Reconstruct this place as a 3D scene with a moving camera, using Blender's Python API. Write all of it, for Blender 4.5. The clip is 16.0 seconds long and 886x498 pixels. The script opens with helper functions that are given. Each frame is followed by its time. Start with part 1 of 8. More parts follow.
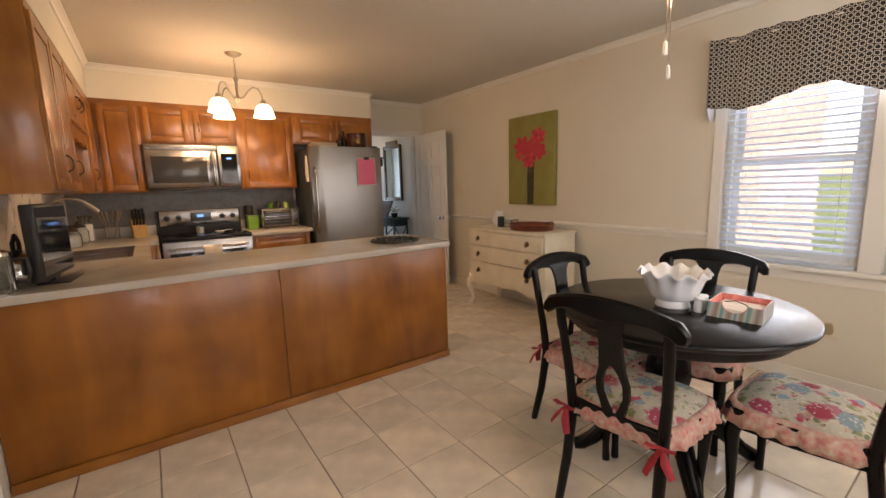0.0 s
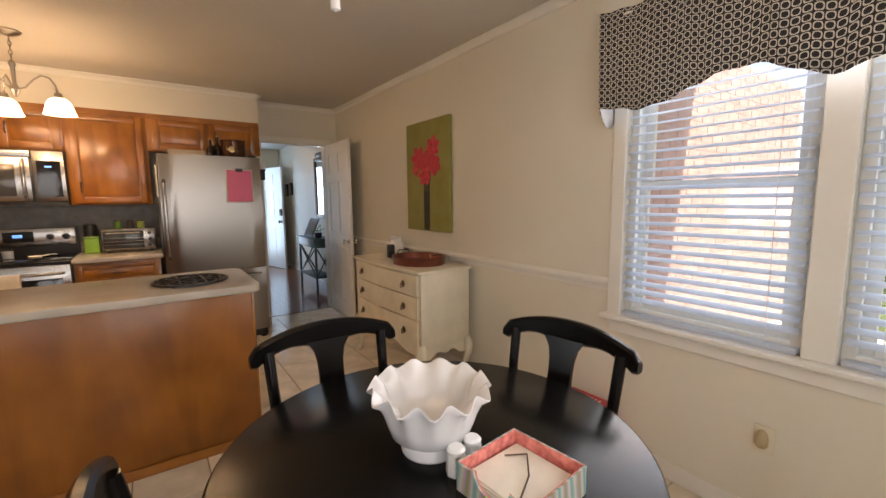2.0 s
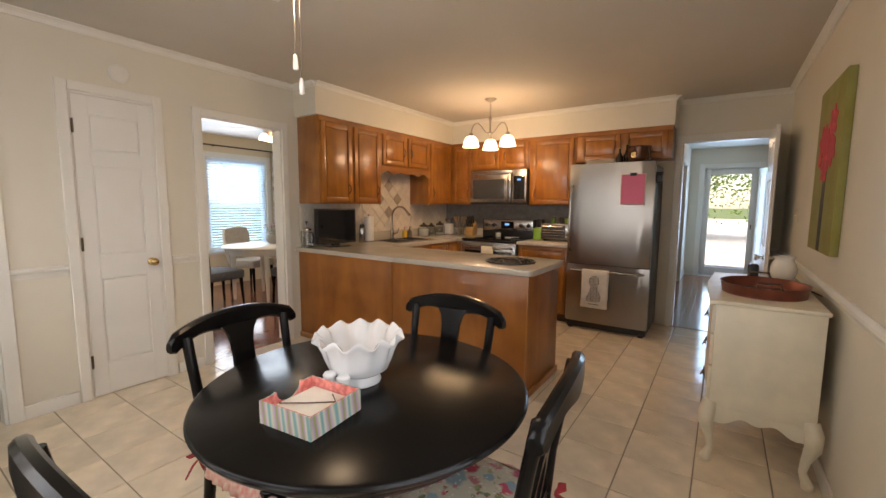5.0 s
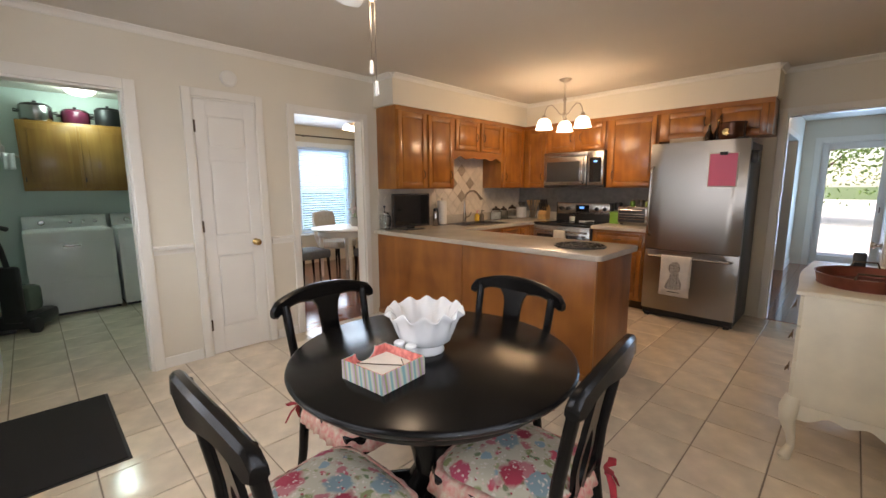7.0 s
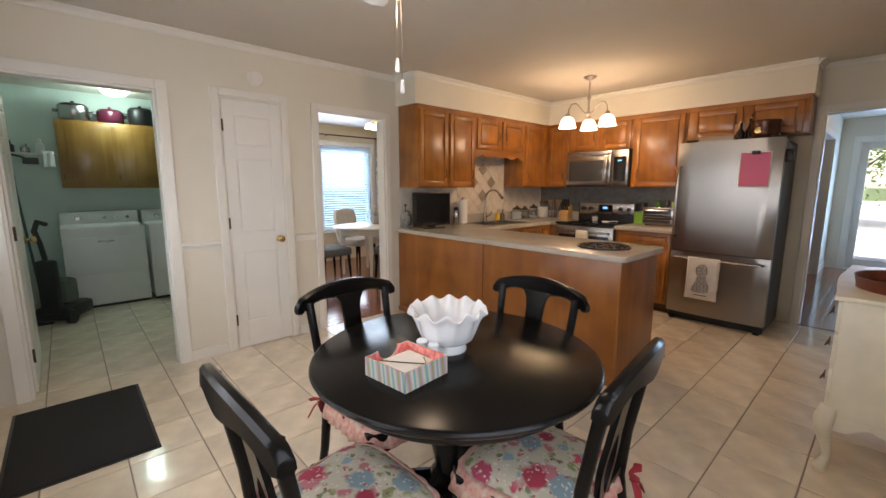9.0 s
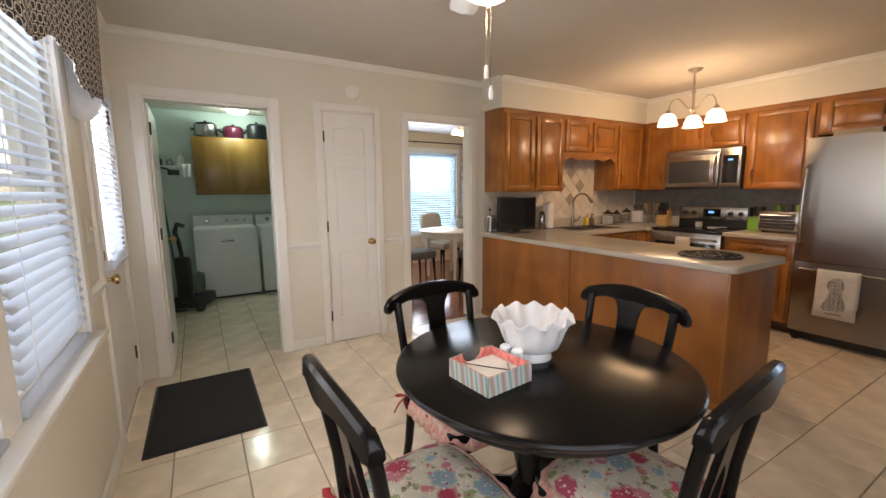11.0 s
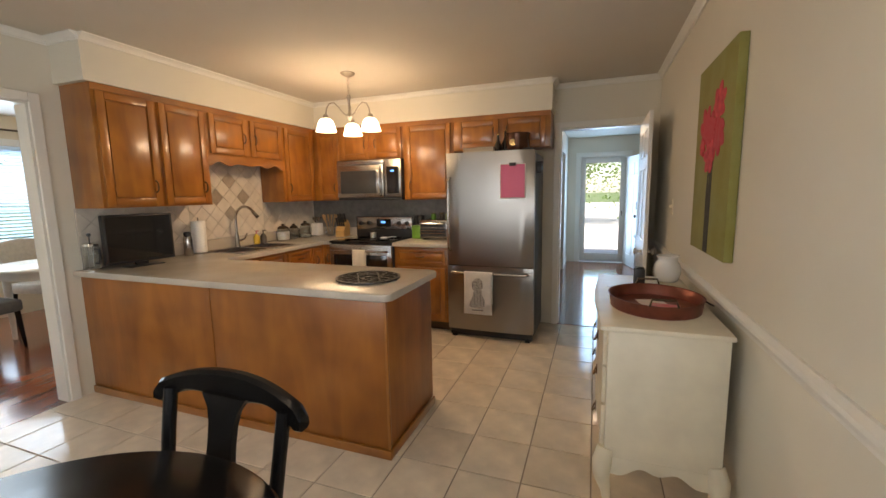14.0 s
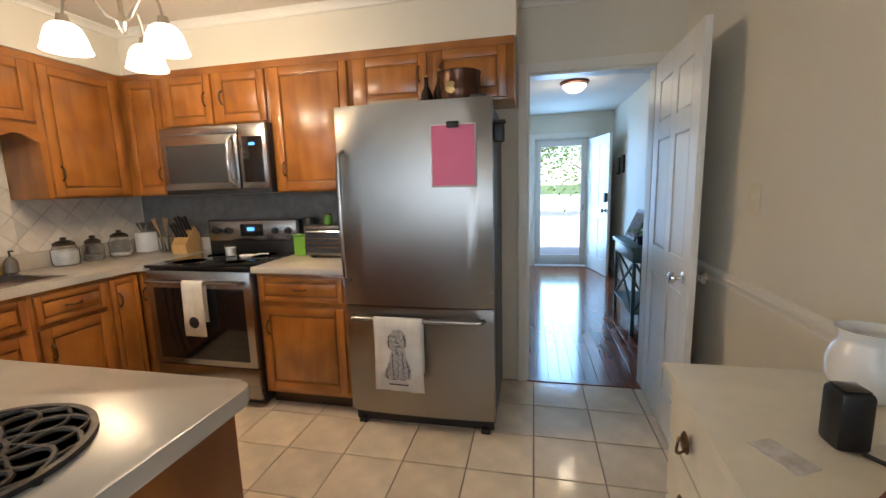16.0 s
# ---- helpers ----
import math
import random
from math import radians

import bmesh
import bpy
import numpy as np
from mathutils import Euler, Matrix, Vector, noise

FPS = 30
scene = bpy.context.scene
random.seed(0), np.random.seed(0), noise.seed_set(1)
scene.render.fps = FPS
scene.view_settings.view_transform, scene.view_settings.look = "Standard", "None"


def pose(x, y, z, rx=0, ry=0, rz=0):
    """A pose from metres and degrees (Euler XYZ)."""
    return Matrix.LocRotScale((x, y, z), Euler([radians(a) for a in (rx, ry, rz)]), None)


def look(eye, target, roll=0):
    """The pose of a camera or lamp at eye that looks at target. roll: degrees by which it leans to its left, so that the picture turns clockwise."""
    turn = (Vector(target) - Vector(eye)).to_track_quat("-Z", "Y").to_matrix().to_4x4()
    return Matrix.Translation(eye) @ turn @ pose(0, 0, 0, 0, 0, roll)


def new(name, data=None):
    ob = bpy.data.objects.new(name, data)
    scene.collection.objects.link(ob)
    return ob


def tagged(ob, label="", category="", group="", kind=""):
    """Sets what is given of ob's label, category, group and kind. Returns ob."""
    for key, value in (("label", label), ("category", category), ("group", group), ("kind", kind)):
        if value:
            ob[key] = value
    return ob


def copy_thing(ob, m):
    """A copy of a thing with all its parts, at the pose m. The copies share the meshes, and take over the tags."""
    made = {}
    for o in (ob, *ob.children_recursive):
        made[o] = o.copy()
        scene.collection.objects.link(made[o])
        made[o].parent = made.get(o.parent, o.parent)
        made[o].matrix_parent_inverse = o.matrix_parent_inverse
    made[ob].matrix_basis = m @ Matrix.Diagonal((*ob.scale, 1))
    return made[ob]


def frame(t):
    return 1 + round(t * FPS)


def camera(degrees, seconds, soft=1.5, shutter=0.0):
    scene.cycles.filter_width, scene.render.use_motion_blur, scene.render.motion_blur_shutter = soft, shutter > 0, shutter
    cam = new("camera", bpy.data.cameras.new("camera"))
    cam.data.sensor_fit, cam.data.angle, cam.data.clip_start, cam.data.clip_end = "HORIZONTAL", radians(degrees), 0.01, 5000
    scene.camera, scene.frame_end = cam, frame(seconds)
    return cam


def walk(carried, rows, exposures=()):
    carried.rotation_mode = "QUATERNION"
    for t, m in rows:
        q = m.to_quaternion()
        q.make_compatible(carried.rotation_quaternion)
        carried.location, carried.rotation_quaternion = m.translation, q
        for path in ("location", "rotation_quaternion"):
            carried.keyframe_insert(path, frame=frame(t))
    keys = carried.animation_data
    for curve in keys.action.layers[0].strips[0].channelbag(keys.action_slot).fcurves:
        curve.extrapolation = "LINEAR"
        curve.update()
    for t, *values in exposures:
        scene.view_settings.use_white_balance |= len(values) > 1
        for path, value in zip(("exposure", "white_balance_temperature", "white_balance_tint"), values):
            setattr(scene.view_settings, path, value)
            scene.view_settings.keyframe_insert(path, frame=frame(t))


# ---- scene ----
cam = camera(94.4, 16.0)
PATH = [
    (0, (1.165, 0.518, 1.333), (2.306, 2.131, 1.025), -1.7),
    (0.5, (1.457, 0.597, 1.36), (2.674, 2.156, 1.065), -2.3),
    (1, (1.798, 0.57, 1.352), (3.049, 2.104, 1.064), -1.1),
    (1.5, (2.183, 0.603, 1.327), (3.465, 2.111, 1.042), -0.2),
    (2, (2.527, 0.599, 1.367), (3.678, 2.217, 1.126), -0.6),
    (2.5, (2.888, 0.566, 1.36), (3.733, 2.361, 1.105), 1.6),
    (3, (3.204, 0.57, 1.347), (3.762, 2.471, 1.074), 1.1),
    (3.5, (3.482, 0.59, 1.367), (3.633, 2.567, 1.101), 0.3),
    (4, (3.75, 0.582, 1.352), (3.29, 2.516, 1.139), 3.3),
    (4.5, (3.893, 0.555, 1.347), (3.009, 2.337, 1.148), 1.5),
    (5, (4.011, 0.458, 1.347), (2.892, 2.102, 1.132), 0.4),
    (7.5, (4.132, 0.388, 1.372), (2.721, 1.773, 1.068), -0.2),
    (8, (4.125, 0.379, 1.37), (2.697, 1.746, 1.069), -0.1),
    (8.5, (4.119, 0.375, 1.372), (2.68, 1.731, 1.068), -0.1),
    (9, (4.115, 0.385, 1.368), (2.657, 1.72, 1.064), -0.0),
    (9.5, (4.117, 0.394, 1.372), (2.606, 1.669, 1.069), -0.0),
    (10, (4.108, 0.385, 1.369), (2.5, 1.538, 1.078), -0.1),
    (10.2, (4.113, 0.378, 1.371), (2.45, 1.465, 1.083), -0.3),
    (11.25, (4.118, 0.372, 1.372), (2.42, 1.383, 1.09), -0.6),
    (12.3, (4.12, 0.368, 1.375), (2.52, 1.535, 1.106), -1.0),
    (12.5, (4.1, 0.4, 1.374), (2.607, 1.698, 1.101), -1.1),
    (13, (4.059, 0.595, 1.378), (2.895, 2.195, 1.086), -1.3),
    (13.5, (4.028, 0.885, 1.368), (3.153, 2.656, 1.052), -0.9),
    (14, (3.945, 1.221, 1.411), (3.257, 3.08, 1.143), -1.0),
    (14.5, (3.894, 1.601, 1.388), (3.237, 3.47, 1.108), -0.3),
    (15, (3.808, 1.994, 1.384), (3.164, 3.864, 1.083), -0.4),
    (15.5, (3.69, 2.432, 1.389), (3.259, 4.361, 1.083), -1.7),
    (16, (3.633, 2.888, 1.36), (3.208, 4.819, 1.059), -1.6),
]
EXPOSURES = [(0.0, 1.35, 8250, 25), (1.0, 1.32, 7850, 25), (2.5, 1.17, 8300, 20), (3.5, 1.12, 9400, 15), (4.0, 1.19, 10100, 12), (4.5, 1.22, 8800, 16), (5.0, 1.27, 7800, 20),
             (8.0, 1.34, 7150, 20), (10.0, 1.34, 7100, 19), (12.4, 1.32, 8200, 26), (13.0, 1.32, 7550, 22), (14.0, 1.44, 7250, 15), (15.0, 1.58, 6600, 15), (16.0, 1.73, 6000, 10)]
walk(cam, [(t, look(eye, target, roll)) for t, eye, target, roll in PATH], EXPOSURES)

# ---- world and light ----
world = bpy.data.worlds.new("sky")
scene.world = world
world.use_nodes = True
_wn = world.node_tree.nodes
_sky = _wn.new("ShaderNodeTexSky")
_sky.sky_type, _sky.sun_disc = "NISHITA", False
_sky.sun_elevation, _sky.sun_rotation = radians(58), radians(163)
world.node_tree.links.new(_sky.outputs[0], _wn["Background"].inputs[0])
_wn["Background"].inputs[1].default_value = 0.15
sun = new("sun", bpy.data.lights.new("sun", "SUN"))
sun.data.energy, sun.data.angle, sun.data.color = 5.0, radians(0.5), (1.0, 0.94, 0.86)
sun.matrix_world = look((2.0, -6.5, 11), (0, 0, 0))


def lamp(name, kind, energy, colour, m, size=0.1, size_y=None):
    ob = new(name, bpy.data.lights.new(name, kind))
    ob.data.energy, ob.data.color = energy, colour
    if kind == "AREA":
        ob.data.shape = "RECTANGLE" if size_y else "DISK"
        ob.data.size = size
        if size_y:
            ob.data.size_y = size_y
    else:
        ob.data.shadow_soft_size = size
    ob.matrix_world = m
    return ob


# daylight in the window openings: a little behind the slats, the rest as they let it into the rooms
for y in (0.565, 1.40):
    lamp("daylight", "AREA", 1.7, (0.50, 0.74, 1.0), pose(4.545, y, 1.42, 0, 90, 0), 1.2, 0.64)
for x in (2.245, 3.155):
    lamp("daylight", "AREA", 1.8, (0.70, 0.86, 1.0), pose(x, -0.13, 1.42, 90, 0, 0), 0.66, 1.2)
for y, w in ((3.185, 0.75), (4.3, 0.92)):
    lamp("daylight", "AREA", 9.0, (0.42, 0.72, 1.0), pose(-2.85, y, 1.31, 0, -90, 0), 1.4, w)
lamp("daylight", "AREA", 7.5, (0.82, 0.91, 1.0), pose(4.44, 0.86, 1.45, 0, 90, 0), 1.3, 1.6)
lamp("daylight", "AREA", 7.5, (0.86, 0.93, 1.0), pose(2.7, 0.0, 1.45, 90, 0, 0), 1.5, 1.3)
lamp("daylight", "AREA", 13, (0.74, 0.88, 1.0), pose(-2.75, 3.7, 1.35, 0, -90, 0), 1.3, 1.8)
lamp("daylight", "AREA", 12, (0.34, 0.62, 1.0), pose(4.08, 9.78, 1.2, -90, 0, 0), 0.6, 1.8)
lamp("daylight", "AREA", 5.0, (0.76, 0.89, 1.0), pose(1.0, -0.13, 1.45, 90, 0, 0), 0.5, 0.9)

# ---- materials ----
def mat(name, base, rough=0.6, metal=0.0, vary=0.12, scale=6.0, bump=0.0, bump_scale=80.0, coat=0.0, second=None, random_amount=0.0, stretch=(1, 1, 1), ior=None):
    """Paint, plaster, stone and the like: broad mottling and fine grain round one base colour."""
    m = bpy.data.materials.new(name)
    m.use_nodes = True
    n, l = m.node_tree.nodes, m.node_tree.links
    b = n["Principled BSDF"]
    b.inputs["Roughness"].default_value, b.inputs["Metallic"].default_value = rough, metal
    b.inputs["Coat Weight"].default_value = coat
    b.inputs["Coat Roughness"].default_value = 0.12
    co = n.new("ShaderNodeTexCoord")
    mp = n.new("ShaderNodeMapping")
    mp.inputs["Scale"].default_value = stretch
    l.new(co.outputs["Object"], mp.inputs[0])
    big, fine = n.new("ShaderNodeTexNoise"), n.new("ShaderNodeTexNoise")
    big.inputs["Scale"].default_value, big.inputs["Detail"].default_value = scale, 5
    fine.inputs["Scale"].default_value, fine.inputs["Detail"].default_value = bump_scale, 3
    l.new(mp.outputs[0], big.inputs["Vector"])
    l.new(mp.outputs[0], fine.inputs["Vector"])
    mix = n.new("ShaderNodeMix")
    mix.data_type = "RGBA"
    dark = second or [c * (1 - vary) for c in base]
    mix.inputs["A"].default_value, mix.inputs["B"].default_value = (*dark, 1), (*[min(1, c * (1 + vary * 0.5)) for c in base], 1)
    ramp = n.new("ShaderNodeMapRange")
    ramp.inputs["From Min"].default_value, ramp.inputs["From Max"].default_value = 0.3, 0.7
    l.new(big.outputs["Fac"], ramp.inputs["Value"])
    l.new(ramp.outputs[0], mix.inputs["Factor"])
    out = mix.outputs["Result"]
    if random_amount:
        info, hsv, mr = n.new("ShaderNodeObjectInfo"), n.new("ShaderNodeHueSaturation"), n.new("ShaderNodeMapRange")
        mr.inputs["To Min"].default_value, mr.inputs["To Max"].default_value = 1 - random_amount, 1 + random_amount
        l.new(info.outputs["Random"], mr.inputs["Value"])
        l.new(mr.outputs[0], hsv.inputs["Value"])
        l.new(out, hsv.inputs["Color"])
        out = hsv.outputs["Color"]
    l.new(out, b.inputs["Base Color"])
    rr = n.new("ShaderNodeMapRange")
    rr.inputs["To Min"].default_value, rr.inputs["To Max"].default_value = max(0.02, rough * 0.85), min(1, rough * 1.15)
    l.new(fine.outputs["Fac"], rr.inputs["Value"])
    l.new(rr.outputs[0], b.inputs["Roughness"])
    if bump:
        bp = n.new("ShaderNodeBump")
        bp.inputs["Strength"].default_value, bp.inputs["Distance"].default_value = bump, 0.004
        l.new(fine.outputs["Fac"], bp.inputs["Height"])
        l.new(bp.outputs[0], b.inputs["Normal"])
    if ior:
        b.inputs["IOR"].default_value = ior
    return m


def wood(name, light, dark, rough=0.35, grain=(14, 14, 1.2), coat=0.25, blotch=2.2, bump=0.08, random_amount=0.0):
    """Stained wood: stretched grain over slow blotches."""
    m = bpy.data.materials.new(name)
    m.use_nodes = True
    n, l = m.node_tree.nodes, m.node_tree.links
    b = n["Principled BSDF"]
    b.inputs["Coat Weight"].default_value, b.inputs["Coat Roughness"].default_value = coat, 0.1
    co, mp = n.new("ShaderNodeTexCoord"), n.new("ShaderNodeMapping")
    mp.inputs["Scale"].default_value = grain
    l.new(co.outputs["Object"], mp.inputs[0])
    g, s, fine = n.new("ShaderNodeTexNoise"), n.new("ShaderNodeTexNoise"), n.new("ShaderNodeTexNoise")
    g.inputs["Scale"].default_value, g.inputs["Detail"].default_value, g.inputs["Distortion"].default_value = 1.0, 6, 1.2
    s.inputs["Scale"].default_value, s.inputs["Detail"].default_value = blotch, 2
    fine.inputs["Scale"].default_value, fine.inputs["Detail"].default_value = 9, 4
    l.new(mp.outputs[0], g.inputs["Vector"])
    l.new(mp.outputs[0], fine.inputs["Vector"])
    l.new(co.outputs["Object"], s.inputs["Vector"])
    add = n.new("ShaderNodeMath")
    add.operation = "MULTIPLY_ADD"
    add.inputs[1].default_value = 0.45
    l.new(g.outputs["Fac"], add.inputs[0])
    sc = n.new("ShaderNodeMath")
    sc.operation = "MULTIPLY"
    sc.inputs[1].default_value = 0.55
    l.new(s.outputs["Fac"], sc.inputs[0])
    l.new(sc.outputs[0], add.inputs[2])
    ramp = n.new("ShaderNodeMapRange")
    ramp.inputs["From Min"].default_value, ramp.inputs["From Max"].default_value = 0.34, 0.66
    l.new(add.outputs[0], ramp.inputs["Value"])
    mix = n.new("ShaderNodeMix")
    mix.data_type = "RGBA"
    mix.inputs["A"].default_value, mix.inputs["B"].default_value = (*dark, 1), (*light, 1)
    l.new(ramp.outputs[0], mix.inputs["Factor"])
    out = mix.outputs["Result"]
    if random_amount:
        info, hsv, mr = n.new("ShaderNodeObjectInfo"), n.new("ShaderNodeHueSaturation"), n.new("ShaderNodeMapRange")
        mr.inputs["To Min"].default_value, mr.inputs["To Max"].default_value = 1 - random_amount, 1 + random_amount
        l.new(info.outputs["Random"], mr.inputs["Value"])
        l.new(mr.outputs[0], hsv.inputs["Value"])
        l.new(out, hsv.inputs["Color"])
        out = hsv.outputs["Color"]
    l.new(out, b.inputs["Base Color"])
    rr = n.new("ShaderNodeMapRange")
    rr.inputs["To Min"].default_value, rr.inputs["To Max"].default_value = rough * 0.8, rough * 1.25
    l.new(fine.outputs["Fac"], rr.inputs["Value"])
    l.new(rr.outputs[0], b.inputs["Roughness"])
    bp = n.new("ShaderNodeBump")
    bp.inputs["Strength"].default_value, bp.inputs["Distance"].default_value = bump, 0.002
    l.new(fine.outputs["Fac"], bp.inputs["Height"])
    l.new(bp.outputs[0], b.inputs["Normal"])
    return m


def glow(name, colour, strength, surface=0.3):
    m = bpy.data.materials.new(name)
    m.use_nodes = True
    b = m.node_tree.nodes["Principled BSDF"]
    b.inputs["Base Color"].default_value = (*[min(1, c) for c in colour], 1)
    b.inputs["Emission Color"].default_value, b.inputs["Emission Strength"].default_value = (*colour, 1), strength
    b.inputs["Roughness"].default_value = surface
    return m


def glass(name, tint=(1, 1, 1), rough=0.0):
    m = bpy.data.materials.new(name)
    m.use_nodes = True
    b = m.node_tree.nodes["Principled BSDF"]
    b.inputs["Base Color"].default_value, b.inputs["Roughness"].default_value = (*tint, 1), rough
    b.inputs["Transmission Weight"].default_value, b.inputs["IOR"].default_value = 1.0, 1.45
    return m


def brushed(name, base, rough=0.28, along=(260, 260, 1.2)):
    """Brushed steel: fine streaks in the gloss."""
    m = bpy.data.materials.new(name)
    m.use_nodes = True
    n, l = m.node_tree.nodes, m.node_tree.links
    b = n["Principled BSDF"]
    b.inputs["Base Color"].default_value, b.inputs["Metallic"].default_value = (*base, 1), 1.0
    co, mp, g, rr, bp = (n.new(k) for k in ("ShaderNodeTexCoord", "ShaderNodeMapping", "ShaderNodeTexNoise", "ShaderNodeMapRange", "ShaderNodeBump"))
    mp.inputs["Scale"].default_value = along
    g.inputs["Scale"].default_value, g.inputs["Detail"].default_value = 2.0, 4
    rr.inputs["To Min"].default_value, rr.inputs["To Max"].default_value = rough * 0.9, rough * 1.12
    bp.inputs["Strength"].default_value, bp.inputs["Distance"].default_value = 0.006, 0.0005
    b.inputs["Anisotropic"].default_value = 0.6
    l.new(co.outputs["Object"], mp.inputs[0])
    l.new(mp.outputs[0], g.inputs["Vector"])
    l.new(g.outputs["Fac"], rr.inputs["Value"])
    l.new(rr.outputs[0], b.inputs["Roughness"])
    l.new(g.outputs["Fac"], bp.inputs["Height"])
    l.new(bp.outputs[0], b.inputs["Normal"])
    return m


M_WALL = mat("cream_wall_paint", (0.72, 0.68, 0.58), 0.55, vary=0.05, scale=1.3, bump=0.12, bump_scale=260)
M_WALL_GREEN = mat("pale_green_wall_paint", (0.55, 0.65, 0.60), 0.6, vary=0.05, scale=1.3, bump=0.12, bump_scale=260)
M_WALL_TAN = mat("tan_wall_paint", (0.72, 0.62, 0.46), 0.6, vary=0.05, scale=1.3, bump=0.1, bump_scale=260)
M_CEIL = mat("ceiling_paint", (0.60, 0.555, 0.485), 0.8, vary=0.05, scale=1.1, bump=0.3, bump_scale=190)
M_TRIM = mat("white_trim_paint", (0.78, 0.76, 0.7), 0.38, vary=0.04, scale=3, bump=0.05)
M_DOOR = mat("white_door_paint", (0.8, 0.79, 0.75), 0.35, vary=0.04, scale=3, bump=0.05)
M_GROUT = mat("tile_grout", (0.3, 0.24, 0.18), 0.9, vary=0.2, scale=8, bump=0.2)
M_TILE = mat("beige_ceramic_tile", (0.79, 0.68, 0.53), 0.12, vary=0.2, scale=5, bump=0.35, bump_scale=9, random_amount=0.06)
M_CAB = wood("honey_stained_cabinet_wood", (0.42, 0.158, 0.026), (0.19, 0.060, 0.0085), 0.3, grain=(8, 8, 1.3), coat=0.5, blotch=4.0)
M_CABH = wood("honey_stained_rail_wood", (0.40, 0.15, 0.025), (0.20, 0.063, 0.009), 0.32, grain=(1.3, 1.3, 8), coat=0.5, blotch=4.5)
M_COUNTER = mat("greige_solid_surface", (0.5, 0.45, 0.38), 0.24, vary=0.1, scale=4, bump_scale=300, second=(0.44, 0.39, 0.33))
M_BLACK = mat("black_satin_lacquer", (0.005, 0.0045, 0.0045), 0.24, vary=0.3, scale=5, bump_scale=5, ior=1.3)
M_BLACKGLASS = mat("black_glass", (0.01, 0.01, 0.011), 0.06, vary=0.1)
M_BLACKPLASTIC = mat("black_plastic", (0.015, 0.015, 0.016), 0.4, vary=0.2, bump=0.05)
M_STEEL = brushed("brushed_stainless_steel", (0.31, 0.295, 0.28), 0.3)
M_STEELH = brushed("brushed_stainless_steel_across", (0.4, 0.385, 0.37), 0.25, along=(1.2, 1.2, 260))
M_CHROME = mat("polished_chrome", (0.75, 0.75, 0.74), 0.12, 1.0, vary=0.03)
M_WHITE = mat("white_glazed_ceramic", (0.82, 0.81, 0.79), 0.18, vary=0.03, coat=0.3)
M_CHEST = mat("cream_distressed_paint", (0.78, 0.72, 0.58), 0.45, vary=0.1, scale=7, bump=0.12, bump_scale=60)
M_REDWOOD = wood("red_brown_floor_wood", (0.30, 0.095, 0.04), (0.15, 0.04, 0.016), 0.16, grain=(14, 1.2, 14), coat=0.4, random_amount=0.15)
M_BLIND = mat("white_blind_slat", (0.82, 0.84, 0.86), 0.45, vary=0.03)
_n, _l = M_BLIND.node_tree.nodes, M_BLIND.node_tree.links
_mix, _tr = _n.new("ShaderNodeMixShader"), _n.new("ShaderNodeBsdfTranslucent")
_mix.inputs[0].default_value = 0.6
_tr.inputs["Color"].default_value = (0.78, 0.84, 0.92, 1)
_l.new(_n["Principled BSDF"].outputs[0], _mix.inputs[1])
_l.new(_tr.outputs[0], _mix.inputs[2])
_l.new(_mix.outputs[0], _n["Material Output"].inputs["Surface"])
M_BRASS = mat("brass", (0.6, 0.42, 0.18), 0.25, 1.0, vary=0.1)
M_IRON = mat("wrought_iron", (0.06, 0.058, 0.056), 0.38, 0.7, vary=0.4, scale=40, bump=0.2, bump_scale=150)
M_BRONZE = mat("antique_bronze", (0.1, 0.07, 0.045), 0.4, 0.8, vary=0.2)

# ---- building helpers ----
def box(bm, x0, x1, y0, y1, z0, z1, bevel=0.0, seg=2):
    vs = [bm.verts.new((x, y, z)) for x in (x0, x1) for y in (y0, y1) for z in (z0, z1)]
    fs = [bm.faces.new([vs[i] for i in q]) for q in ((0, 1, 3, 2), (4, 6, 7, 5), (0, 4, 5, 1), (2, 3, 7, 6), (0, 2, 6, 4), (1, 5, 7, 3))]
    if bevel:
        es = list({e for f in fs for e in f.edges})
        bmesh.ops.bevel(bm, geom=es, offset=bevel, segments=seg, affect="EDGES", profile=0.5)
    return bm


def boxes(*items, bevel=0.0):
    bm = bmesh.new()
    for it in items:
        box(bm, *it, bevel=bevel)
    return bm


def lathe(bm, profile, n=32, at=(0, 0, 0), axis="z", close=False):
    """Turns (radius, height) pairs about an axis."""
    rings = []
    for r, h in profile:
        ring = []
        for k in range(n):
            a = 2 * math.pi * k / n
            p = (r * math.cos(a), r * math.sin(a), h)
            p = {"z": p, "x": (p[2], p[0], p[1]), "y": (p[1], p[2], p[0])}[axis]
            ring.append(bm.verts.new((p[0] + at[0], p[1] + at[1], p[2] + at[2])))
        rings.append(ring)
    for a, b in zip(rings, rings[1:]):
        for k in range(n):
            bm.faces.new((a[k], a[(k + 1) % n], b[(k + 1) % n], b[k]))
    if profile[0][0] > 1e-5:
        bm.faces.new(rings[0][::-1])
    if profile[-1][0] > 1e-5:
        bm.faces.new(rings[-1])
    return bm


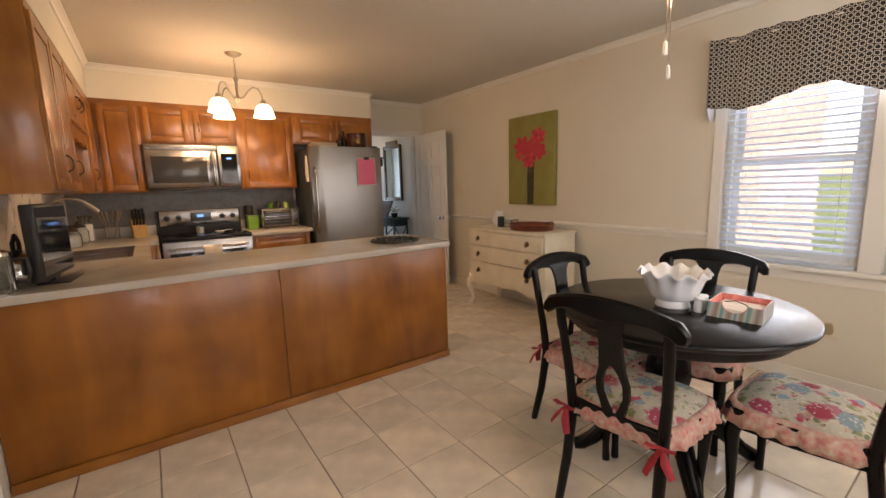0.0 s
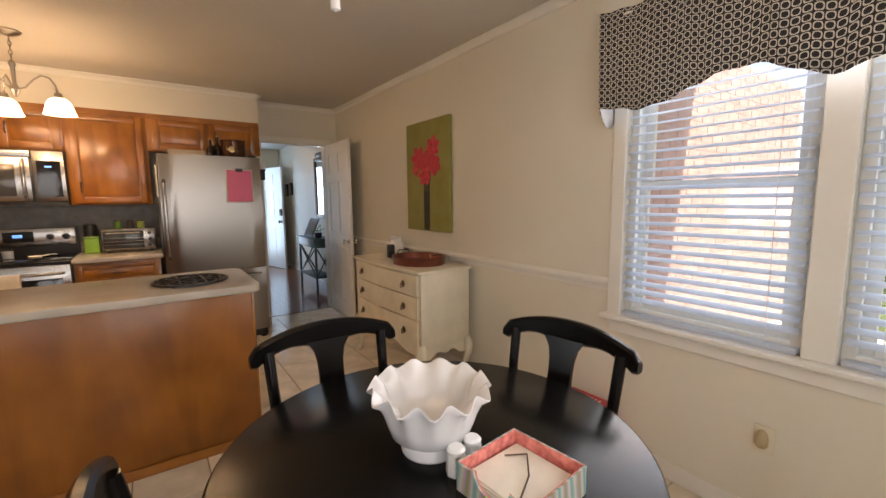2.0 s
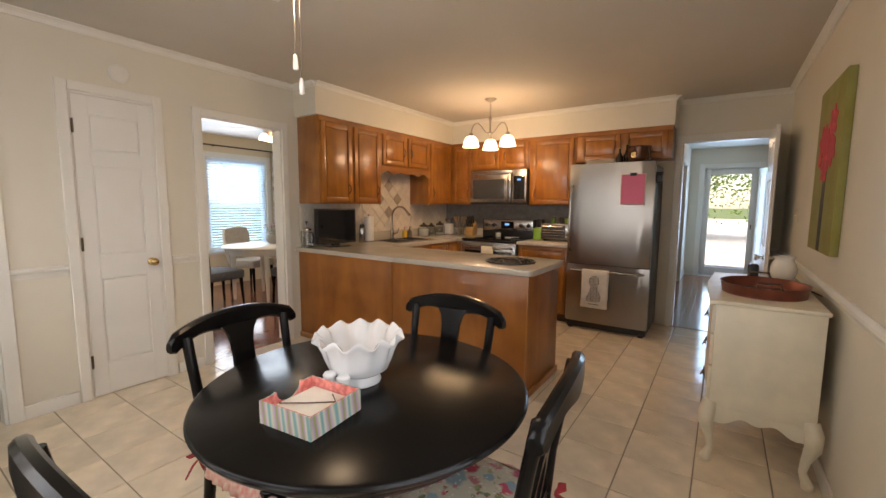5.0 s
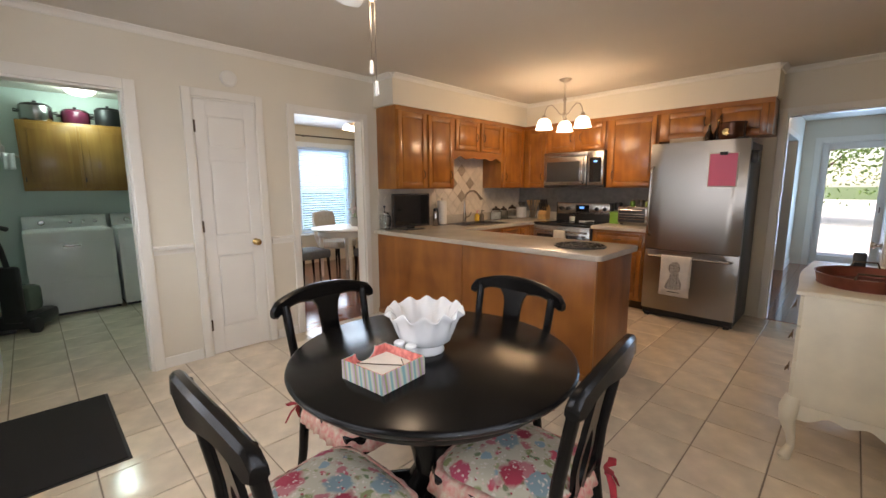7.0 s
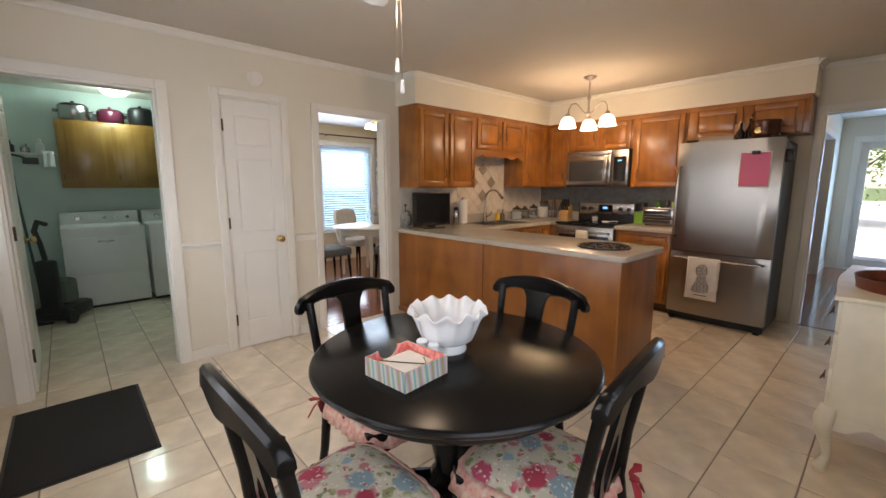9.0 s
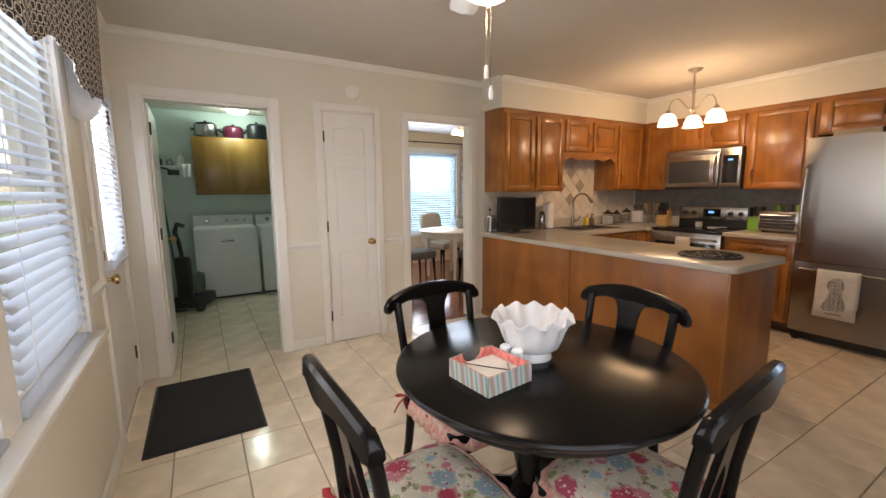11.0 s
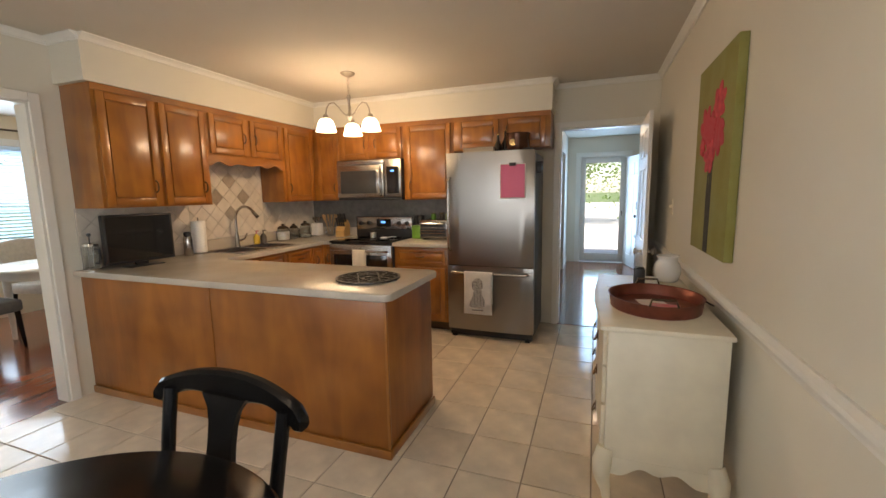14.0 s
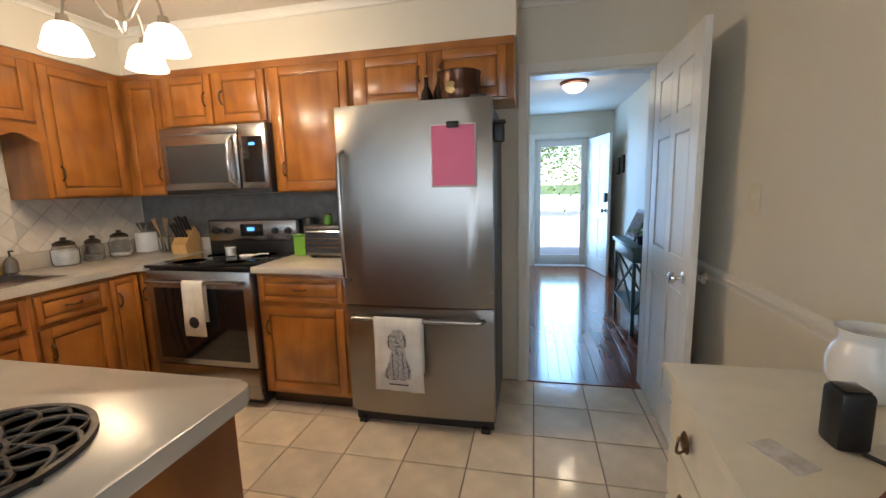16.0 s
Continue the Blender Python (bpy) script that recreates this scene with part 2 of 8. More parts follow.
def tube(bm, pts, r, n=10, flat=None):
    """A round bar along points; r is a number or one per point; flat squeezes it across."""
    pts = [Vector(p) for p in pts]
    rs = r if hasattr(r, "__len__") else [r] * len(pts)
    rings, up = [], None
    for i, p in enumerate(pts):
        d = (pts[min(i + 1, len(pts) - 1)] - pts[max(i - 1, 0)]).normalized()
        if up is None:
            up = Vector((0, 0, 1)) if abs(d.z) < 0.9 else Vector((1, 0, 0))
        side = d.cross(up).normalized()
        up = side.cross(d).normalized()
        rings.append([bm.verts.new(p + side * (rs[i] * math.cos(2 * math.pi * k / n)) + up * (rs[i] * (flat or 1) * math.sin(2 * math.pi * k / n))) for k in range(n)])
    for a, b in zip(rings, rings[1:]):
        for k in range(n):
            bm.faces.new((a[k], a[(k + 1) % n], b[(k + 1) % n], b[k]))
    bm.faces.new(rings[0][::-1])
    bm.faces.new(rings[-1])
    return bm


def slab(bm, outline, depth, m=None, bevel=0.0):
    """A flat board with the given outline in x and y, depth thick along z, laid by the matrix m."""
    m = m or Matrix()
    lo = [bm.verts.new(m @ Vector((x, y, 0))) for x, y in outline]
    hi = [bm.verts.new(m @ Vector((x, y, depth))) for x, y in outline]
    k = len(outline)
    f0, f1 = bm.faces.new(lo[::-1]), bm.faces.new(hi)
    for i in range(k):
        bm.faces.new((lo[i], lo[(i + 1) % k], hi[(i + 1) % k], hi[i]))
    if bevel:
        bmesh.ops.bevel(bm, geom=list(f0.edges) + list(f1.edges), offset=bevel, segments=2, affect="EDGES", profile=0.5)
    return bm


def strip(bm, outlines):
    """Skins a row of closed outlines (lists of points of equal length) and caps the ends."""
    rings = [[bm.verts.new(p) for p in o] for o in outlines]
    k = len(rings[0])
    for a, b in zip(rings, rings[1:]):
        for i in range(k):
            bm.faces.new((a[i], a[(i + 1) % k], b[(i + 1) % k], b[i]))
    bm.faces.new(rings[0][::-1])
    bm.faces.new(rings[-1])
    return bm


def mesh_of(name, bm, material, smooth=40):
    bmesh.ops.recalc_face_normals(bm, faces=bm.faces[:])
    me = bpy.data.meshes.new(name)
    bm.to_mesh(me)
    bm.free()
    me.materials.append(material)
    if smooth:
        me.polygons.foreach_set("use_smooth", [True] * len(me.polygons))
        me.set_sharp_from_angle(angle=radians(smooth))
    return me


def part(name, bm, material, parent=None, label="", m=None, smooth=40):
    ob = new(name, bm if isinstance(bm, bpy.types.Mesh) else mesh_of(name, bm, material, smooth))
    if parent:
        ob.parent = parent
    if m:
        ob.matrix_basis = m
    if label:
        ob["label"] = label
    return ob


def thing(name, m, label, category, group=""):
    ob = new(name)
    ob.empty_display_size = 0.1
    ob.matrix_basis = m
    return tagged(ob, label, category, group)


def single(name, bm, material, label, category, m=None, smooth=40, group=""):
    return tagged(part(name, bm, material, None, "", m, smooth), label, category, group)


def structure(name, bm, material, label="", smooth=0):
    ob = part(name, bm, material, None, "", None, smooth)
    return tagged(ob, label, "", "", "structure")

# ---- the large structure ----
XW, XE, YS, YN, H = 0.51, 4.495, -0.08, 5.65, 2.47      # the kitchen's inner faces
T = 0.12


def wall_x(name, x0, x1, y0, y1, z1, holes, material, label=""):
    """A wall in the y direction between x0 and x1, with holes (y0, y1, z0, z1)."""
    bm = bmesh.new()
    at = y0
    for a, b, lo, hi in sorted(holes):
        box(bm, x0, x1, at, a, 0, z1)
        if lo > 0:
            box(bm, x0, x1, a, b, 0, lo)
        if hi < z1:
            box(bm, x0, x1, a, b, hi, z1)
        at = b
    box(bm, x0, x1, at, y1, 0, z1)
    return structure(name, bm, material, label)


def wall_y(name, y0, y1, x0, x1, z1, holes, material, label=""):
    bm = bmesh.new()
    at = x0
    for a, b, lo, hi in sorted(holes):
        box(bm, at, a, y0, y1, 0, z1)
        if lo > 0:
            box(bm, a, b, y0, y1, 0, lo)
        if hi < z1:
            box(bm, a, b, y0, y1, hi, z1)
        at = b
    box(bm, at, x1, y0, y1, 0, z1)
    return structure(name, bm, material, label)


WIN_E = [(0.20, 0.93), (1.035, 1.765)]
WZ = (0.76, 2.08)
PANTRY, DINING, LAUNDRY, HALL = (1.335, 1.81), (2.14, 2.87), (0.10, 0.93), (3.60, 4.355)
wall_x("wall_east", XE, XE + 0.16, YS - 0.16, YN, H, [(a, b, *WZ) for a, b in WIN_E], M_WALL, "cream painted wall with a white chair rail")
wall_x("wall_west", XW - T, XW, YS, YN + T, H, [(*LAUNDRY, 0, 2.04), (*PANTRY, 0, 2.06), (*DINING, 0, 2.04)], M_WALL, "cream painted wall with three white-cased doorways")
wall_y("wall_north", YN, YN + T, XW, XE + 0.16, H, [(*HALL, 0, 2.04)], M_WALL, "cream painted kitchen wall")
wall_y("wall_south", YS - 0.16, YS, -2.2, XE, H, [(0.60, 1.40, 0, 2.04), (1.85, 3.55, *WZ)], M_WALL, "cream painted wall with a window and outside door")
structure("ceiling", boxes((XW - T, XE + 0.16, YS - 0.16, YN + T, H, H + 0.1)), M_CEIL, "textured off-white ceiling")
structure("floor", boxes((XW - 2.6, XE, YS - 0.16, YN, -0.12, -0.006)), M_GROUT, "beige ceramic tile floor with brown grout")

# soffit above the cabinets
bm = bmesh.new()
slab(bm, [(XW, 3.02), (0.83, 3.02), (0.83, 5.36), (3.54, 5.36), (3.54, YN), (XW, YN)], H - 2.18, pose(0, 0, 2.18))
structure("soffit", bm, M_WALL, "cream painted soffit over the wall cabinets")


def crown(bm, p, q, s=0.045):
    """A small cornice between wall and ceiling from p to q, the room on its left."""
    p, q = Vector((*p, H)), Vector((*q, H))
    d = (q - p).normalized()
    n = Vector((-d.y, d.x, 0))
    prof = [(0, 0), (s, 0), (s, -0.008), (s * 0.72, -0.014), (s * 0.4, -s * 0.55), (0.012, -s * 0.8), (0.012, -s), (0, -s)]
    strip(bm, [[c + n * a + Vector((0, 0, b)) for a, b in prof] for c in (p, q)])


bm = bmesh.new()
for p, q in (((XE, YS), (XE, YN)), ((XE, YN), (3.54, YN)), ((3.54, YN), (3.54, 5.36)), ((3.54, 5.36), (0.83, 5.36)), ((0.83, 5.36), (0.83, 3.02)), ((0.83, 3.02), (XW, 3.02)), ((XW, 3.02), (XW, YS)), ((XW, YS), (XE, YS))):
    crown(bm, p, q)
structure("trim_crown", bm, M_TRIM, "small white crown moulding")


def rail(bm, p, q, z=0.875):
    p, q = Vector((*p, z)), Vector((*q, z))
    d = (q - p).normalized()
    n = Vector((-d.y, d.x, 0))
    prof = [(0, 0), (0.008, 0), (0.010, 0.012), (0.018, 0.03), (0.026, 0.038), (0.026, 0.052), (0.016, 0.06), (0.010, 0.066), (0, 0.066)]
    strip(bm, [[c + n * a + Vector((0, 0, b)) for a, b in prof] for c in (p, q)])


bm = bmesh.new()
rail(bm, (XE, 1.835), (XE, 5.65))
rail(bm, (XW, 1.335 - 0.07), (XW, 1.0))
rail(bm, (XW, 2.07), (XW, 1.81 + 0.07))
rail(bm, (1.47, YS), (1.78, YS))
rail(bm, (3.62, YS), (XE, YS))
rail(bm, (XE, YN), (4.42, YN))
structure("trim_chair_rail", bm, M_TRIM, "white moulded chair rail")

bm = bmesh.new()
for x0, x1, y0, y1 in ((XE - 0.014, XE, YS, YN), (XW, XW + 0.014, 1.0, 1.265), (XW, XW + 0.014, 1.88, 2.07), (1.47, XE - 0.014, YS, YS + 0.014), (4.42, XE - 0.014, YN - 0.014, YN)):
    box(bm, x0, x1, y0, y1, 0, 0.085, 0.004)
structure("baseboard", bm, M_TRIM, "white painted baseboard")


def casing_x(name, x, side, a, b, top, w=0.07, label="white painted door casing"):
    """Casing round a doorway in a wall of constant x; side +1 lies on the +x face."""
    bm = bmesh.new()
    for s, x in ((side, x), (-side, x - side * T)):
        lo, hi = (x, x + 0.018) if s > 0 else (x - 0.018, x)
        box(bm, lo, hi, a - w, a, 0, top + w, 0.004)
        box(bm, lo, hi, b, b + w, 0, top + w, 0.004)
        box(bm, lo, hi, a, b, top, top + w, 0.004)
    x0, x1 = min(x, x + side * T), max(x, x + side * T)
    box(bm, x0, x1, a - 0.001, a + 0.014, 0, top)
    box(bm, x0, x1, b - 0.014, b + 0.001, 0, top)
    box(bm, x0, x1, a + 0.014, b - 0.014, top - 0.014, top + 0.001)
    return structure(name, bm, M_TRIM, label)


def casing_y(name, y, side, a, b, top, w=0.07, t=T, label="white painted door casing"):
    bm = bmesh.new()
    for s, yy in ((side, y), (-side, y - side * t)):
        lo, hi = (yy, yy + 0.018) if s > 0 else (yy - 0.018, yy)
        box(bm, a - w, a, lo, hi, 0, top + w, 0.004)
        box(bm, b, b + w, lo, hi, 0, top + w, 0.004)
        box(bm, a, b, lo, hi, top, top + w, 0.004)
    y0, y1 = min(y, y - side * t), max(y, y - side * t)
    box(bm, a - 0.001, a + 0.014, y0, y1, 0, top)
    box(bm, b - 0.014, b + 0.001, y0, y1, 0, top)
    box(bm, a + 0.014, b - 0.014, y0, y1, top - 0.014, top + 0.001)
    return structure(name, bm, M_TRIM, label)


casing_x("trim_laundry", XW, 1, *LAUNDRY, 2.04)
casing_x("trim_pantry", XW, 1, *PANTRY, 2.06, 0.06)
casing_x("trim_dining", XW, 1, *DINING, 2.04, 0.06)
casing_y("trim_hall", YN, -1, *HALL, 2.04, 0.06)
casing_y("trim_outside_door", YS, 1, 0.60, 1.40, 2.04, 0.07, 0.16)

# ---- windows, blinds, doors ----
M_PANE = glass("window_glass")
M_PATTERN = bpy.data.materials.new("trellis_print_cotton")
M_PATTERN.use_nodes = True


def trellis(m, pitch=0.06):
    """Charcoal cloth printed with a pale lattice of rings."""
    n, l = m.node_tree.nodes, m.node_tree.links
    b = n["Principled BSDF"]
    b.inputs["Roughness"].default_value = 0.9
    uv, sep = n.new("ShaderNodeTexCoord"), n.new("ShaderNodeSeparateXYZ")
    l.new(uv.outputs["UV"], sep.inputs[0])

    def op(kind, a, c=None):
        q = n.new("ShaderNodeMath")
        q.operation = kind
        for i, v in enumerate((a, c)):
            if v is None:
                continue
            if isinstance(v, (int, float)):
                q.inputs[i].default_value = v
            else:
                l.new(v, q.inputs[i])
        return q.outputs[0]
    k = 2 * math.pi / pitch
    u, v = op("ADD", sep.outputs[0], sep.outputs[1]), op("SUBTRACT", sep.outputs[0], sep.outputs[1])
    s = op("ADD", op("COSINE", op("MULTIPLY", u, k * 1.0)), op("COSINE", op("MULTIPLY", v, k * 1.0)))
    line = op("LESS_THAN", op("ABSOLUTE", op("SUBTRACT", op("ABSOLUTE", s), 0.66)), 0.34)
    mix = n.new("ShaderNodeMix")
    mix.data_type = "RGBA"
    mix.inputs["A"].default_value, mix.inputs["B"].default_value = (0.028, 0.026, 0.028, 1), (0.62, 0.59, 0.52, 1)
    l.new(line, mix.inputs["Factor"])
    l.new(mix.outputs["Result"], b.inputs["Base Color"])
    w, bp = n.new("ShaderNodeTexNoise"), n.new("ShaderNodeBump")
    w.inputs["Scale"].default_value = 500
    bp.inputs["Strength"].default_value, bp.inputs["Distance"].default_value = 0.2, 0.002
    l.new(w.outputs["Fac"], bp.inputs["Height"])
    l.new(bp.outputs[0], b.inputs["Normal"])


trellis(M_PATTERN)
M_LINING = mat("white_curtain_lining", (0.75, 0.76, 0.78), 0.9, vary=0.08, scale=10)


def window_unit(name, m, w, z0, z1, label, wall=0.16):
    """A double-hung window in local coordinates: x across (0..w), y out through the wall, z up."""
    ob = thing(name, m, label, "window")
    ob["kind"] = "structure"
    f = boxes((0, 0.04, 0.03, 0.13, z0, z1), (w - 0.04, w, 0.03, 0.13, z0, z1), (0.04, w - 0.04, 0.03, 0.13, z0, z0 + 0.04), (0.04, w - 0.04, 0.03, 0.13, z1 - 0.04, z1), bevel=0.003)
    part("window_frame", f, M_TRIM, ob)
    mid = (z0 + z1) / 2
    for y, a, b in ((0.06, z0 + 0.04, mid + 0.02), (0.095, mid - 0.02, z1 - 0.04)):
        s = boxes((0.04, 0.08, y, y + 0.03, a, b), (w - 0.08, w - 0.04, y, y + 0.03, a, b), (0.08, w - 0.08, y, y + 0.03, a, a + 0.045), (0.08, w - 0.08, y, y + 0.03, b - 0.04, b), bevel=0.003)
        sash = part("sash", s, M_TRIM, ob)
        p = part("pane", boxes((0.078, w - 0.078, y + 0.012, y + 0.017, a + 0.043, b - 0.038)), M_PANE, sash, smooth=0)
        p.visible_shadow = False
    return ob


def blind(name, m, w, z0, z1, label, tilt=18, pitch=0.043, depth=0.048, group="window blinds"):
    """A white slatted blind hanging in local coordinates like the window's."""
    ob = thing(name, m, label, "blind", group)
    part("headrail", boxes((0.005, w - 0.005, -0.012, 0.04, z1 - 0.05, z1 - 0.004), bevel=0.003), M_BLIND, ob)
    n = int((z1 - z0 - 0.09) / pitch)
    bm = bmesh.new()
    prof = [(-depth / 2, -0.001), (-depth / 4, 0.0025), (0, 0.004), (depth / 4, 0.0025), (depth / 2, -0.001), (depth / 2, -0.004), (0, 0.0005), (-depth / 2, -0.004)]
    strip(bm, [[(x, y, z) for y, z in prof] for x in (0.01, w - 0.01)])
    me = mesh_of("slat", bm, M_BLIND, 60)
    rnd = random.Random(int(w * 1000) + int(z0 * 100))
    for k in range(n):
        z = z1 - 0.065 - pitch * k
        part("slat", me, M_BLIND, ob, m=pose(0, 0.014, z, tilt + rnd.uniform(-2, 2), rnd.uniform(-0.15, 0.15), 0))
    part("bottom_rail", boxes((0.01, w - 0.01, -0.01, 0.038, z0 + 0.003, z0 + 0.024), bevel=0.004), M_BLIND, ob)
    for x in (w * 0.15, w * 0.85):
        part("ladder_cord", tube(bmesh.new(), [(x, -0.011, z0 + 0.02), (x, -0.011, z1 - 0.04)], 0.0014, 6), M_LINING, ob)
    return ob


ET = Matrix(((0, 1, 0, XE), (-1, 0, 0, 0), (0, 0, 1, 0), (0, 0, 0, 1)))  # local x runs along -y, local y out to the east
for k, (a, b) in enumerate(WIN_E):
    window_unit(f"window_{k + 1}", ET @ pose(-b, 0, 0), b - a, *WZ, "white double-hung window beside the dining table")
    blind("window_blind", ET @ pose(-b, -0.004, 0), b - a, *WZ, "white slatted blind, slats tilted half open", 16)
STT = Matrix(((-1, 0, 0, 0), (0, -1, 0, YS), (0, 0, 1, 0), (0, 0, 0, 1)))  # local y out to the south
for k, (a, b) in enumerate(((1.85, 2.64), (2.76, 3.55))):
    window_unit(f"window_{k + 3}", STT @ pose(-b, 0, 0), b - a, *WZ, "white double-hung window in the south wall")
    blind("window_blind", STT @ pose(-b, -0.004, 0), b - a, *WZ, "white slatted blind, slats tilted half open", 30)
bm = boxes((2.64, 2.76, YS - 0.16, YS, 0.76, 2.08))
structure("trim_mullion", bm, M_TRIM, "white window mullion post")

# casings, stools and aprons of both windows
bm = bmesh.new()
box(bm, XE - 0.018, XE, 1.765, 1.835, 0.71, 2.15, 0.004)
box(bm, XE - 0.018, XE, 0.13, 0.20, 0.71, 2.15, 0.004)
box(bm, XE - 0.018, XE, 0.20, 1.765, 2.08, 2.15, 0.004)
box(bm, XE - 0.016, XE, 0.933, 1.032, 0.76, 2.08, 0.004)
structure("trim_window_east", bm, M_TRIM, "white window casing")
bm = boxes((XE - 0.06, XE + 0.03, 0.11, 1.855, 0.735, 0.76), bevel=0.006)
box(bm, XE - 0.016, XE, 0.14, 1.825, 0.665, 0.735, 0.004)
structure("trim_sill_east", bm, M_TRIM, "white window stool and apron")
bm = boxes((1.78, 1.85, YS, YS + 0.018, 0.71, 2.15), (3.55, 3.62, YS, YS + 0.018, 0.71, 2.15), (1.85, 3.55, YS, YS + 0.018, 2.08, 2.15), bevel=0.004)
box(bm, 1.76, 3.64, YS - 0.03, YS + 0.06, 0.735, 0.76, 0.006)
box(bm, 1.80, 3.60, YS, YS + 0.016, 0.665, 0.735, 0.004)
structure("trim_window_south", bm, M_TRIM, "white window casing, stool and apron")


def valance(name, m, w, label):
    """A scalloped valance on a rod: local x across (0..w), y into the room, top at z 2.22."""
    ob = thing(name, m, label, "valance", "window valances")
    n = 70
    front = [(w * k / n, 0.135 + 0.008 * math.sin(w * k / n * 26) + 0.004 * math.sin(w * k / n * 61)) for k in range(n + 1)]
    path = [(0.0, y) for y in (0.0, 0.035, 0.07, 0.105)] + front + [(w, y) for y in (0.105, 0.07, 0.035, 0.0)]
    bm = bmesh.new()
    uvl = bm.loops.layers.uv.new("UVMap")
    cols, run = [], 0.0
    rows = 8
    for i, (x, y) in enumerate(path):
        if i:
            run += math.hypot(x - path[i - 1][0], y - path[i - 1][1])
        off = abs(x - w / 2)
        u = off / (w / 2)
        drop = 0.455 - 0.042 * (1 - math.cos(2 * math.pi * u / 0.7)) if u < 0.7 else 0.455 - 0.01 * (1 - math.cos(math.pi * (u - 0.7) / 0.3))
        top = 2.225 + 0.007 * math.sin(x * 19) + 0.005 * math.sin(x * 47)
        if i < 4 or i > len(path) - 5:
            drop = 0.455 + 0.07 * math.cos((y - 0.05) / 0.09 * math.pi / 2)
        cols.append([(bm.verts.new((x + 0.0, y * (1 - 0.12 * (j / rows)) if j else y, top - drop * j / rows)), run, -drop * j / rows) for j in range(rows + 1)])
    for a, b in zip(cols, cols[1:]):
        for j in range(rows):
            q = (a[j], b[j], b[j + 1], a[j + 1])
            f = bm.faces.new([v[0] for v in q])
            for lp, v in zip(f.loops, q):
                lp[uvl].uv = (v[1], v[2])
    me = bpy.data.meshes.new("cloth")
    bm.to_mesh(me)
    bm.free()
    me.materials.append(M_PATTERN)
    me.materials.append(M_LINING)
    me.polygons.foreach_set("use_smooth", [True] * len(me.polygons))
    cloth = new("cloth", me)
    cloth.parent = ob
    sol = cloth.modifiers.new("thick", "SOLIDIFY")
    sol.thickness, sol.offset, sol.material_offset = 0.004, -1, 1
    part("rod", tube(bmesh.new(), [(0.005, 0, 2.2), (0.005, 0.122, 2.2), (w - 0.005, 0.122, 2.2), (w - 0.005, 0, 2.2)], 0.006, 8), M_TRIM, ob)
    return ob


valance("window_valance", Matrix(((0, -1, 0, XE - 0.001), (1, 0, 0, 0.09), (0, 0, 1, 0), (0, 0, 0, 1))), 1.76, "charcoal and cream trellis-print scalloped valance on the east window")
valance("window_valance", pose(1.62, YS + 0.001, 0), 2.1, "charcoal and cream trellis-print scalloped valance on the south window")


def panel_door(ob, w, h, t=0.035, columns=2, material=None):
    """A panelled leaf, its fields in one or two columns, in local x (0..w), y (0..t), z (0..h), as one slab with sunk fields."""
    material = material or M_DOOR
    st, mid = 0.105 * (w / 0.72) ** 0.5, 0.09 * (w / 0.72) ** 0.5
    xs = [(st, (w - mid) / 2), ((w + mid) / 2, w - st)] if columns == 2 else [(st, w - st)]
    uprights = [(0, st), (w - st, w)] + ([(xs[0][1], xs[1][0])] if columns == 2 else [])
    zs = [(0.22, 0.82), (0.98, 1.58), (1.68, h - 0.12)]
    part("leaf", boxes((0, w, 0.013, t - 0.013, 0, h)), material, ob)
    fr = bmesh.new()
    for y0, y1 in ((0, 0.013), (t - 0.013, t)):
        for x0, x1 in uprights:
            box(fr, x0, x1, y0 + (0.003 if y0 == 0 else 0), y1 - (0 if y0 == 0 else 0.003), 0, h, 0.0015, 1)
        last = 0
        for z0, z1 in zs + [(h, h)]:
            for x0, x1 in xs:
                box(fr, x0, x1, y0 + (0.003 if y0 == 0 else 0), y1 - (0 if y0 == 0 else 0.003), last, z0, 0.0015, 1)
            last = z1
    part("stiles_and_rails", fr, material, ob)
    for x0, x1 in xs:
        for z0, z1 in zs:
            bm = bmesh.new()
            for y0, y1 in ((0.006, 0.0135), (t - 0.0135, t - 0.006)):
                box(bm, x0 + 0.009, x1 - 0.009, y0, y1, z0 + 0.009, z1 - 0.009, 0.005, 1)
            part("panel", bm, material, ob)


def knob(ob, x, y, z, out, material=None, rose=0.028):
    s = 1 if out > 0 else -1
    prof = [(rose, 0), (rose, 0.006), (0.012, 0.012), (0.010, 0.03), (0.022, 0.038), (0.029, 0.05), (0.026, 0.062), (0.012, 0.068), (0.0, 0.069)]
    return part("door_knob", lathe(bmesh.new(), [(r, s * h) for r, h in prof], 20, (x, y, z), "y"), material or M_BRASS, ob, "round metal door knob")


def hinge(ob, x, y, z, material=None):
    return part("hinge", tube(bmesh.new(), [(x, y, z - 0.045), (x, y, z + 0.045)], 0.007, 8), material or M_BRONZE, ob)


# pantry door, closed in the west wall
d = thing("door_1", pose(XW - 0.03, PANTRY[1] - 0.015, 0.008, 0, 0, -90), "closed white three-panel pantry door with brass knob", "door")
d["kind"] = "structure"
panel_door(d, 0.445, 2.035, columns=1)
knob(d, 0.055, 0.035, 0.905, 1)
for z in (0.25, 1.06, 1.83):
    hinge(d, 0.448, 0.042, z)
# the pantry behind it is closed off
structure("wall_pantry", boxes((XW - 0.75, XW - T, 1.2, 1.26, 0, H), (XW - 0.75, XW - T, 1.89, 1.95, 0, H), (XW - 0.81, XW - 0.75, 1.2, 1.95, 0, H)), M_WALL, "plain closet walls")

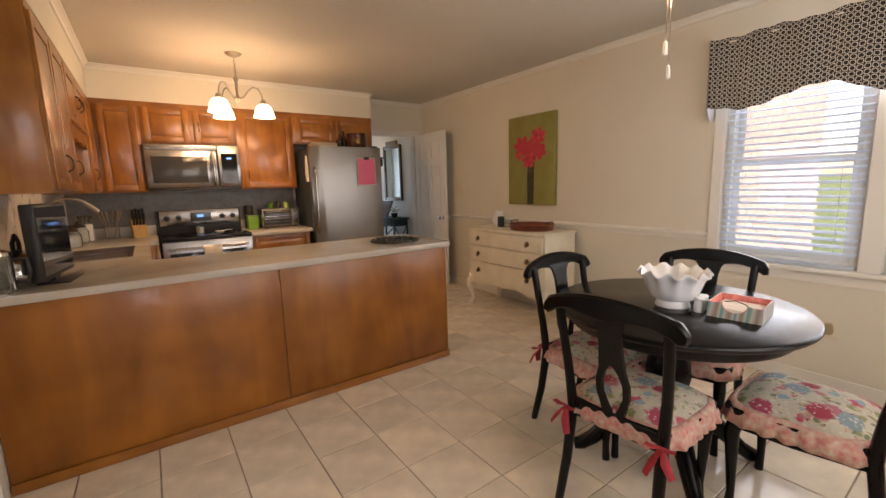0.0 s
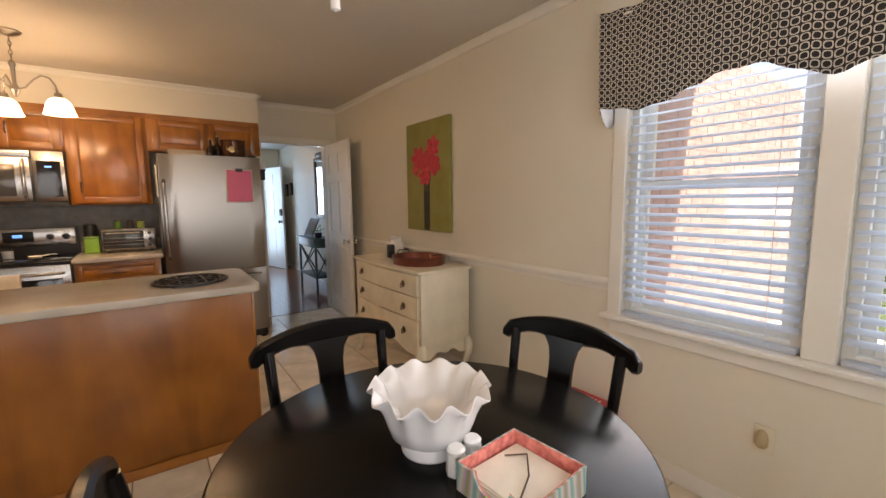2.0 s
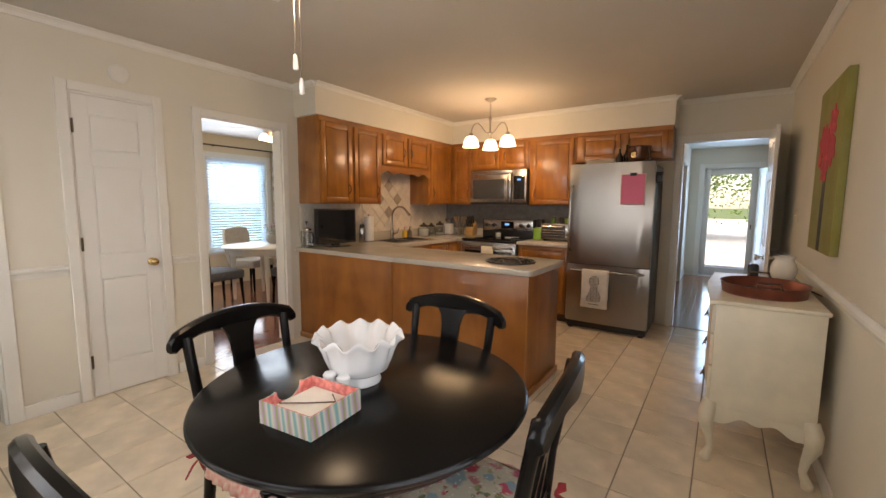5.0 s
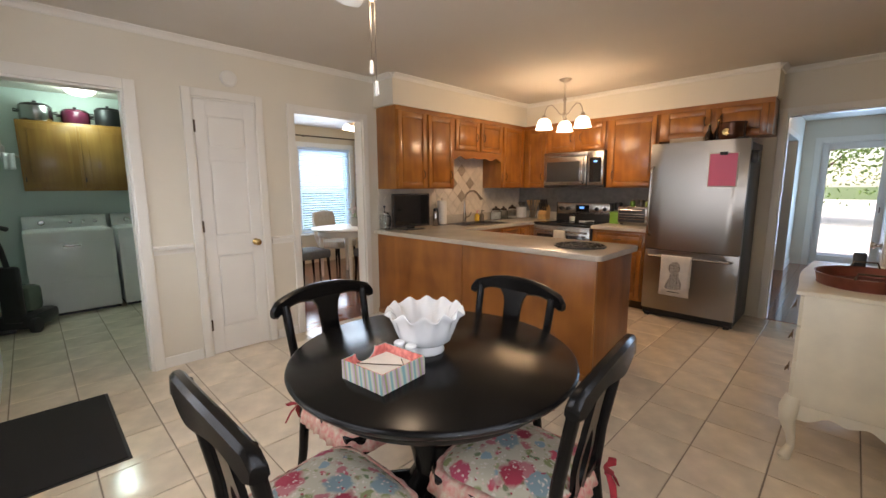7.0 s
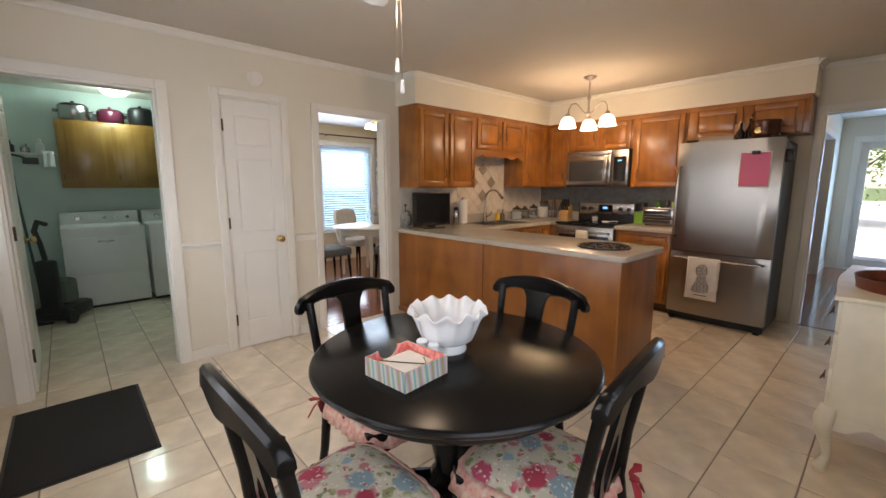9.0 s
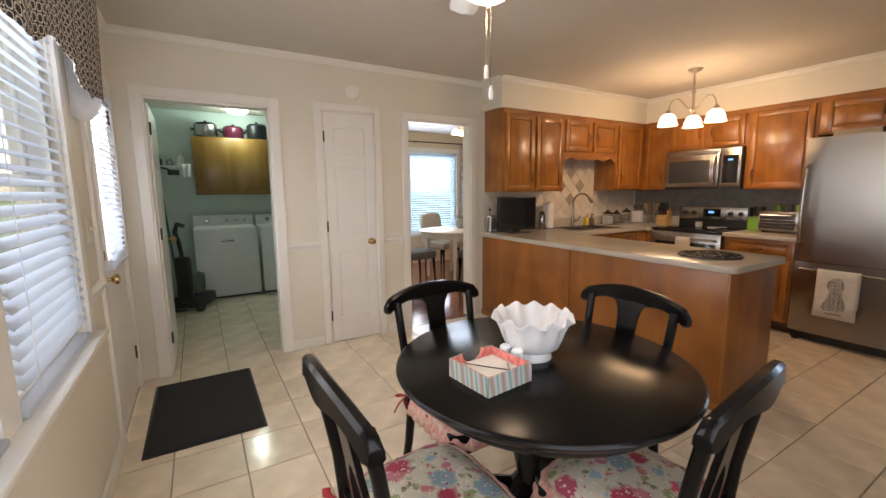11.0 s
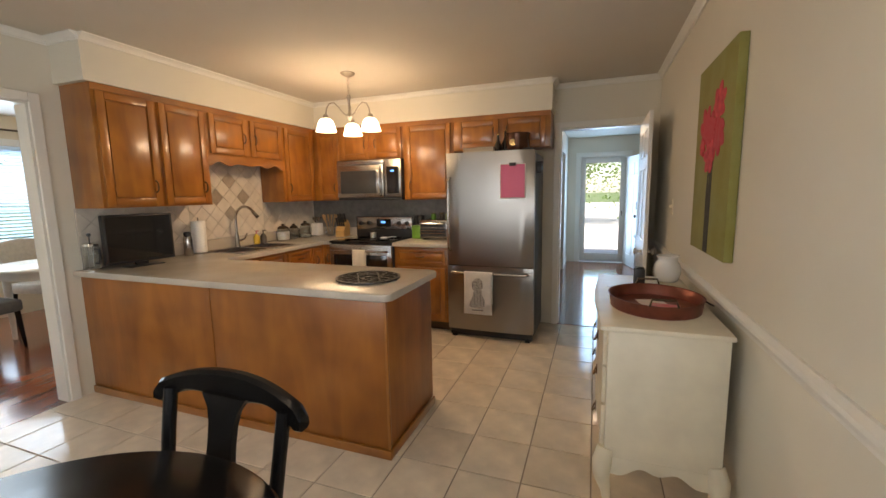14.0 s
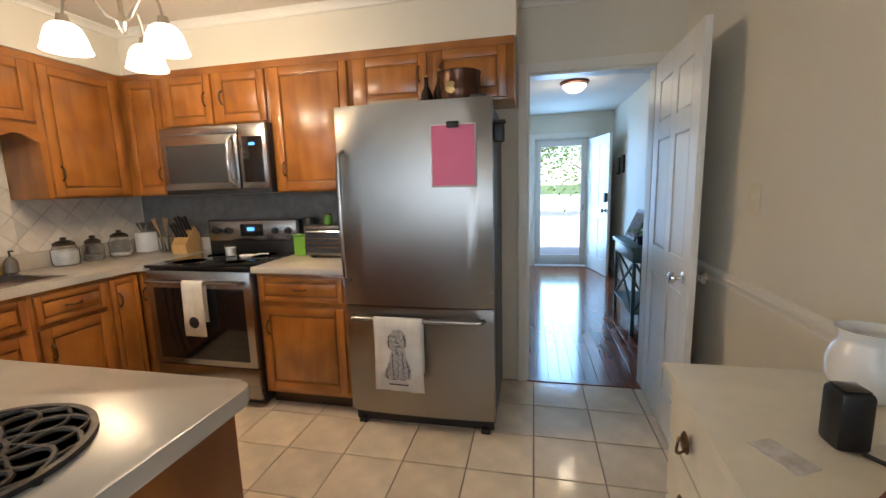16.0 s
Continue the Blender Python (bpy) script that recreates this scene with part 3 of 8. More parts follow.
# hall door, open into the kitchen against the east wall
d = thing("door_2", pose(4.336, YN - 0.024, 0.008, 0, 0, -91), "open white six-panel door leaning towards the east wall", "door")
d["kind"] = "structure"
panel_door(d, 0.735, 2.02)
knob(d, 0.675, 0.035, 0.9, 1, M_CHROME)
knob(d, 0.675, 0.0, 0.9, -1, M_CHROME)
for z in (0.25, 1.06, 1.83):
    hinge(d, -0.006, 0.03, z)

# outside door in the south wall: half glass with a blind
d = thing("door_3", pose(1.385, YS - 0.005, 0.012, 0, 0, 180), "closed white half-glass outside door with a small blind", "door")
d["kind"] = "structure"
part("leaf", boxes((0, 0.13, 0, 0.042, 0, 2.02), (0.64, 0.77, 0, 0.042, 0, 2.02), (0.13, 0.64, 0, 0.042, 0, 0.98), (0.13, 0.64, 0, 0.042, 1.9, 2.02)), M_DOOR, d)
p = part("pane", boxes((0.131, 0.639, 0.02, 0.025, 0.981, 1.899)), M_PANE, d, smooth=0)
p.visible_shadow = False
part("glass_frame", boxes((0.11, 0.14, -0.014, 0.0, 0.96, 1.92), (0.63, 0.66, -0.014, 0.0, 0.96, 1.92), (0.14, 0.63, -0.014, 0.0, 0.96, 0.99), (0.14, 0.63, -0.014, 0.0, 1.89, 1.92), bevel=0.003), M_DOOR, d)
knob(d, 0.06, 0.0, 0.9, -1)
part("deadbolt", lathe(bmesh.new(), [(0.028, 0), (0.028, -0.014), (0.0, -0.018)], 18, (0.06, 0, 1.03), "y"), M_BRASS, d, "brass deadbolt")
for z in (0.25, 1.05, 1.85):
    hinge(d, 0.776, -0.006, z)
blind("door_blind", pose(1.385 - 0.12, YS + 0.012, 0, 0, 0, 180) @ pose(0, -0.02, 0), 0.53, 0.95, 1.96, "small white slatted blind on the outside door", 35, 0.034, 0.036, "door blinds")

# ---- kitchen cabinets ----
NF = Matrix(((1, 0, 0, 0), (0, 1, 0, 0), (0, 0, 1, 0), (0, 0, 0, 1)))          # fronts facing -y
WF = Matrix(((0, -1, 0, 0), (1, 0, 0, 0), (0, 0, 1, 0), (0, 0, 0, 1)))         # local x runs along +y, local -y looks to +x


def pull(parent, x, y, z, upright=True, material=None):
    """A curved bronze pull on a front at y, standing out to -y."""
    n, L = 9, 0.085
    pts = []
    for k in range(n):
        s = k / (n - 1) - 0.5
        o = -0.024 * (1 - (2 * s) ** 4) - 0.002
        pts.append((x, y + o, z + s * L) if upright else (x + s * L, y + o, z))
    rs = [0.0065 if k in (0, n - 1) else 0.0045 for k in range(n)]
    return part("handle", tube(bmesh.new(), pts, rs, 8), material or M_BRONZE, parent, "dark bronze curved pull")


def front(parent, x0, x1, z0, z1, y, name="door", handle=None, material=None):
    """A raised-panel front, its back at y, with its frame, field and pull."""
    material = material or M_CAB
    t, fw = 0.02, 0.052 if min(x1 - x0, z1 - z0) > 0.2 else 0.03
    d = part(name, boxes((x0 + 0.001, x1 - 0.001, y - 0.009, y, z0 + 0.001, z1 - 0.001)), material, parent)
    for a, b in ((x0, x0 + fw), (x1 - fw, x1)):
        part("stile", boxes((a, b, y - t, y - 0.0092, z0, z1), bevel=0.004), material, d)
    for a, b in ((z0, z0 + fw), (z1 - fw, z1)):
        part("rail", boxes((x0 + fw, x1 - fw, y - t, y - 0.0092, a, b), bevel=0.004), M_CABH, d)
    part("raised_panel", boxes((x0 + fw + 0.008, x1 - fw - 0.008, y - 0.018, y - 0.0092, z0 + fw + 0.008, z1 - fw - 0.008), bevel=0.0078), material, d)
    if handle:
        pull(d, handle[0], y - t, handle[1], handle[2])
    return d


def wall_cabinet(m, x0, x1, z0, z1, depth, doors, label):
    """A wall cabinet in local x, with its back at local y 0 and the front at -depth."""
    ob = thing("wall_cabinet", m @ pose(x0, 0, z0), label, "cabinet", "kitchen wall cabinets")
    w, h = x1 - x0, z1 - z0
    part("body", boxes((0, w, -depth, 0, 0, h), bevel=0.002), M_CAB, ob)
    part("top_rail", boxes((0, w, -depth - 0.006, -depth, h - 0.045, h - 0.002)), M_CABH, ob)
    for a, b, side in doors:
        hx = (b - 0.045) if side == "r" else (a + 0.045)
        front(ob, a - x0, b - x0, 0.012, h - 0.05, -depth, "door", (hx - x0, 0.15 if h > 0.6 else 0.17, True))
    return ob


wm = pose(XW + 0.003, 0, 0) @ WF
wall_cabinet(wm, 3.05, 3.90, 1.35, 2.178, 0.31, [(3.07, 3.455, "r"), (3.49, 3.875, "r")], "honey-stained wooden wall cabinet with two raised-panel doors")
c = wall_cabinet(wm, 3.90, 4.80, 1.78, 2.178, 0.31, [(3.92, 4.33, "r"), (4.37, 4.785, "l")], "short honey-stained wooden cabinet over the sink window")
n = 60
outl = [(0.0, 0.0)]
for k in range(n + 1):
    u = k / n
    outl.append((0.9 * u, -0.075 - 0.022 * math.cos(u * 2 * math.pi * 4) * (0.6 + 0.4 * math.cos(u * 2 * math.pi))))
outl.append((0.9, 0.0))
bm = bmesh.new()
slab(bm, outl, 0.02, pose(0, -0.29, 0, 90, 0, 0))
part("scalloped_valance", bm, M_CABH, c, "scalloped wooden valance board")
wall_cabinet(wm, 4.80, 5.33, 1.35, 2.178, 0.31, [(4.83, 5.29, "l")], "honey-stained wooden wall cabinet with one raised-panel door")
nm = pose(0, YN - 0.003, 0)
wall_cabinet(nm, XW + 0.004, 1.175, 1.35, 2.178, 0.31, [(0.87, 1.155, "r")], "honey-stained corner wall cabinet with a narrow door")
wall_cabinet(nm, 1.175, 1.985, 1.80, 2.178, 0.31, [(1.20, 1.565, "r"), (1.605, 1.965, "l")], "short honey-stained cabinet over the microwave")
wall_cabinet(nm, 1.985, 2.56, 1.35, 2.178, 0.31, [(2.02, 2.53, "l")], "tall honey-stained wall cabinet with one raised-panel door")
wall_cabinet(nm, 2.56, 3.53, 1.84, 2.178, 0.31, [(2.60, 3.03, "r"), (3.07, 3.49, "l")], "honey-stained cabinet above the refrigerator")

# base cabinets
def base_cabinet(m, x0, x1, depth, fronts, label, h=0.875):
    ob = thing("base_cabinet", m @ pose(x0, 0, 0), label, "cabinet", "kitchen base cabinets")
    w = x1 - x0
    part("body", boxes((0, w, -depth, 0, 0.1, h), bevel=0.002), M_CAB, ob)
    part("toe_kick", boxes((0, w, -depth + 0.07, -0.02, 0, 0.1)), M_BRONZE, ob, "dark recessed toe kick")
    for kind, a, b, z0, z1, hd in fronts:
        cx = (a + b) / 2 - x0
        if kind == "drawer":
            front(ob, a - x0, b - x0, z0, z1, -depth, "drawer", (cx, (z0 + z1) / 2, False))
        else:
            front(ob, a - x0, b - x0, z0, z1, -depth, "door", ((b - 0.045 if hd == "r" else a + 0.045) - x0, z1 - 0.13, True))
    return ob


base_cabinet(wm, 3.69, 4.42, 0.6, [("drawer", 3.72, 4.05, 0.70, 0.85, ""), ("drawer", 4.08, 4.40, 0.70, 0.85, ""), ("door", 3.72, 4.05, 0.13, 0.67, "r"), ("door", 4.08, 4.40, 0.13, 0.67, "l")], "honey-stained sink base cabinet under the counter")
base_cabinet(wm, 4.42, 5.02, 0.6, [("drawer", 4.44, 4.80, 0.70, 0.85, ""), ("door", 4.44, 4.80, 0.13, 0.67, "l"), ("door", 4.83, 5.01, 0.13, 0.85, "l")], "honey-stained base cabinet with a drawer over a door")
base_cabinet(nm, XW + 0.01, 1.205, 0.6, [("door", 1.125, 1.195, 0.13, 0.85, "l")], "honey-stained corner base cabinet beside the range")
base_cabinet(nm, 1.985, 2.575, 0.6, [("drawer", 2.01, 2.555, 0.70, 0.85, ""), ("door", 2.01, 2.555, 0.13, 0.665, "l")], "honey-stained base cabinet between range and refrigerator")

# peninsula
pn = thing("peninsula_cabinet", pose(XW, 3.03, 0), "honey-stained wooden peninsula with plain veneered back panels", "cabinet")
part("body", boxes((0.004, 2.43, 0.006, 0.62, 0.0, 0.873)), M_CAB, pn)
M_VENEER = wood("blotchy_stained_veneer", (0.38, 0.132, 0.020), (0.19, 0.057, 0.0076), 0.34, grain=(5, 5, 0.9), coat=0.12, blotch=3.2)
for a, b in ((0.004, 1.232), (1.24, 2.442)):
    part("back_panel", boxes((a, b, -0.004, 0.006, 0.05, 0.873), bevel=0.002), M_VENEER, pn)
part("end_panel", boxes((2.43, 2.443, 0.0065, 0.625, 0.05, 0.873), bevel=0.002), M_VENEER, pn)
part("corner_post", boxes((2.436, 2.452, -0.008, 0.012, 0.0, 0.874), bevel=0.004), M_CAB, pn)
part("base_trim", boxes((0.004, 2.458, -0.018, -0.0045, 0, 0.052), bevel=0.004), M_CABH, pn)
part("end_trim", boxes((2.444, 2.458, -0.0035, 0.63, 0, 0.052), bevel=0.004), M_CABH, pn)

# worktops
SINK = (0.62, 1.02, 3.98, 4.66)


def rounded(pts, r, n=5):
    """Rounds chosen corners of an outline: each point is (x, y, round?)."""
    out, k = [], len(pts)
    for i, (x, y, on) in enumerate(pts):
        if not on:
            out.append((x, y))
            continue
        p, a, b = Vector((x, y)), Vector(pts[i - 1][:2]), Vector(pts[(i + 1) % k][:2])
        u, v = (a - p).normalized(), (b - p).normalized()
        c = p + (u + v) * r
        for j in range(n + 1):
            q = p + u * r * (1 - j / n) + v * r * (j / n)
            out.append(tuple(c + (q - c).normalized() * r))
    return out


w = thing("worktop", pose(0, 0, 0.875), "greige solid-surface worktop round the sink and peninsula", "worktop")
bm = bmesh.new()
slab(bm, rounded([(XW + 0.003, 2.985, 0), (2.995, 2.985, 1), (2.995, 3.69, 1), (1.135, 3.69, 1), (1.135, SINK[2], 0), (XW + 0.003, SINK[2], 0)], 0.045), 0.04, bevel=0.007)
slab(bm, [(XW + 0.003, SINK[3]), (1.135, SINK[3]), (1.135, 5.0), (1.20, 5.0), (1.20, YN - 0.003), (XW + 0.003, YN - 0.003)], 0.04, bevel=0.007)
slab(bm, [(XW + 0.003, SINK[2]), (SINK[0], SINK[2]), (SINK[0], SINK[3]), (XW + 0.003, SINK[3])], 0.04)
slab(bm, [(SINK[1], SINK[2]), (1.135, SINK[2]), (1.135, SINK[3]), (SINK[1], SINK[3])], 0.04)
part("slab", bm, M_COUNTER, w)
part("upstand", boxes((XW + 0.003, XW + 0.021, 3.05, YN - 0.03, 0.0405, 0.14), (XW + 0.022, 1.20, YN - 0.021, YN - 0.003, 0.0405, 0.14), bevel=0.003), M_COUNTER, w)
w2 = thing("worktop", pose(0, 0, 0.875), "short greige worktop between range and refrigerator", "worktop")
part("slab", slab(bmesh.new(), [(1.983, 5.0), (2.595, 5.0), (2.595, YN - 0.003), (1.983, YN - 0.003)], 0.04, bevel=0.007), M_COUNTER, w2)
part("upstand", boxes((1.983, 2.595, YN - 0.021, YN - 0.003, 0.0405, 0.14), bevel=0.003), M_COUNTER, w2)

# sink and tap
s = thing("kitchen_sink", pose(0, 0, 0.875), "double-bowl stainless steel sink set in the worktop", "sink")
x0, x1, y0, y1 = SINK
ym = (y0 + y1) / 2
part("rim", boxes((x0 - 0.015, x1 + 0.015, y0 - 0.015, y0 + 0.012, 0.0405, 0.044), (x0 - 0.015, x1 + 0.015, y1 - 0.012, y1 + 0.015, 0.0405, 0.044), (x0 - 0.015, x0 + 0.012, y0 + 0.012, y1 - 0.012, 0.0405, 0.044), (x1 - 0.012, x1 + 0.015, y0 + 0.012, y1 - 0.012, 0.0405, 0.044), (x0 + 0.012, x1 - 0.012, ym - 0.015, ym + 0.015, 0.02, 0.044)), M_STEELH, s)
for a, b in ((y0 + 0.012, ym - 0.015), (ym + 0.015, y1 - 0.012)):
    part("bowl", boxes((x0 + 0.001, x1 - 0.001, a, b, -0.16, -0.155), (x0 + 0.001, x0 + 0.005, a, b, -0.155, 0.04), (x1 - 0.005, x1 - 0.001, a, b, -0.155, 0.04), (x0 + 0.005, x1 - 0.005, a, a + 0.004, -0.155, 0.04), (x0 + 0.005, x1 - 0.005, b - 0.004, b, -0.155, 0.04)), M_STEELH, s)
t = thing("kitchen_tap", pose(0.585, 4.35, 0.915), "tall brushed steel gooseneck tap beside the sink", "tap")
part("base", lathe(bmesh.new(), [(0.03, 0), (0.03, 0.008), (0.022, 0.02), (0.019, 0.12), (0.015, 0.14), (0, 0.141)], 20), M_STEELH, t)
pts = [(0, 0, 0.13), (0, 0, 0.24)] + [(0.128 - 0.128 * math.cos(a), 0, 0.275 + 0.128 * math.sin(a)) for a in [math.pi * k / 10 for k in range(0, 9)]]
part("spout", tube(bmesh.new(), pts, 0.012, 12), M_STEELH, t)
e = Vector(pts[-1])
dirn = (Vector(pts[-1]) - Vector(pts[-2])).normalized()
part("spray_head", tube(bmesh.new(), [e - dirn * 0.005, e + dirn * 0.07], [0.015, 0.018], 14), M_STEELH, t)
part("lever", tube(bmesh.new(), [(0.0, 0.02, 0.06), (0.02, 0.075, 0.075), (0.03, 0.10, 0.13)], [0.012, 0.008, 0.006], 10), M_STEELH, t)

# microwave
M_MWGLASS = mat("smoked_oven_glass", (0.045, 0.045, 0.047), 0.12, vary=0.1)
mw = thing("microwave", pose(1.178, YN - 0.003, 1.352), "stainless over-range microwave with curved handle", "microwave")
part("body", boxes((0, 0.804, -0.36, 0, 0, 0.445), bevel=0.004), M_BLACKPLASTIC, mw)
dr = part("door", boxes((0.0, 0.59, -0.385, -0.361, 0.03, 0.385), (0.0, 0.60, -0.385, -0.361, 0.385, 0.44), bevel=0.004), M_STEELH, mw)
part("door_glass", boxes((0.045, 0.50, -0.389, -0.386, 0.075, 0.325), bevel=0.001), M_MWGLASS, dr, "smoked glass door window")
part("handle", tube(bmesh.new(), [(0.555, -0.386, 0.05), (0.555, -0.425, 0.085), (0.555, -0.437, 0.21), (0.555, -0.425, 0.335), (0.555, -0.386, 0.37)], [0.011, 0.012, 0.013, 0.012, 0.011], 12), M_CHROME, dr)
cp = part("control_panel", boxes((0.605, 0.80, -0.383, -0.361, 0.03, 0.44), bevel=0.003), M_STEELH, mw)
part("keypad", boxes((0.63, 0.775, -0.386, -0.3835, 0.07, 0.36)), M_BLACKGLASS, cp)
M_DISPLAY = glow("blue_clock_display", (0.1, 0.35, 1.0), 0.6)
part("display", boxes((0.68, 0.722, -0.388, -0.3865, 0.305, 0.32)), M_DISPLAY, cp)
part("lower_grille", boxes((0.0, 0.80, -0.375, -0.361, 0.0, 0.026), bevel=0.002), M_BLACKPLASTIC, mw)
part("logo_bar", boxes((0.26, 0.33, -0.3862, -0.3852, 0.405, 0.413)), M_CHROME, mw)

# range
rg = thing("kitchen_range", pose(1.217, YN - 0.003, 0), "stainless and black glass electric range with a hanging towel", "range")
part("body", boxes((0, 0.762, -0.62, -0.02, 0.02, 0.895), bevel=0.004), M_BLACKPLASTIC, rg)
ck = part("cooktop", boxes((-0.002, 0.764, -0.655, -0.09, 0.8955, 0.918), bevel=0.006), M_BLACKGLASS, rg, "black glass cooktop")
for x, y, r in ((0.2, -0.5, 0.1), (0.56, -0.5, 0.075), (0.2, -0.24, 0.075), (0.56, -0.24, 0.1)):
    bm = bmesh.new()
    lathe(bm, [(r - 0.003, 0), (r - 0.003, 0.0006), (r, 0.0006), (r, 0)], 36, (x, y, 0.9182))
    part("burner_ring", bm, M_MWGLASS, ck)
bp = part("backguard", boxes((0, 0.762, -0.088, -0.015, 0.8955, 1.155), bevel=0.006), M_BLACKPLASTIC, rg)
part("control_fascia", boxes((0.015, 0.747, -0.096, -0.0885, 1.0, 1.15), bevel=0.003), M_STEELH, bp)
part("clock_panel", boxes((0.285, 0.475, -0.099, -0.0965, 1.035, 1.125)), M_BLACKGLASS, bp)
part("display", boxes((0.345, 0.405, -0.1005, -0.0993, 1.075, 1.10)), M_DISPLAY, bp)
for x in (0.075, 0.18, 0.58, 0.685):
    part("control_knob", lathe(bmesh.new(), [(0.026, 0), (0.026, -0.006), (0.02, -0.01), (0.018, -0.028), (0.0, -0.03)], 18, (x, -0.0965, 1.075), "y"), M_BLACKPLASTIC, bp)
od = part("oven_door", boxes((0.004, 0.758, -0.655, -0.621, 0.27, 0.885), bevel=0.006), M_STEELH, rg)
part("door_glass", boxes((0.055, 0.707, -0.659, -0.6555, 0.31, 0.775), bevel=0.001), M_BLACKGLASS, od, "black oven window")
part("handle", tube(bmesh.new(), [(0.05, -0.656, 0.815), (0.05, -0.70, 0.82), (0.712, -0.70, 0.82), (0.712, -0.656, 0.815)], 0.012, 10), M_STEELH, od)
part("drawer", boxes((0.004, 0.758, -0.65, -0.621, 0.06, 0.262), bevel=0.006), M_STEELH, rg)
for x in (0.05, 0.70):
    part("foot", boxes((x, x + 0.03, -0.58, -0.55, 0, 0.02)), M_BLACKPLASTIC, rg)


def towel(name, m, w, h, label, motif, cloth_m):
    """A cloth folded over a bar along local x; front hangs to -h."""
    ob = thing(name, m, label, "towel", "kitchen towels")
    bm = bmesh.new()
    nx, rows = 10, []
    path = [(0.012, -0.75 * h), (0.014, -0.3 * h), (0.015, -0.02)] + [(0.016 * math.cos(a), 0.016 * math.sin(a)) for a in (0.3, 1.0, 1.57, 2.2, 2.9)] + [(-0.017, -0.04), (-0.019, -0.3 * h), (-0.021, -0.65 * h), (-0.022, -h)]
    for y, z in path:
        rows.append([bm.verts.new((w * (k / nx - 0.5) * (1 + 0.03 * math.sin(z * 9)), y + 0.003 * math.sin(k * 1.7 + z * 6) * min(1, abs(z) * 12), z)) for k in range(nx + 1)])
    for a, b in zip(rows, rows[1:]):
        for k in range(nx):
            bm.faces.new((a[k], a[k + 1], b[k + 1], b[k]))
    c = part("cloth", bm, cloth_m, ob)
    sm = c.modifiers.new("thick", "SOLIDIFY")
    sm.thickness, sm.offset = 0.003, 0
    if motif:
        part("printed_motif", motif, M_INK, ob, "dark printed drawing")
    return ob


M_INK = mat("printed_ink", (0.12, 0.11, 0.11), 0.9, vary=0.5, scale=60)
M_WASH = mat("grey_print_wash", (0.5, 0.48, 0.46), 0.95, vary=0.5, scale=70)
M_TOWEL = mat("cream_towel_cloth", (0.74, 0.69, 0.58), 0.95, vary=0.1, scale=20, bump=0.4, bump_scale=400)
M_TOWELW = mat("white_towel_cloth", (0.76, 0.74, 0.71), 0.95, vary=0.08, scale=20, bump=0.4, bump_scale=400)
bm = bmesh.new()
lathe(bm, [(0.03, 0), (0.03, -0.001), (0.036, -0.001), (0.036, 0)], 24, (0, -0.0275, -0.24), "y")
lathe(bm, [(0.0, 0), (0.011, 0), (0.011, -0.001), (0, -0.001)], 14, (0, -0.0275, -0.235), "y")
towel("oven_towel", pose(1.217 + 0.40, YN - 0.003 - 0.70, 0.82), 0.15, 0.33, "cream towel with a round printed emblem on the oven handle", bm, M_TOWEL)

# refrigerator
fr = thing("refrigerator", pose(2.612, 4.945, 0), "stainless bottom-freezer refrigerator with black sides", "refrigerator")
part("body", boxes((0.006, 0.822, 0.075, 0.68, 0.03, 1.765), bevel=0.006), mat("dark_grey_painted_steel", (0.05, 0.052, 0.055), 0.4, vary=0.1, bump=0.1, bump_scale=200), fr, "dark grey textured cabinet")
part("base_grille", boxes((0.01, 0.818, 0.05, 0.075, 0.012, 0.075)), M_BLACKPLASTIC, fr)
for x in (0.03, 0.75):
    part("foot", boxes((x, x + 0.05, 0.02, 0.12, 0, 0.03), bevel=0.006), M_BLACKPLASTIC, fr)


def bowed(x0, x1, y, bow, z0, z1, n=12):
    """A door skin that bows out towards -y."""
    bm = bmesh.new()
    prof = [(x0, y + 0.07)] + [(x0 + (x1 - x0) * k / n, y - bow * (1 - (2 * k / n - 1) ** 2)) for k in range(n + 1)] + [(x1, y + 0.07)]
    return slab(bm, prof, z1 - z0, pose(0, 0, z0), bevel=0.004)


ud = part("upper_door", bowed(0.0, 0.828, 0.012, 0.012, 0.722, 1.785), M_STEEL, fr)
part("handle", tube(bmesh.new(), [(0.035, 0.01, 0.86), (0.03, -0.04, 0.89), (0.028, -0.05, 1.15), (0.03, -0.048, 1.4), (0.03, -0.04, 1.53), (0.035, 0.01, 1.56)], 0.014, 12, 0.7), M_STEELH, ud)
ld = part("freezer_drawer", bowed(0.0, 0.828, 0.012, 0.012, 0.085, 0.714), M_STEEL, fr)
part("handle", tube(bmesh.new(), [(0.05, 0.008, 0.655), (0.06, -0.045, 0.66), (0.41, -0.06, 0.66), (0.765, -0.045, 0.66), (0.775, 0.008, 0.655)], 0.013, 12), M_STEELH, ld)
part("door_gap", boxes((0.012, 0.816, 0.02, 0.076, 0.7145, 0.7215)), M_BLACKPLASTIC, fr)
part("top_hinge_cover", boxes((0.72, 0.80, 0.02, 0.14, 1.786, 1.802), bevel=0.005), M_BLACKPLASTIC, fr)
M_PINK = mat("pink_paper", (0.74, 0.16, 0.30), 0.5, vary=0.06, scale=3)
nt = thing("paper_note", pose(2.612 + 0.635, 4.945 - 0.004, 1.51, 0, 0, 2.5), "pink paper sheet with pale border on the refrigerator door", "paper")
part("backing", boxes((-0.115, 0.115, -0.004, -0.002, -0.155, 0.155)), mat("pale_grey_card", (0.6, 0.55, 0.52), 0.6), nt)
part("sheet", boxes((-0.107, 0.107, -0.006, -0.0042, -0.145, 0.148)), M_PINK, nt)
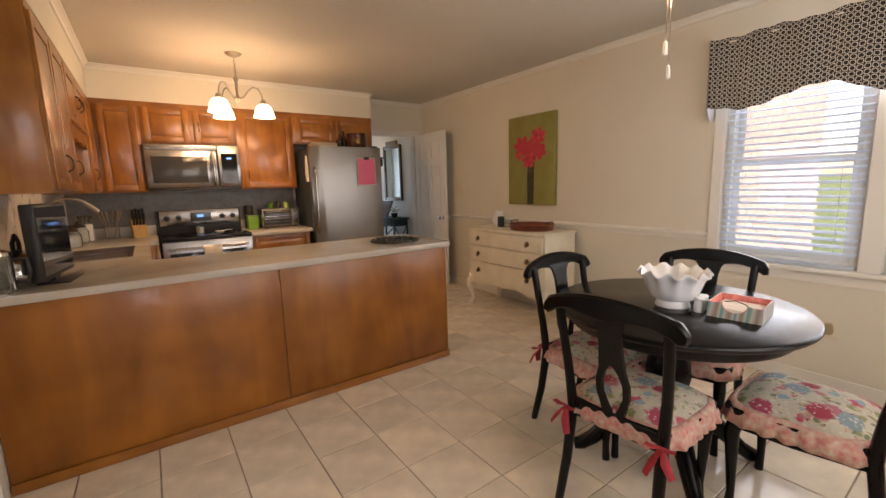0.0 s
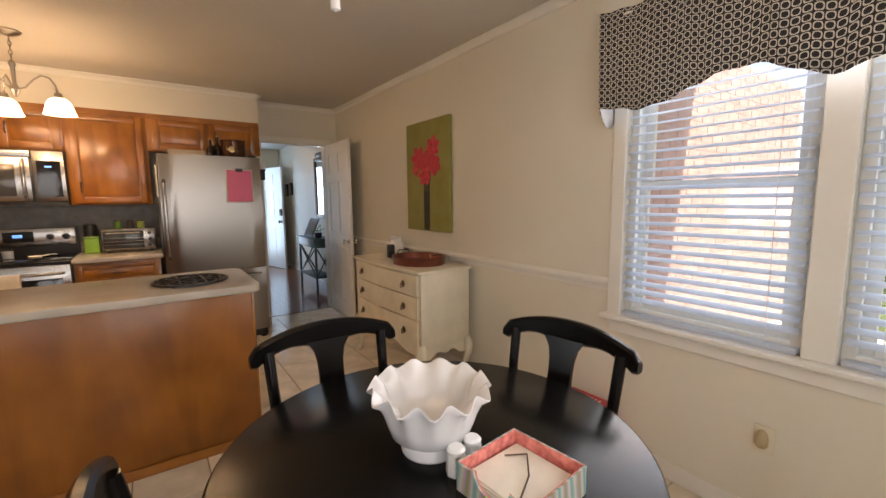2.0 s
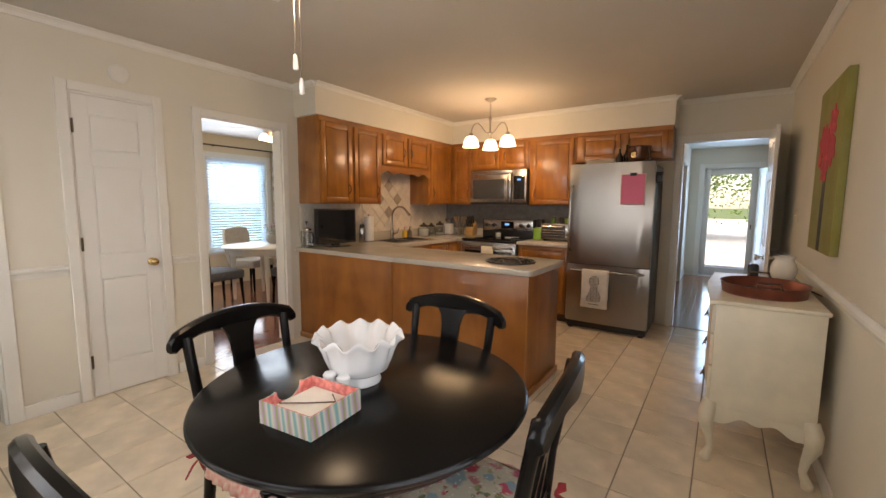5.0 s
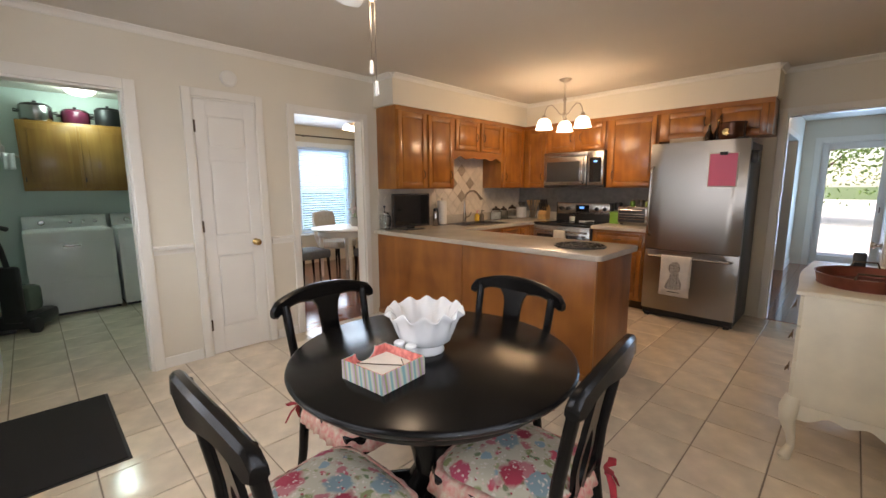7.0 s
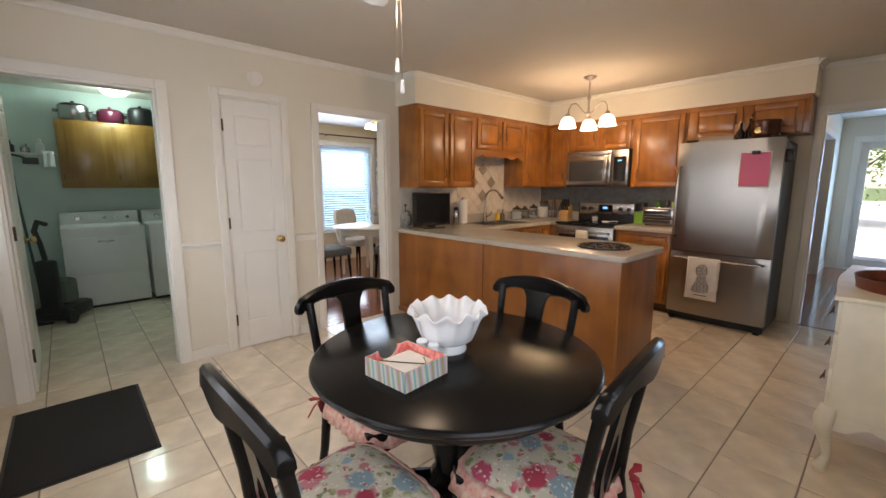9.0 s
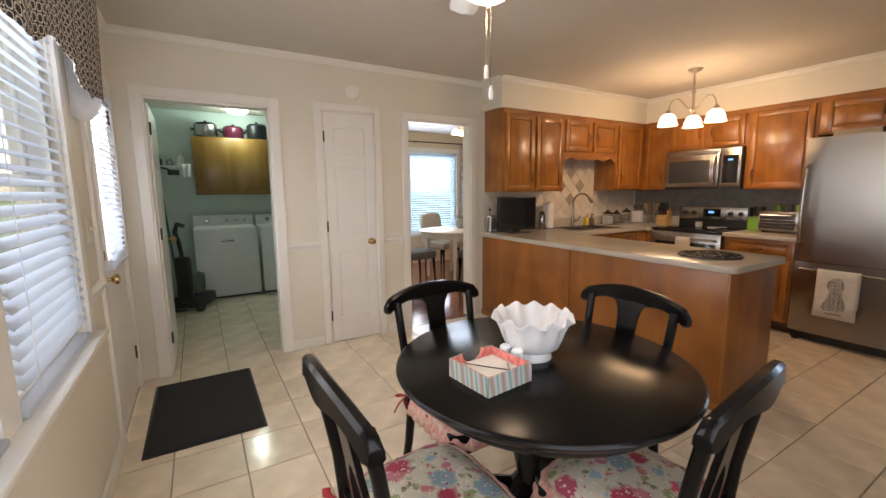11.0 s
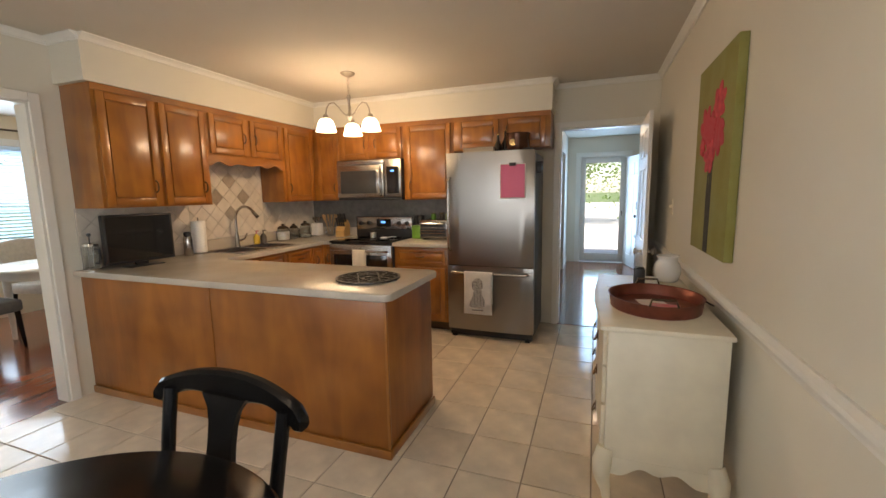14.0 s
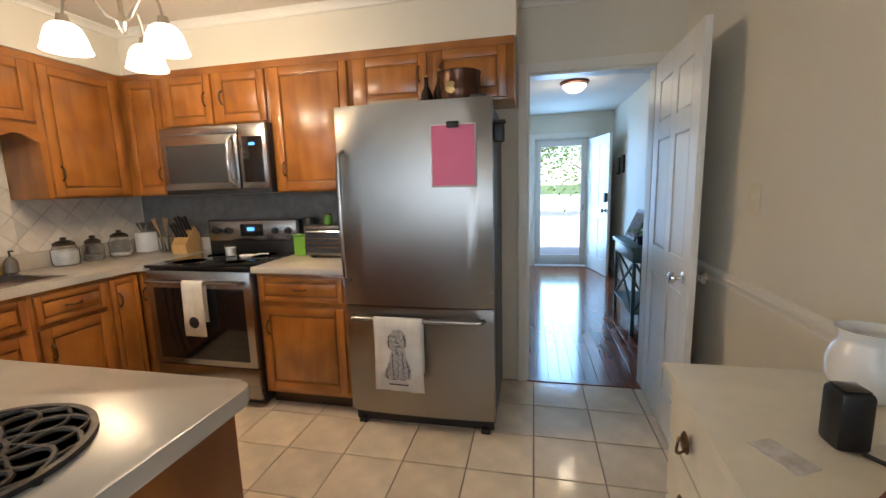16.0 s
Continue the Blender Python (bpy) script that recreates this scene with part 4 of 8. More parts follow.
part("magnet_clip", boxes((-0.03, 0.03, -0.02, -0.003, 0.135, 0.165), bevel=0.004), M_BLACKPLASTIC, nt, "black magnetic clip")
# a seated hound, drawn in grey wash with dark ink strokes
INK = Matrix(((1, 0, 0, 0), (0, 0, -1, -0.0265), (0, 1, 0, 0), (0, 0, 0, 1)))
wash = [(-0.02, -0.045), (0.02, -0.04), (0.045, -0.07), (0.05, -0.13), (0.036, -0.135), (0.045, -0.2), (0.068, -0.25), (0.07, -0.31), (0.03, -0.322), (-0.06, -0.325), (-0.085, -0.31), (-0.075, -0.27), (-0.05, -0.22), (-0.036, -0.16), (-0.05, -0.14), (-0.052, -0.08)]
bm = bmesh.new()
for pts, r in (([(-0.044, -0.075), (-0.05, -0.105), (-0.046, -0.14)], [0.007, 0.012, 0.008]), ([(0.036, -0.07), (0.046, -0.1), (0.043, -0.135)], [0.007, 0.012, 0.008]), ([(-0.018, -0.078), (-0.013, -0.082)], [0.006, 0.006]), ([(0.014, -0.078), (0.019, -0.082)], [0.006, 0.006]),
               ([(-0.006, -0.112), (0.006, -0.112)], [0.009, 0.009]), ([(-0.02, -0.125), (0.0, -0.135), (0.02, -0.125)], [0.003, 0.004, 0.003]), ([(-0.03, -0.17), (-0.03, -0.24), (-0.028, -0.31)], [0.004, 0.007, 0.005]), ([(0.002, -0.2), (0.0, -0.26), (-0.004, -0.31)], [0.003, 0.006, 0.004]),
               ([(0.028, -0.17), (0.03, -0.24), (0.025, -0.31)], [0.005, 0.008, 0.005]), ([(0.05, -0.23), (0.062, -0.27), (0.055, -0.31)], [0.006, 0.01, 0.007]), ([(-0.05, -0.25), (-0.068, -0.29), (-0.06, -0.315)], [0.004, 0.008, 0.006]), ([(-0.01, -0.15), (0.0, -0.175), (0.01, -0.15)], [0.004, 0.008, 0.004]),
               ([(-0.04, -0.318), (-0.015, -0.32)], [0.005, 0.005]), ([(0.01, -0.318), (0.035, -0.32)], [0.005, 0.005])):
    tube(bm, [(x, -0.0305, z) for x, z in pts], r, 8, 0.08)
box(bm, -0.055, 0.055, -0.0312, -0.030, -0.352, -0.345)
tw = towel("fridge_towel", pose(2.612 + 0.325, 4.945 - 0.055, 0.66, 0, 0, -2), 0.275, 0.39, "white towel with a grey printed hound on the freezer handle", bm, M_TOWELW)
part("printed_wash", slab(bmesh.new(), wash, 0.003, INK), M_WASH, tw, "grey printed hound shape")

# ---- dining set ----
def floral(name):
    """Cream cotton printed with red, pink and blue blooms and green leaves."""
    m = bpy.data.materials.new(name)
    m.use_nodes = True
    n, l = m.node_tree.nodes, m.node_tree.links
    b = n["Principled BSDF"]
    b.inputs["Roughness"].default_value = 0.9
    co = n.new("ShaderNodeTexCoord")
    warp, add = n.new("ShaderNodeTexNoise"), n.new("ShaderNodeVectorMath")
    warp.inputs["Scale"].default_value = 28
    add.operation = "MULTIPLY_ADD"
    add.inputs[1].default_value = (0.035, 0.035, 0.035)
    l.new(co.outputs["Object"], warp.inputs["Vector"])
    l.new(warp.outputs["Color"], add.inputs[0])
    l.new(co.outputs["Object"], add.inputs[2])

    def layer(scale, size, colours, base, soft=0.02):
        v, lt, ramp, mix = n.new("ShaderNodeTexVoronoi"), n.new("ShaderNodeMapRange"), n.new("ShaderNodeValToRGB"), n.new("ShaderNodeMix")
        v.inputs["Scale"].default_value = scale
        l.new(add.outputs[0], v.inputs["Vector"])
        lt.inputs["From Min"].default_value, lt.inputs["From Max"].default_value = size + soft, size - soft
        l.new(v.outputs["Distance"], lt.inputs["Value"])
        ramp.color_ramp.interpolation = "CONSTANT"
        while len(ramp.color_ramp.elements) < len(colours):
            ramp.color_ramp.elements.new(0.5)
        for i, (e, c) in enumerate(zip(ramp.color_ramp.elements, colours)):
            e.position, e.color = i / len(colours), (*c, 1)
        sep = n.new("ShaderNodeSeparateColor")
        l.new(v.outputs["Color"], sep.inputs[0])
        l.new(sep.outputs[0], ramp.inputs["Fac"])
        mix.data_type = "RGBA"
        l.new(lt.outputs[0], mix.inputs["Factor"])
        l.new(base, mix.inputs["A"])
        l.new(ramp.outputs["Color"], mix.inputs["B"])
        return mix.outputs["Result"], v
    ground = n.new("ShaderNodeRGB")
    cream = (0.44, 0.395, 0.30)
    ground.outputs[0].default_value = (*cream, 1)
    out, _ = layer(34, 0.34, [(0.17, 0.20, 0.07), cream, (0.28, 0.29, 0.15), (0.42, 0.36, 0.26), cream, (0.13, 0.16, 0.08)], ground.outputs[0], 0.08)
    out, _ = layer(19, 0.36, [(0.45, 0.06, 0.09), (0.20, 0.22, 0.09), (0.20, 0.29, 0.33), cream, (0.40, 0.13, 0.14), (0.20, 0.22, 0.10)], out, 0.05)
    out, _ = layer(9.5, 0.40, [(0.33, 0.03, 0.055), (0.17, 0.24, 0.26), (0.40, 0.14, 0.15), (0.36, 0.05, 0.09), cream, (0.17, 0.2, 0.1), (0.28, 0.02, 0.045)], out, 0.05)
    out, _ = layer(62, 0.26, [(0.58, 0.50, 0.42), (0.30, 0.03, 0.05), (0.62, 0.42, 0.36), (0.5, 0.46, 0.38)], out, 0.10)
    l.new(out, b.inputs["Base Color"])
    w, bp = n.new("ShaderNodeTexNoise"), n.new("ShaderNodeBump")
    w.inputs["Scale"].default_value = 300
    bp.inputs["Strength"].default_value, bp.inputs["Distance"].default_value = 0.3, 0.002
    l.new(w.outputs["Fac"], bp.inputs["Height"])
    l.new(bp.outputs[0], b.inputs["Normal"])
    return m


M_FLORAL = floral("floral_print_cotton")
M_RUFFLE = mat("rose_print_ruffle", (0.40, 0.12, 0.11), 0.9, vary=0.5, scale=52, second=(0.52, 0.42, 0.31))
M_TIE = mat("red_ribbon", (0.35, 0.02, 0.03), 0.8, vary=0.3, scale=30)

tb = thing("dining_table", pose(3.072, 1.402, 0), "round black pedestal dining table with satin top", "table")
part("tabletop", lathe(bmesh.new(), [(0.0, 0.727), (0.491, 0.727), (0.507, 0.732), (0.517, 0.741), (0.522, 0.751), (0.519, 0.759), (0.511, 0.764), (0.0, 0.764)], 96), M_BLACK, tb)
part("apron", lathe(bmesh.new(), [(0.0, 0.71), (0.39, 0.67), (0.443, 0.674), (0.458, 0.69), (0.466, 0.7265), (0.0, 0.7268)], 72), M_BLACK, tb)
part("pedestal", lathe(bmesh.new(), [(0.0, 0.15), (0.10, 0.15), (0.125, 0.18), (0.13, 0.22), (0.10, 0.26), (0.075, 0.30), (0.085, 0.36), (0.098, 0.42), (0.09, 0.50), (0.07, 0.56), (0.075, 0.60), (0.11, 0.63), (0.13, 0.675), (0.0, 0.676)], 36), M_BLACK, tb)
for k in range(4):
    a = radians(45 + 90 * k)
    pts = [(r * math.cos(a), r * math.sin(a), z) for r, z in ((0.08, 0.22), (0.16, 0.215), (0.25, 0.15), (0.33, 0.07), (0.385, 0.034), (0.42, 0.028))]
    foot = part("leg", tube(bmesh.new(), pts, [0.05, 0.048, 0.04, 0.034, 0.032, 0.027], 12), M_BLACK, tb)


def dining_chair():
    """Black chair; front towards +y, origin on the floor under the seat."""
    ob = thing("dining_chair", pose(0, 0, 0), "black wooden dining chair with floral ruffled seat cushion", "chair", "chairs round the table")
    seat = [(-0.19, -0.20), (0.19, -0.20), (0.225, 0.0), (0.23, 0.17), (0.19, 0.215), (0.0, 0.225), (-0.19, 0.215), (-0.23, 0.17), (-0.225, 0.0)]
    part("seat", slab(bmesh.new(), seat, 0.03, pose(0, 0, 0.425), bevel=0.008), M_BLACK, ob)
    part("seat_frame", slab(bmesh.new(), [(x * 0.93, y * 0.93) for x, y in seat], 0.055, pose(0, 0, 0.37)), M_BLACK, ob)
    for s in (-1, 1):
        part("front_leg", tube(bmesh.new(), [(s * 0.185, 0.175, 0.40), (s * 0.19, 0.185, 0.34), (s * 0.187, 0.18, 0.2), (s * 0.183, 0.176, 0.08), (s * 0.185, 0.18, 0.0)], [0.026, 0.027, 0.02, 0.015, 0.018], 12), M_BLACK, ob)
        path = [(s * 0.19, -0.275, 0.0), (s * 0.182, -0.23, 0.2), (s * 0.178, -0.20, 0.42), (s * 0.19, -0.215, 0.58), (s * 0.20, -0.245, 0.75), (s * 0.205, -0.268, 0.87)]
        part("back_post", tube(bmesh.new(), path, [0.017, 0.02, 0.022, 0.019, 0.018, 0.019], 10), M_BLACK, ob)
    # yoke-shaped crest rail
    outs = []
    n = 26
    for k in range(n + 1):
        u = 2 * k / n - 1
        x = 0.262 * u
        y = -0.272 - 0.03 * (1 - u * u)
        top = 0.935 - 0.052 * abs(u) ** 2.2
        low = top - (0.074 + 0.013 * math.cos(u * 5.2) - 0.006 * abs(u))
        if abs(u) > 0.93:
            q = (abs(u) - 0.93) / 0.07
            mid = (top + low) / 2
            top, low = mid + (top - mid) * (1 - 0.5 * q * q), mid + (low - mid) * (1 - 0.5 * q * q)
        t = 0.02
        outs.append([(x, y - t, low + 0.008), (x, y - t * 0.6, low), (x, y + t * 0.6, low), (x, y + t, low + 0.008), (x, y + t * 0.9, top - 0.01), (x, y + t * 0.4, top), (x, y - t * 0.4, top), (x, y - t * 0.9, top - 0.01)])
    part("crest_rail", strip(bmesh.new(), outs), M_BLACK, ob)
    # splat: a neck that splits into two ribs
    bm = bmesh.new()
    def lean(z):
        return -0.205 - 0.085 * max(0, (z - 0.44)) ** 1.35 / 0.4
    zs = [0.66, 0.70, 0.75, 0.80, 0.84, 0.875]
    ws = [0.05, 0.045, 0.043, 0.045, 0.054, 0.078]
    strip(bm, [[(-w, lean(z) - 0.009, z), (w, lean(z) - 0.009, z), (w, lean(z) + 0.009, z), (-w, lean(z) + 0.009, z)] for z, w in zip(zs, ws)])
    for s in (-1, 1):
        rows = []
        for z, c, w in ((0.455, 0.022, 0.02), (0.49, 0.035, 0.014), (0.54, 0.052, 0.012), (0.59, 0.052, 0.012), (0.63, 0.04, 0.013), (0.67, 0.022, 0.022)):
            rows.append([(s * c - w, lean(z) - 0.009, z), (s * c + w, lean(z) - 0.009, z), (s * c + w, lean(z) + 0.009, z), (s * c - w, lean(z) + 0.009, z)])
        strip(bm, rows)
    part("splat", bm, M_BLACK, ob)
    part("back_seat_rail", boxes((-0.17, 0.17, -0.215, -0.19, 0.42, 0.462), bevel=0.004), M_BLACK, ob)
    # cushion with ruffle and ties
    bm = bmesh.new()
    k, m = 48, 9
    rnd = random.Random(4)
    rows = []
    for j in range(m + 1):
        q = j / m
        r = q ** 0.8
        row = []
        for i in range(k):
            a = 2 * math.pi * i / k
            ca, sa = math.cos(a), math.sin(a)
            p = (abs(ca) ** 4 + abs(sa) ** 4) ** -0.25
            x, y = 0.205 * ca * p, 0.205 * sa * p
            wob = 0.004 * math.sin(3 * a + 7 * q) + 0.003 * math.sin(7 * a - 5 * q)
            z = 0.458 + 0.052 * (1 - q ** 3.2) + wob * q
            row.append(bm.verts.new((x * r * (1.02 + 0.1 * (y * r > 0) * (y * r / 0.2)), y * r + 0.005, z)))
        rows.append(row)
    for a, b in zip(rows, rows[1:]):
        for i in range(k):
            bm.faces.new((a[i], a[(i + 1) % k], b[(i + 1) % k], b[i]))
    bm.faces.new(rows[0])
    bm.faces.new(rows[-1])
    cu = part("cushion", bm, M_FLORAL, ob, "floral print seat cushion", smooth=80)
    bm = bmesh.new()
    k = 150
    rows = []
    for j, (o, z) in enumerate(((-0.006, 0.468), (0.012, 0.456), (0.022, 0.430), (0.030, 0.398))):
        row = []
        for i in range(k):
            a = 2 * math.pi * i / k
            ca, sa = math.cos(a), math.sin(a)
            p = (abs(ca) ** 4 + abs(sa) ** 4) ** -0.25
            f = 1 + (o + 0.006 * j / 3 * math.sin(i * 2 * math.pi / 5.6)) / 0.205
            x, y = 0.205 * ca * p * f, 0.205 * sa * p * f + 0.005
            row.append(bm.verts.new((x * (1.02 + 0.1 * max(0, y / 0.2)), y, z + 0.004 * math.sin(i * 0.9) * j / 3)))
        rows.append(row)
    for a, b in zip(rows, rows[1:]):
        for i in range(k):
            bm.faces.new((a[i], a[(i + 1) % k], b[(i + 1) % k], b[i]))
    ru = part("ruffle", bm, M_RUFFLE, cu, "gathered rose-print ruffle", smooth=80)
    so = ru.modifiers.new("thick", "SOLIDIFY")
    so.thickness = 0.003
    for s in (-1, 1):
        bm = bmesh.new()
        c = Vector((s * 0.187, -0.235, 0.43))
        for d, ln in (((s * 0.5, -0.3, -0.8), 0.1), ((-s * 0.3, -0.4, -0.85), 0.11), ((s * 0.9, -0.2, 0.15), 0.05), ((-s * 0.8, -0.4, 0.1), 0.05)):
            d = Vector(d).normalized()
            tube(bm, [c, c + d * ln * 0.5 + Vector((0, -0.01, 0)), c + d * ln], [0.007, 0.016, 0.013], 8, 0.25)
        part("tie", bm, M_TIE, cu, "red tied ribbon bow")
    return ob


ch = dining_chair()
ch.matrix_basis = pose(2.71, 1.341, 0, 0, 0, -86)
copy_thing(ch, pose(3.012, 1.731, 0, 0, 0, 179.5))
copy_thing(ch, pose(3.415, 1.46, 0, 0, 0, 97))
copy_thing(ch, pose(3.135, 0.905, 0, 0, 0, 1.5))

# fluted bowl, shakers, napkin box
M_MILK = mat("milk_glass", (0.70, 0.70, 0.70), 0.2, vary=0.03, coat=0.2)
bw = thing("fluted_bowl", pose(3.045, 1.388, 0.764), "white milk-glass pedestal bowl with a ruffled rim", "bowl")
bm = bmesh.new()
prof = [(0.070, 0.0), (0.072, 0.006), (0.066, 0.024), (0.064, 0.034), (0.082, 0.038), (0.096, 0.048), (0.110, 0.085), (0.118, 0.115), (0.128, 0.142), (0.146, 0.158), (0.144, 0.162), (0.122, 0.146), (0.110, 0.115), (0.101, 0.085), (0.078, 0.058), (0.0, 0.05)]
n = 96
rings = []
for i, (r, z) in enumerate(prof):
    ring = []
    amt = max(0, (z - 0.06) / 0.11) if 4 < i < 14 else 0
    for k in range(n):
        a = 2 * math.pi * k / n
        rr = r * (1 + 0.05 * amt * math.cos(12 * a + 0.25 * math.sin(3 * a)))
        zz = z - 0.013 * amt ** 2 * math.cos(12 * a + 0.25 * math.sin(3 * a))
        ring.append(bm.verts.new((rr * math.cos(a), rr * math.sin(a), zz)))
    rings.append(ring)
for a, b in zip(rings, rings[1:]):
    for k in range(n):
        bm.faces.new((a[k], a[(k + 1) % n], b[(k + 1) % n], b[k]))
bm.faces.new(rings[0])
bmesh.ops.remove_doubles(bm, verts=bm.verts[:], dist=1e-5)
part("bowl", bm, M_MILK, bw, smooth=80)
for x, y in ((3.035, 1.272), (3.088, 1.280)):
    sh = thing("salt_shaker", pose(x, y, 0.764), "small white ceramic salt or pepper shaker", "shaker", "table shakers")
    part("jar", lathe(bmesh.new(), [(0.021, 0), (0.023, 0.004), (0.022, 0.035), (0.021, 0.048), (0.0, 0.0485)], 8), M_WHITE, sh)
    part("cap", lathe(bmesh.new(), [(0.020, 0.0488), (0.021, 0.058), (0.016, 0.064), (0.0, 0.065)], 20), M_WHITE, sh)

M_BOXOUT = bpy.data.materials.new("painted_stripe_box")
M_BOXOUT.use_nodes = True
nn, ll = M_BOXOUT.node_tree.nodes, M_BOXOUT.node_tree.links
co, wv, rp = nn.new("ShaderNodeTexCoord"), nn.new("ShaderNodeTexWave"), nn.new("ShaderNodeValToRGB")
wv.inputs["Scale"].default_value, wv.inputs["Distortion"].default_value = 13, 2.5
wv.bands_direction = "DIAGONAL"
wm = nn.new("ShaderNodeMapping")
wm.inputs["Scale"].default_value = (1, 1, 0.12)
for i, c in enumerate(((0.16, 0.34, 0.34), (0.56, 0.55, 0.42), (0.28, 0.30, 0.12), (0.40, 0.24, 0.36))):
    e = rp.color_ramp.elements[i] if i < 2 else rp.color_ramp.elements.new(0.5)
    e.position, e.color = i / 3.2, (*c, 1)
ll.new(co.outputs["Object"], wm.inputs[0])
ll.new(wm.outputs[0], wv.inputs["Vector"])
ll.new(wv.outputs["Fac"], rp.inputs["Fac"])
ll.new(rp.outputs["Color"], nn["Principled BSDF"].inputs["Base Color"])
M_BOXIN = mat("coral_spotted_lining", (0.72, 0.26, 0.22), 0.7, vary=0.5, scale=60, second=(0.55, 0.12, 0.1))
nb = thing("napkin_box", pose(3.108, 1.147, 0.764, 0, 0, 6), "square napkin box with painted stripes and coral lining", "box")
S = 0.094


def notched(w, h, r):
    pts = [(-w, 0), (w, 0), (w, h), (r + 0.015, h)]
    pts += [((r + 0.0) * math.cos(a), h + 0.004 - r * math.sin(a) * 0.85) for a in [math.pi * k / 10 for k in range(0, 11)]]
    return pts + [(-r - 0.015, h), (-w, h)]


for k, (out_h, notch) in enumerate(((0.062, False), (0.062, False), (0.062, False), (0.062, True))):
    m = pose(0, 0, 0, 0, 0, 90 * k) @ pose(0, -S, 0, 90, 0, 0)
    o = notched(S, out_h, 0.045) if notch else [(-S, 0), (S, 0), (S, out_h), (-S, out_h)]
    part("side", slab(bmesh.new(), o, 0.004, m @ pose(0, 0, -0.004)), M_BOXOUT, nb)
    o = [(x * 0.95, max(0.004, y)) for x, y in o]
    part("lining", slab(bmesh.new(), o, 0.0015, m @ pose(0, 0, -0.0062)), M_BOXIN, nb)
part("base", boxes((-S + 0.005, S - 0.005, -S + 0.005, S - 0.005, 0, 0.004)), M_BOXOUT, nb)
M_NAPKIN = mat("white_paper_napkin", (0.8, 0.76, 0.68), 0.95, vary=0.1, scale=15)
for k in range(6):
    part("napkin", boxes((-0.078, 0.078, -0.078, 0.078, 0.0045 + 0.0056 * k, 0.0099 + 0.0056 * k), bevel=0.002), M_NAPKIN, nb, m=pose(0.0015 * (k % 3 - 1), 0.001 * (k % 2), 0, 0, 0, (k * 7) % 5 - 2))
part("wire_arm", tube(bmesh.new(), [(-0.07, -0.05, 0.042), (0.0, -0.02, 0.046), (0.06, 0.03, 0.042), (0.02, 0.06, 0.042)], 0.002, 6), M_BRONZE, nb)

# door mat, vent, cartons
mt = thing("door_mat", pose(1.165, 0.325, 0.0), "flat black rubber-backed door mat on the tiles", "mat")
part("pad", boxes((-0.46, 0.46, -0.29, 0.29, 0.002, 0.010), bevel=0.003), mat("black_mat_pile", (0.018, 0.018, 0.02), 0.95, vary=0.4, scale=120, bump=0.8, bump_scale=500), mt)
part("border", boxes((-0.475, 0.475, -0.305, 0.305, 0.0, 0.004), bevel=0.001), M_BLACKPLASTIC, mt)
vt = thing("floor_vent", pose(4.343, 1.02, 0), "brown metal floor register set in the tiles", "vent")
M_VENT = mat("brown_enamel", (0.07, 0.045, 0.03), 0.45, 0.3, vary=0.2)
part("frame", boxes((-0.06, -0.045, -0.16, 0.16, 0.0005, 0.006), (0.045, 0.06, -0.16, 0.16, 0.0005, 0.006), (-0.045, 0.045, -0.16, -0.145, 0.0005, 0.006), (-0.045, 0.045, 0.145, 0.16, 0.0005, 0.006)), M_VENT, vt)
# Flat black sheet stands in for the shade down the duct.
part("dark_well_sheet", boxes((-0.045, 0.045, -0.145, 0.145, 0.0003, 0.001)), M_BLACKPLASTIC, vt)
sl = mesh_of("slat", boxes((-0.045, 0.045, -0.003, 0.003, 0.001, 0.005)), M_VENT, 0)
for k in range(18):
    part("slat", sl, M_VENT, vt, m=pose(0, -0.136 + 0.016 * k, 0))

M_REDCARD = mat("red_drink_carton", (0.55, 0.012, 0.02), 0.4, vary=0.15, scale=9)
M_CARDW = mat("white_carton_print", (0.75, 0.73, 0.7), 0.5, vary=0.08)


def word(text, size, material, parent, m):
    """Printed lettering, a hair thick, lying in local x and y."""
    cu = bpy.data.curves.new("printed_word", "FONT")
    cu.body, cu.size, cu.extrude, cu.align_x, cu.align_y = text, size, 0.0006, "CENTER", "CENTER"
    cu.materials.append(material)
    ob = new("printed_word", cu)
    ob.parent = parent
    ob.matrix_basis = m
    return ob


def carton(x, y, z, rz, w, d, h, body, label):
    """A drinks carton, long along local y; its printed face looks to -x."""
    ob = thing("drink_carton", pose(x, y, z, 0, 0, rz), label, "carton", "drink cartons by the wall")
    part("box", boxes((-w / 2, w / 2, -d / 2, d / 2, 0, h), bevel=0.012), body, ob)
    part("end_flap", boxes((-w / 2 + 0.012, w / 2 - 0.012, -d / 2 - 0.002, -d / 2, 0.012, h * 0.55)), body, ob)
    if body is M_REDCARD:
        # the carton lies upside down, so its words do too
        word("mini", 0.105, M_CARDW, ob, Matrix(((0, 0, -1, -w / 2 - 0.0008), (1, 0, 0, 0.01), (0, -1, 0, h * 0.5), (0, 0, 0, 1))))
        word("mini", 0.085, M_CARDW, ob, Matrix(((0, 1, 0, 0), (1, 0, 0, 0.0), (0, 0, -1, h + 0.0008), (0, 0, 0, 1))) @ pose(0, 0, 0, 180, 0, 0))
        # No opening is cut: a black patch paints the hand hole's inner shade.
        part("hole_shade_patch", boxes((-0.03, 0.03, d * 0.33, d * 0.45, h, h + 0.0012), bevel=0.0005), M_BLACKPLASTIC, ob, "black patch drawn as the shade inside a torn hand hole")
    else:
        part("printed_band", boxes((-w / 2 - 0.0012, -w / 2, -d * 0.1, d * 0.36, h * 0.2, h * 0.62), bevel=0.0005), M_GREYPRINT, ob, "grey printed patch")
    return ob


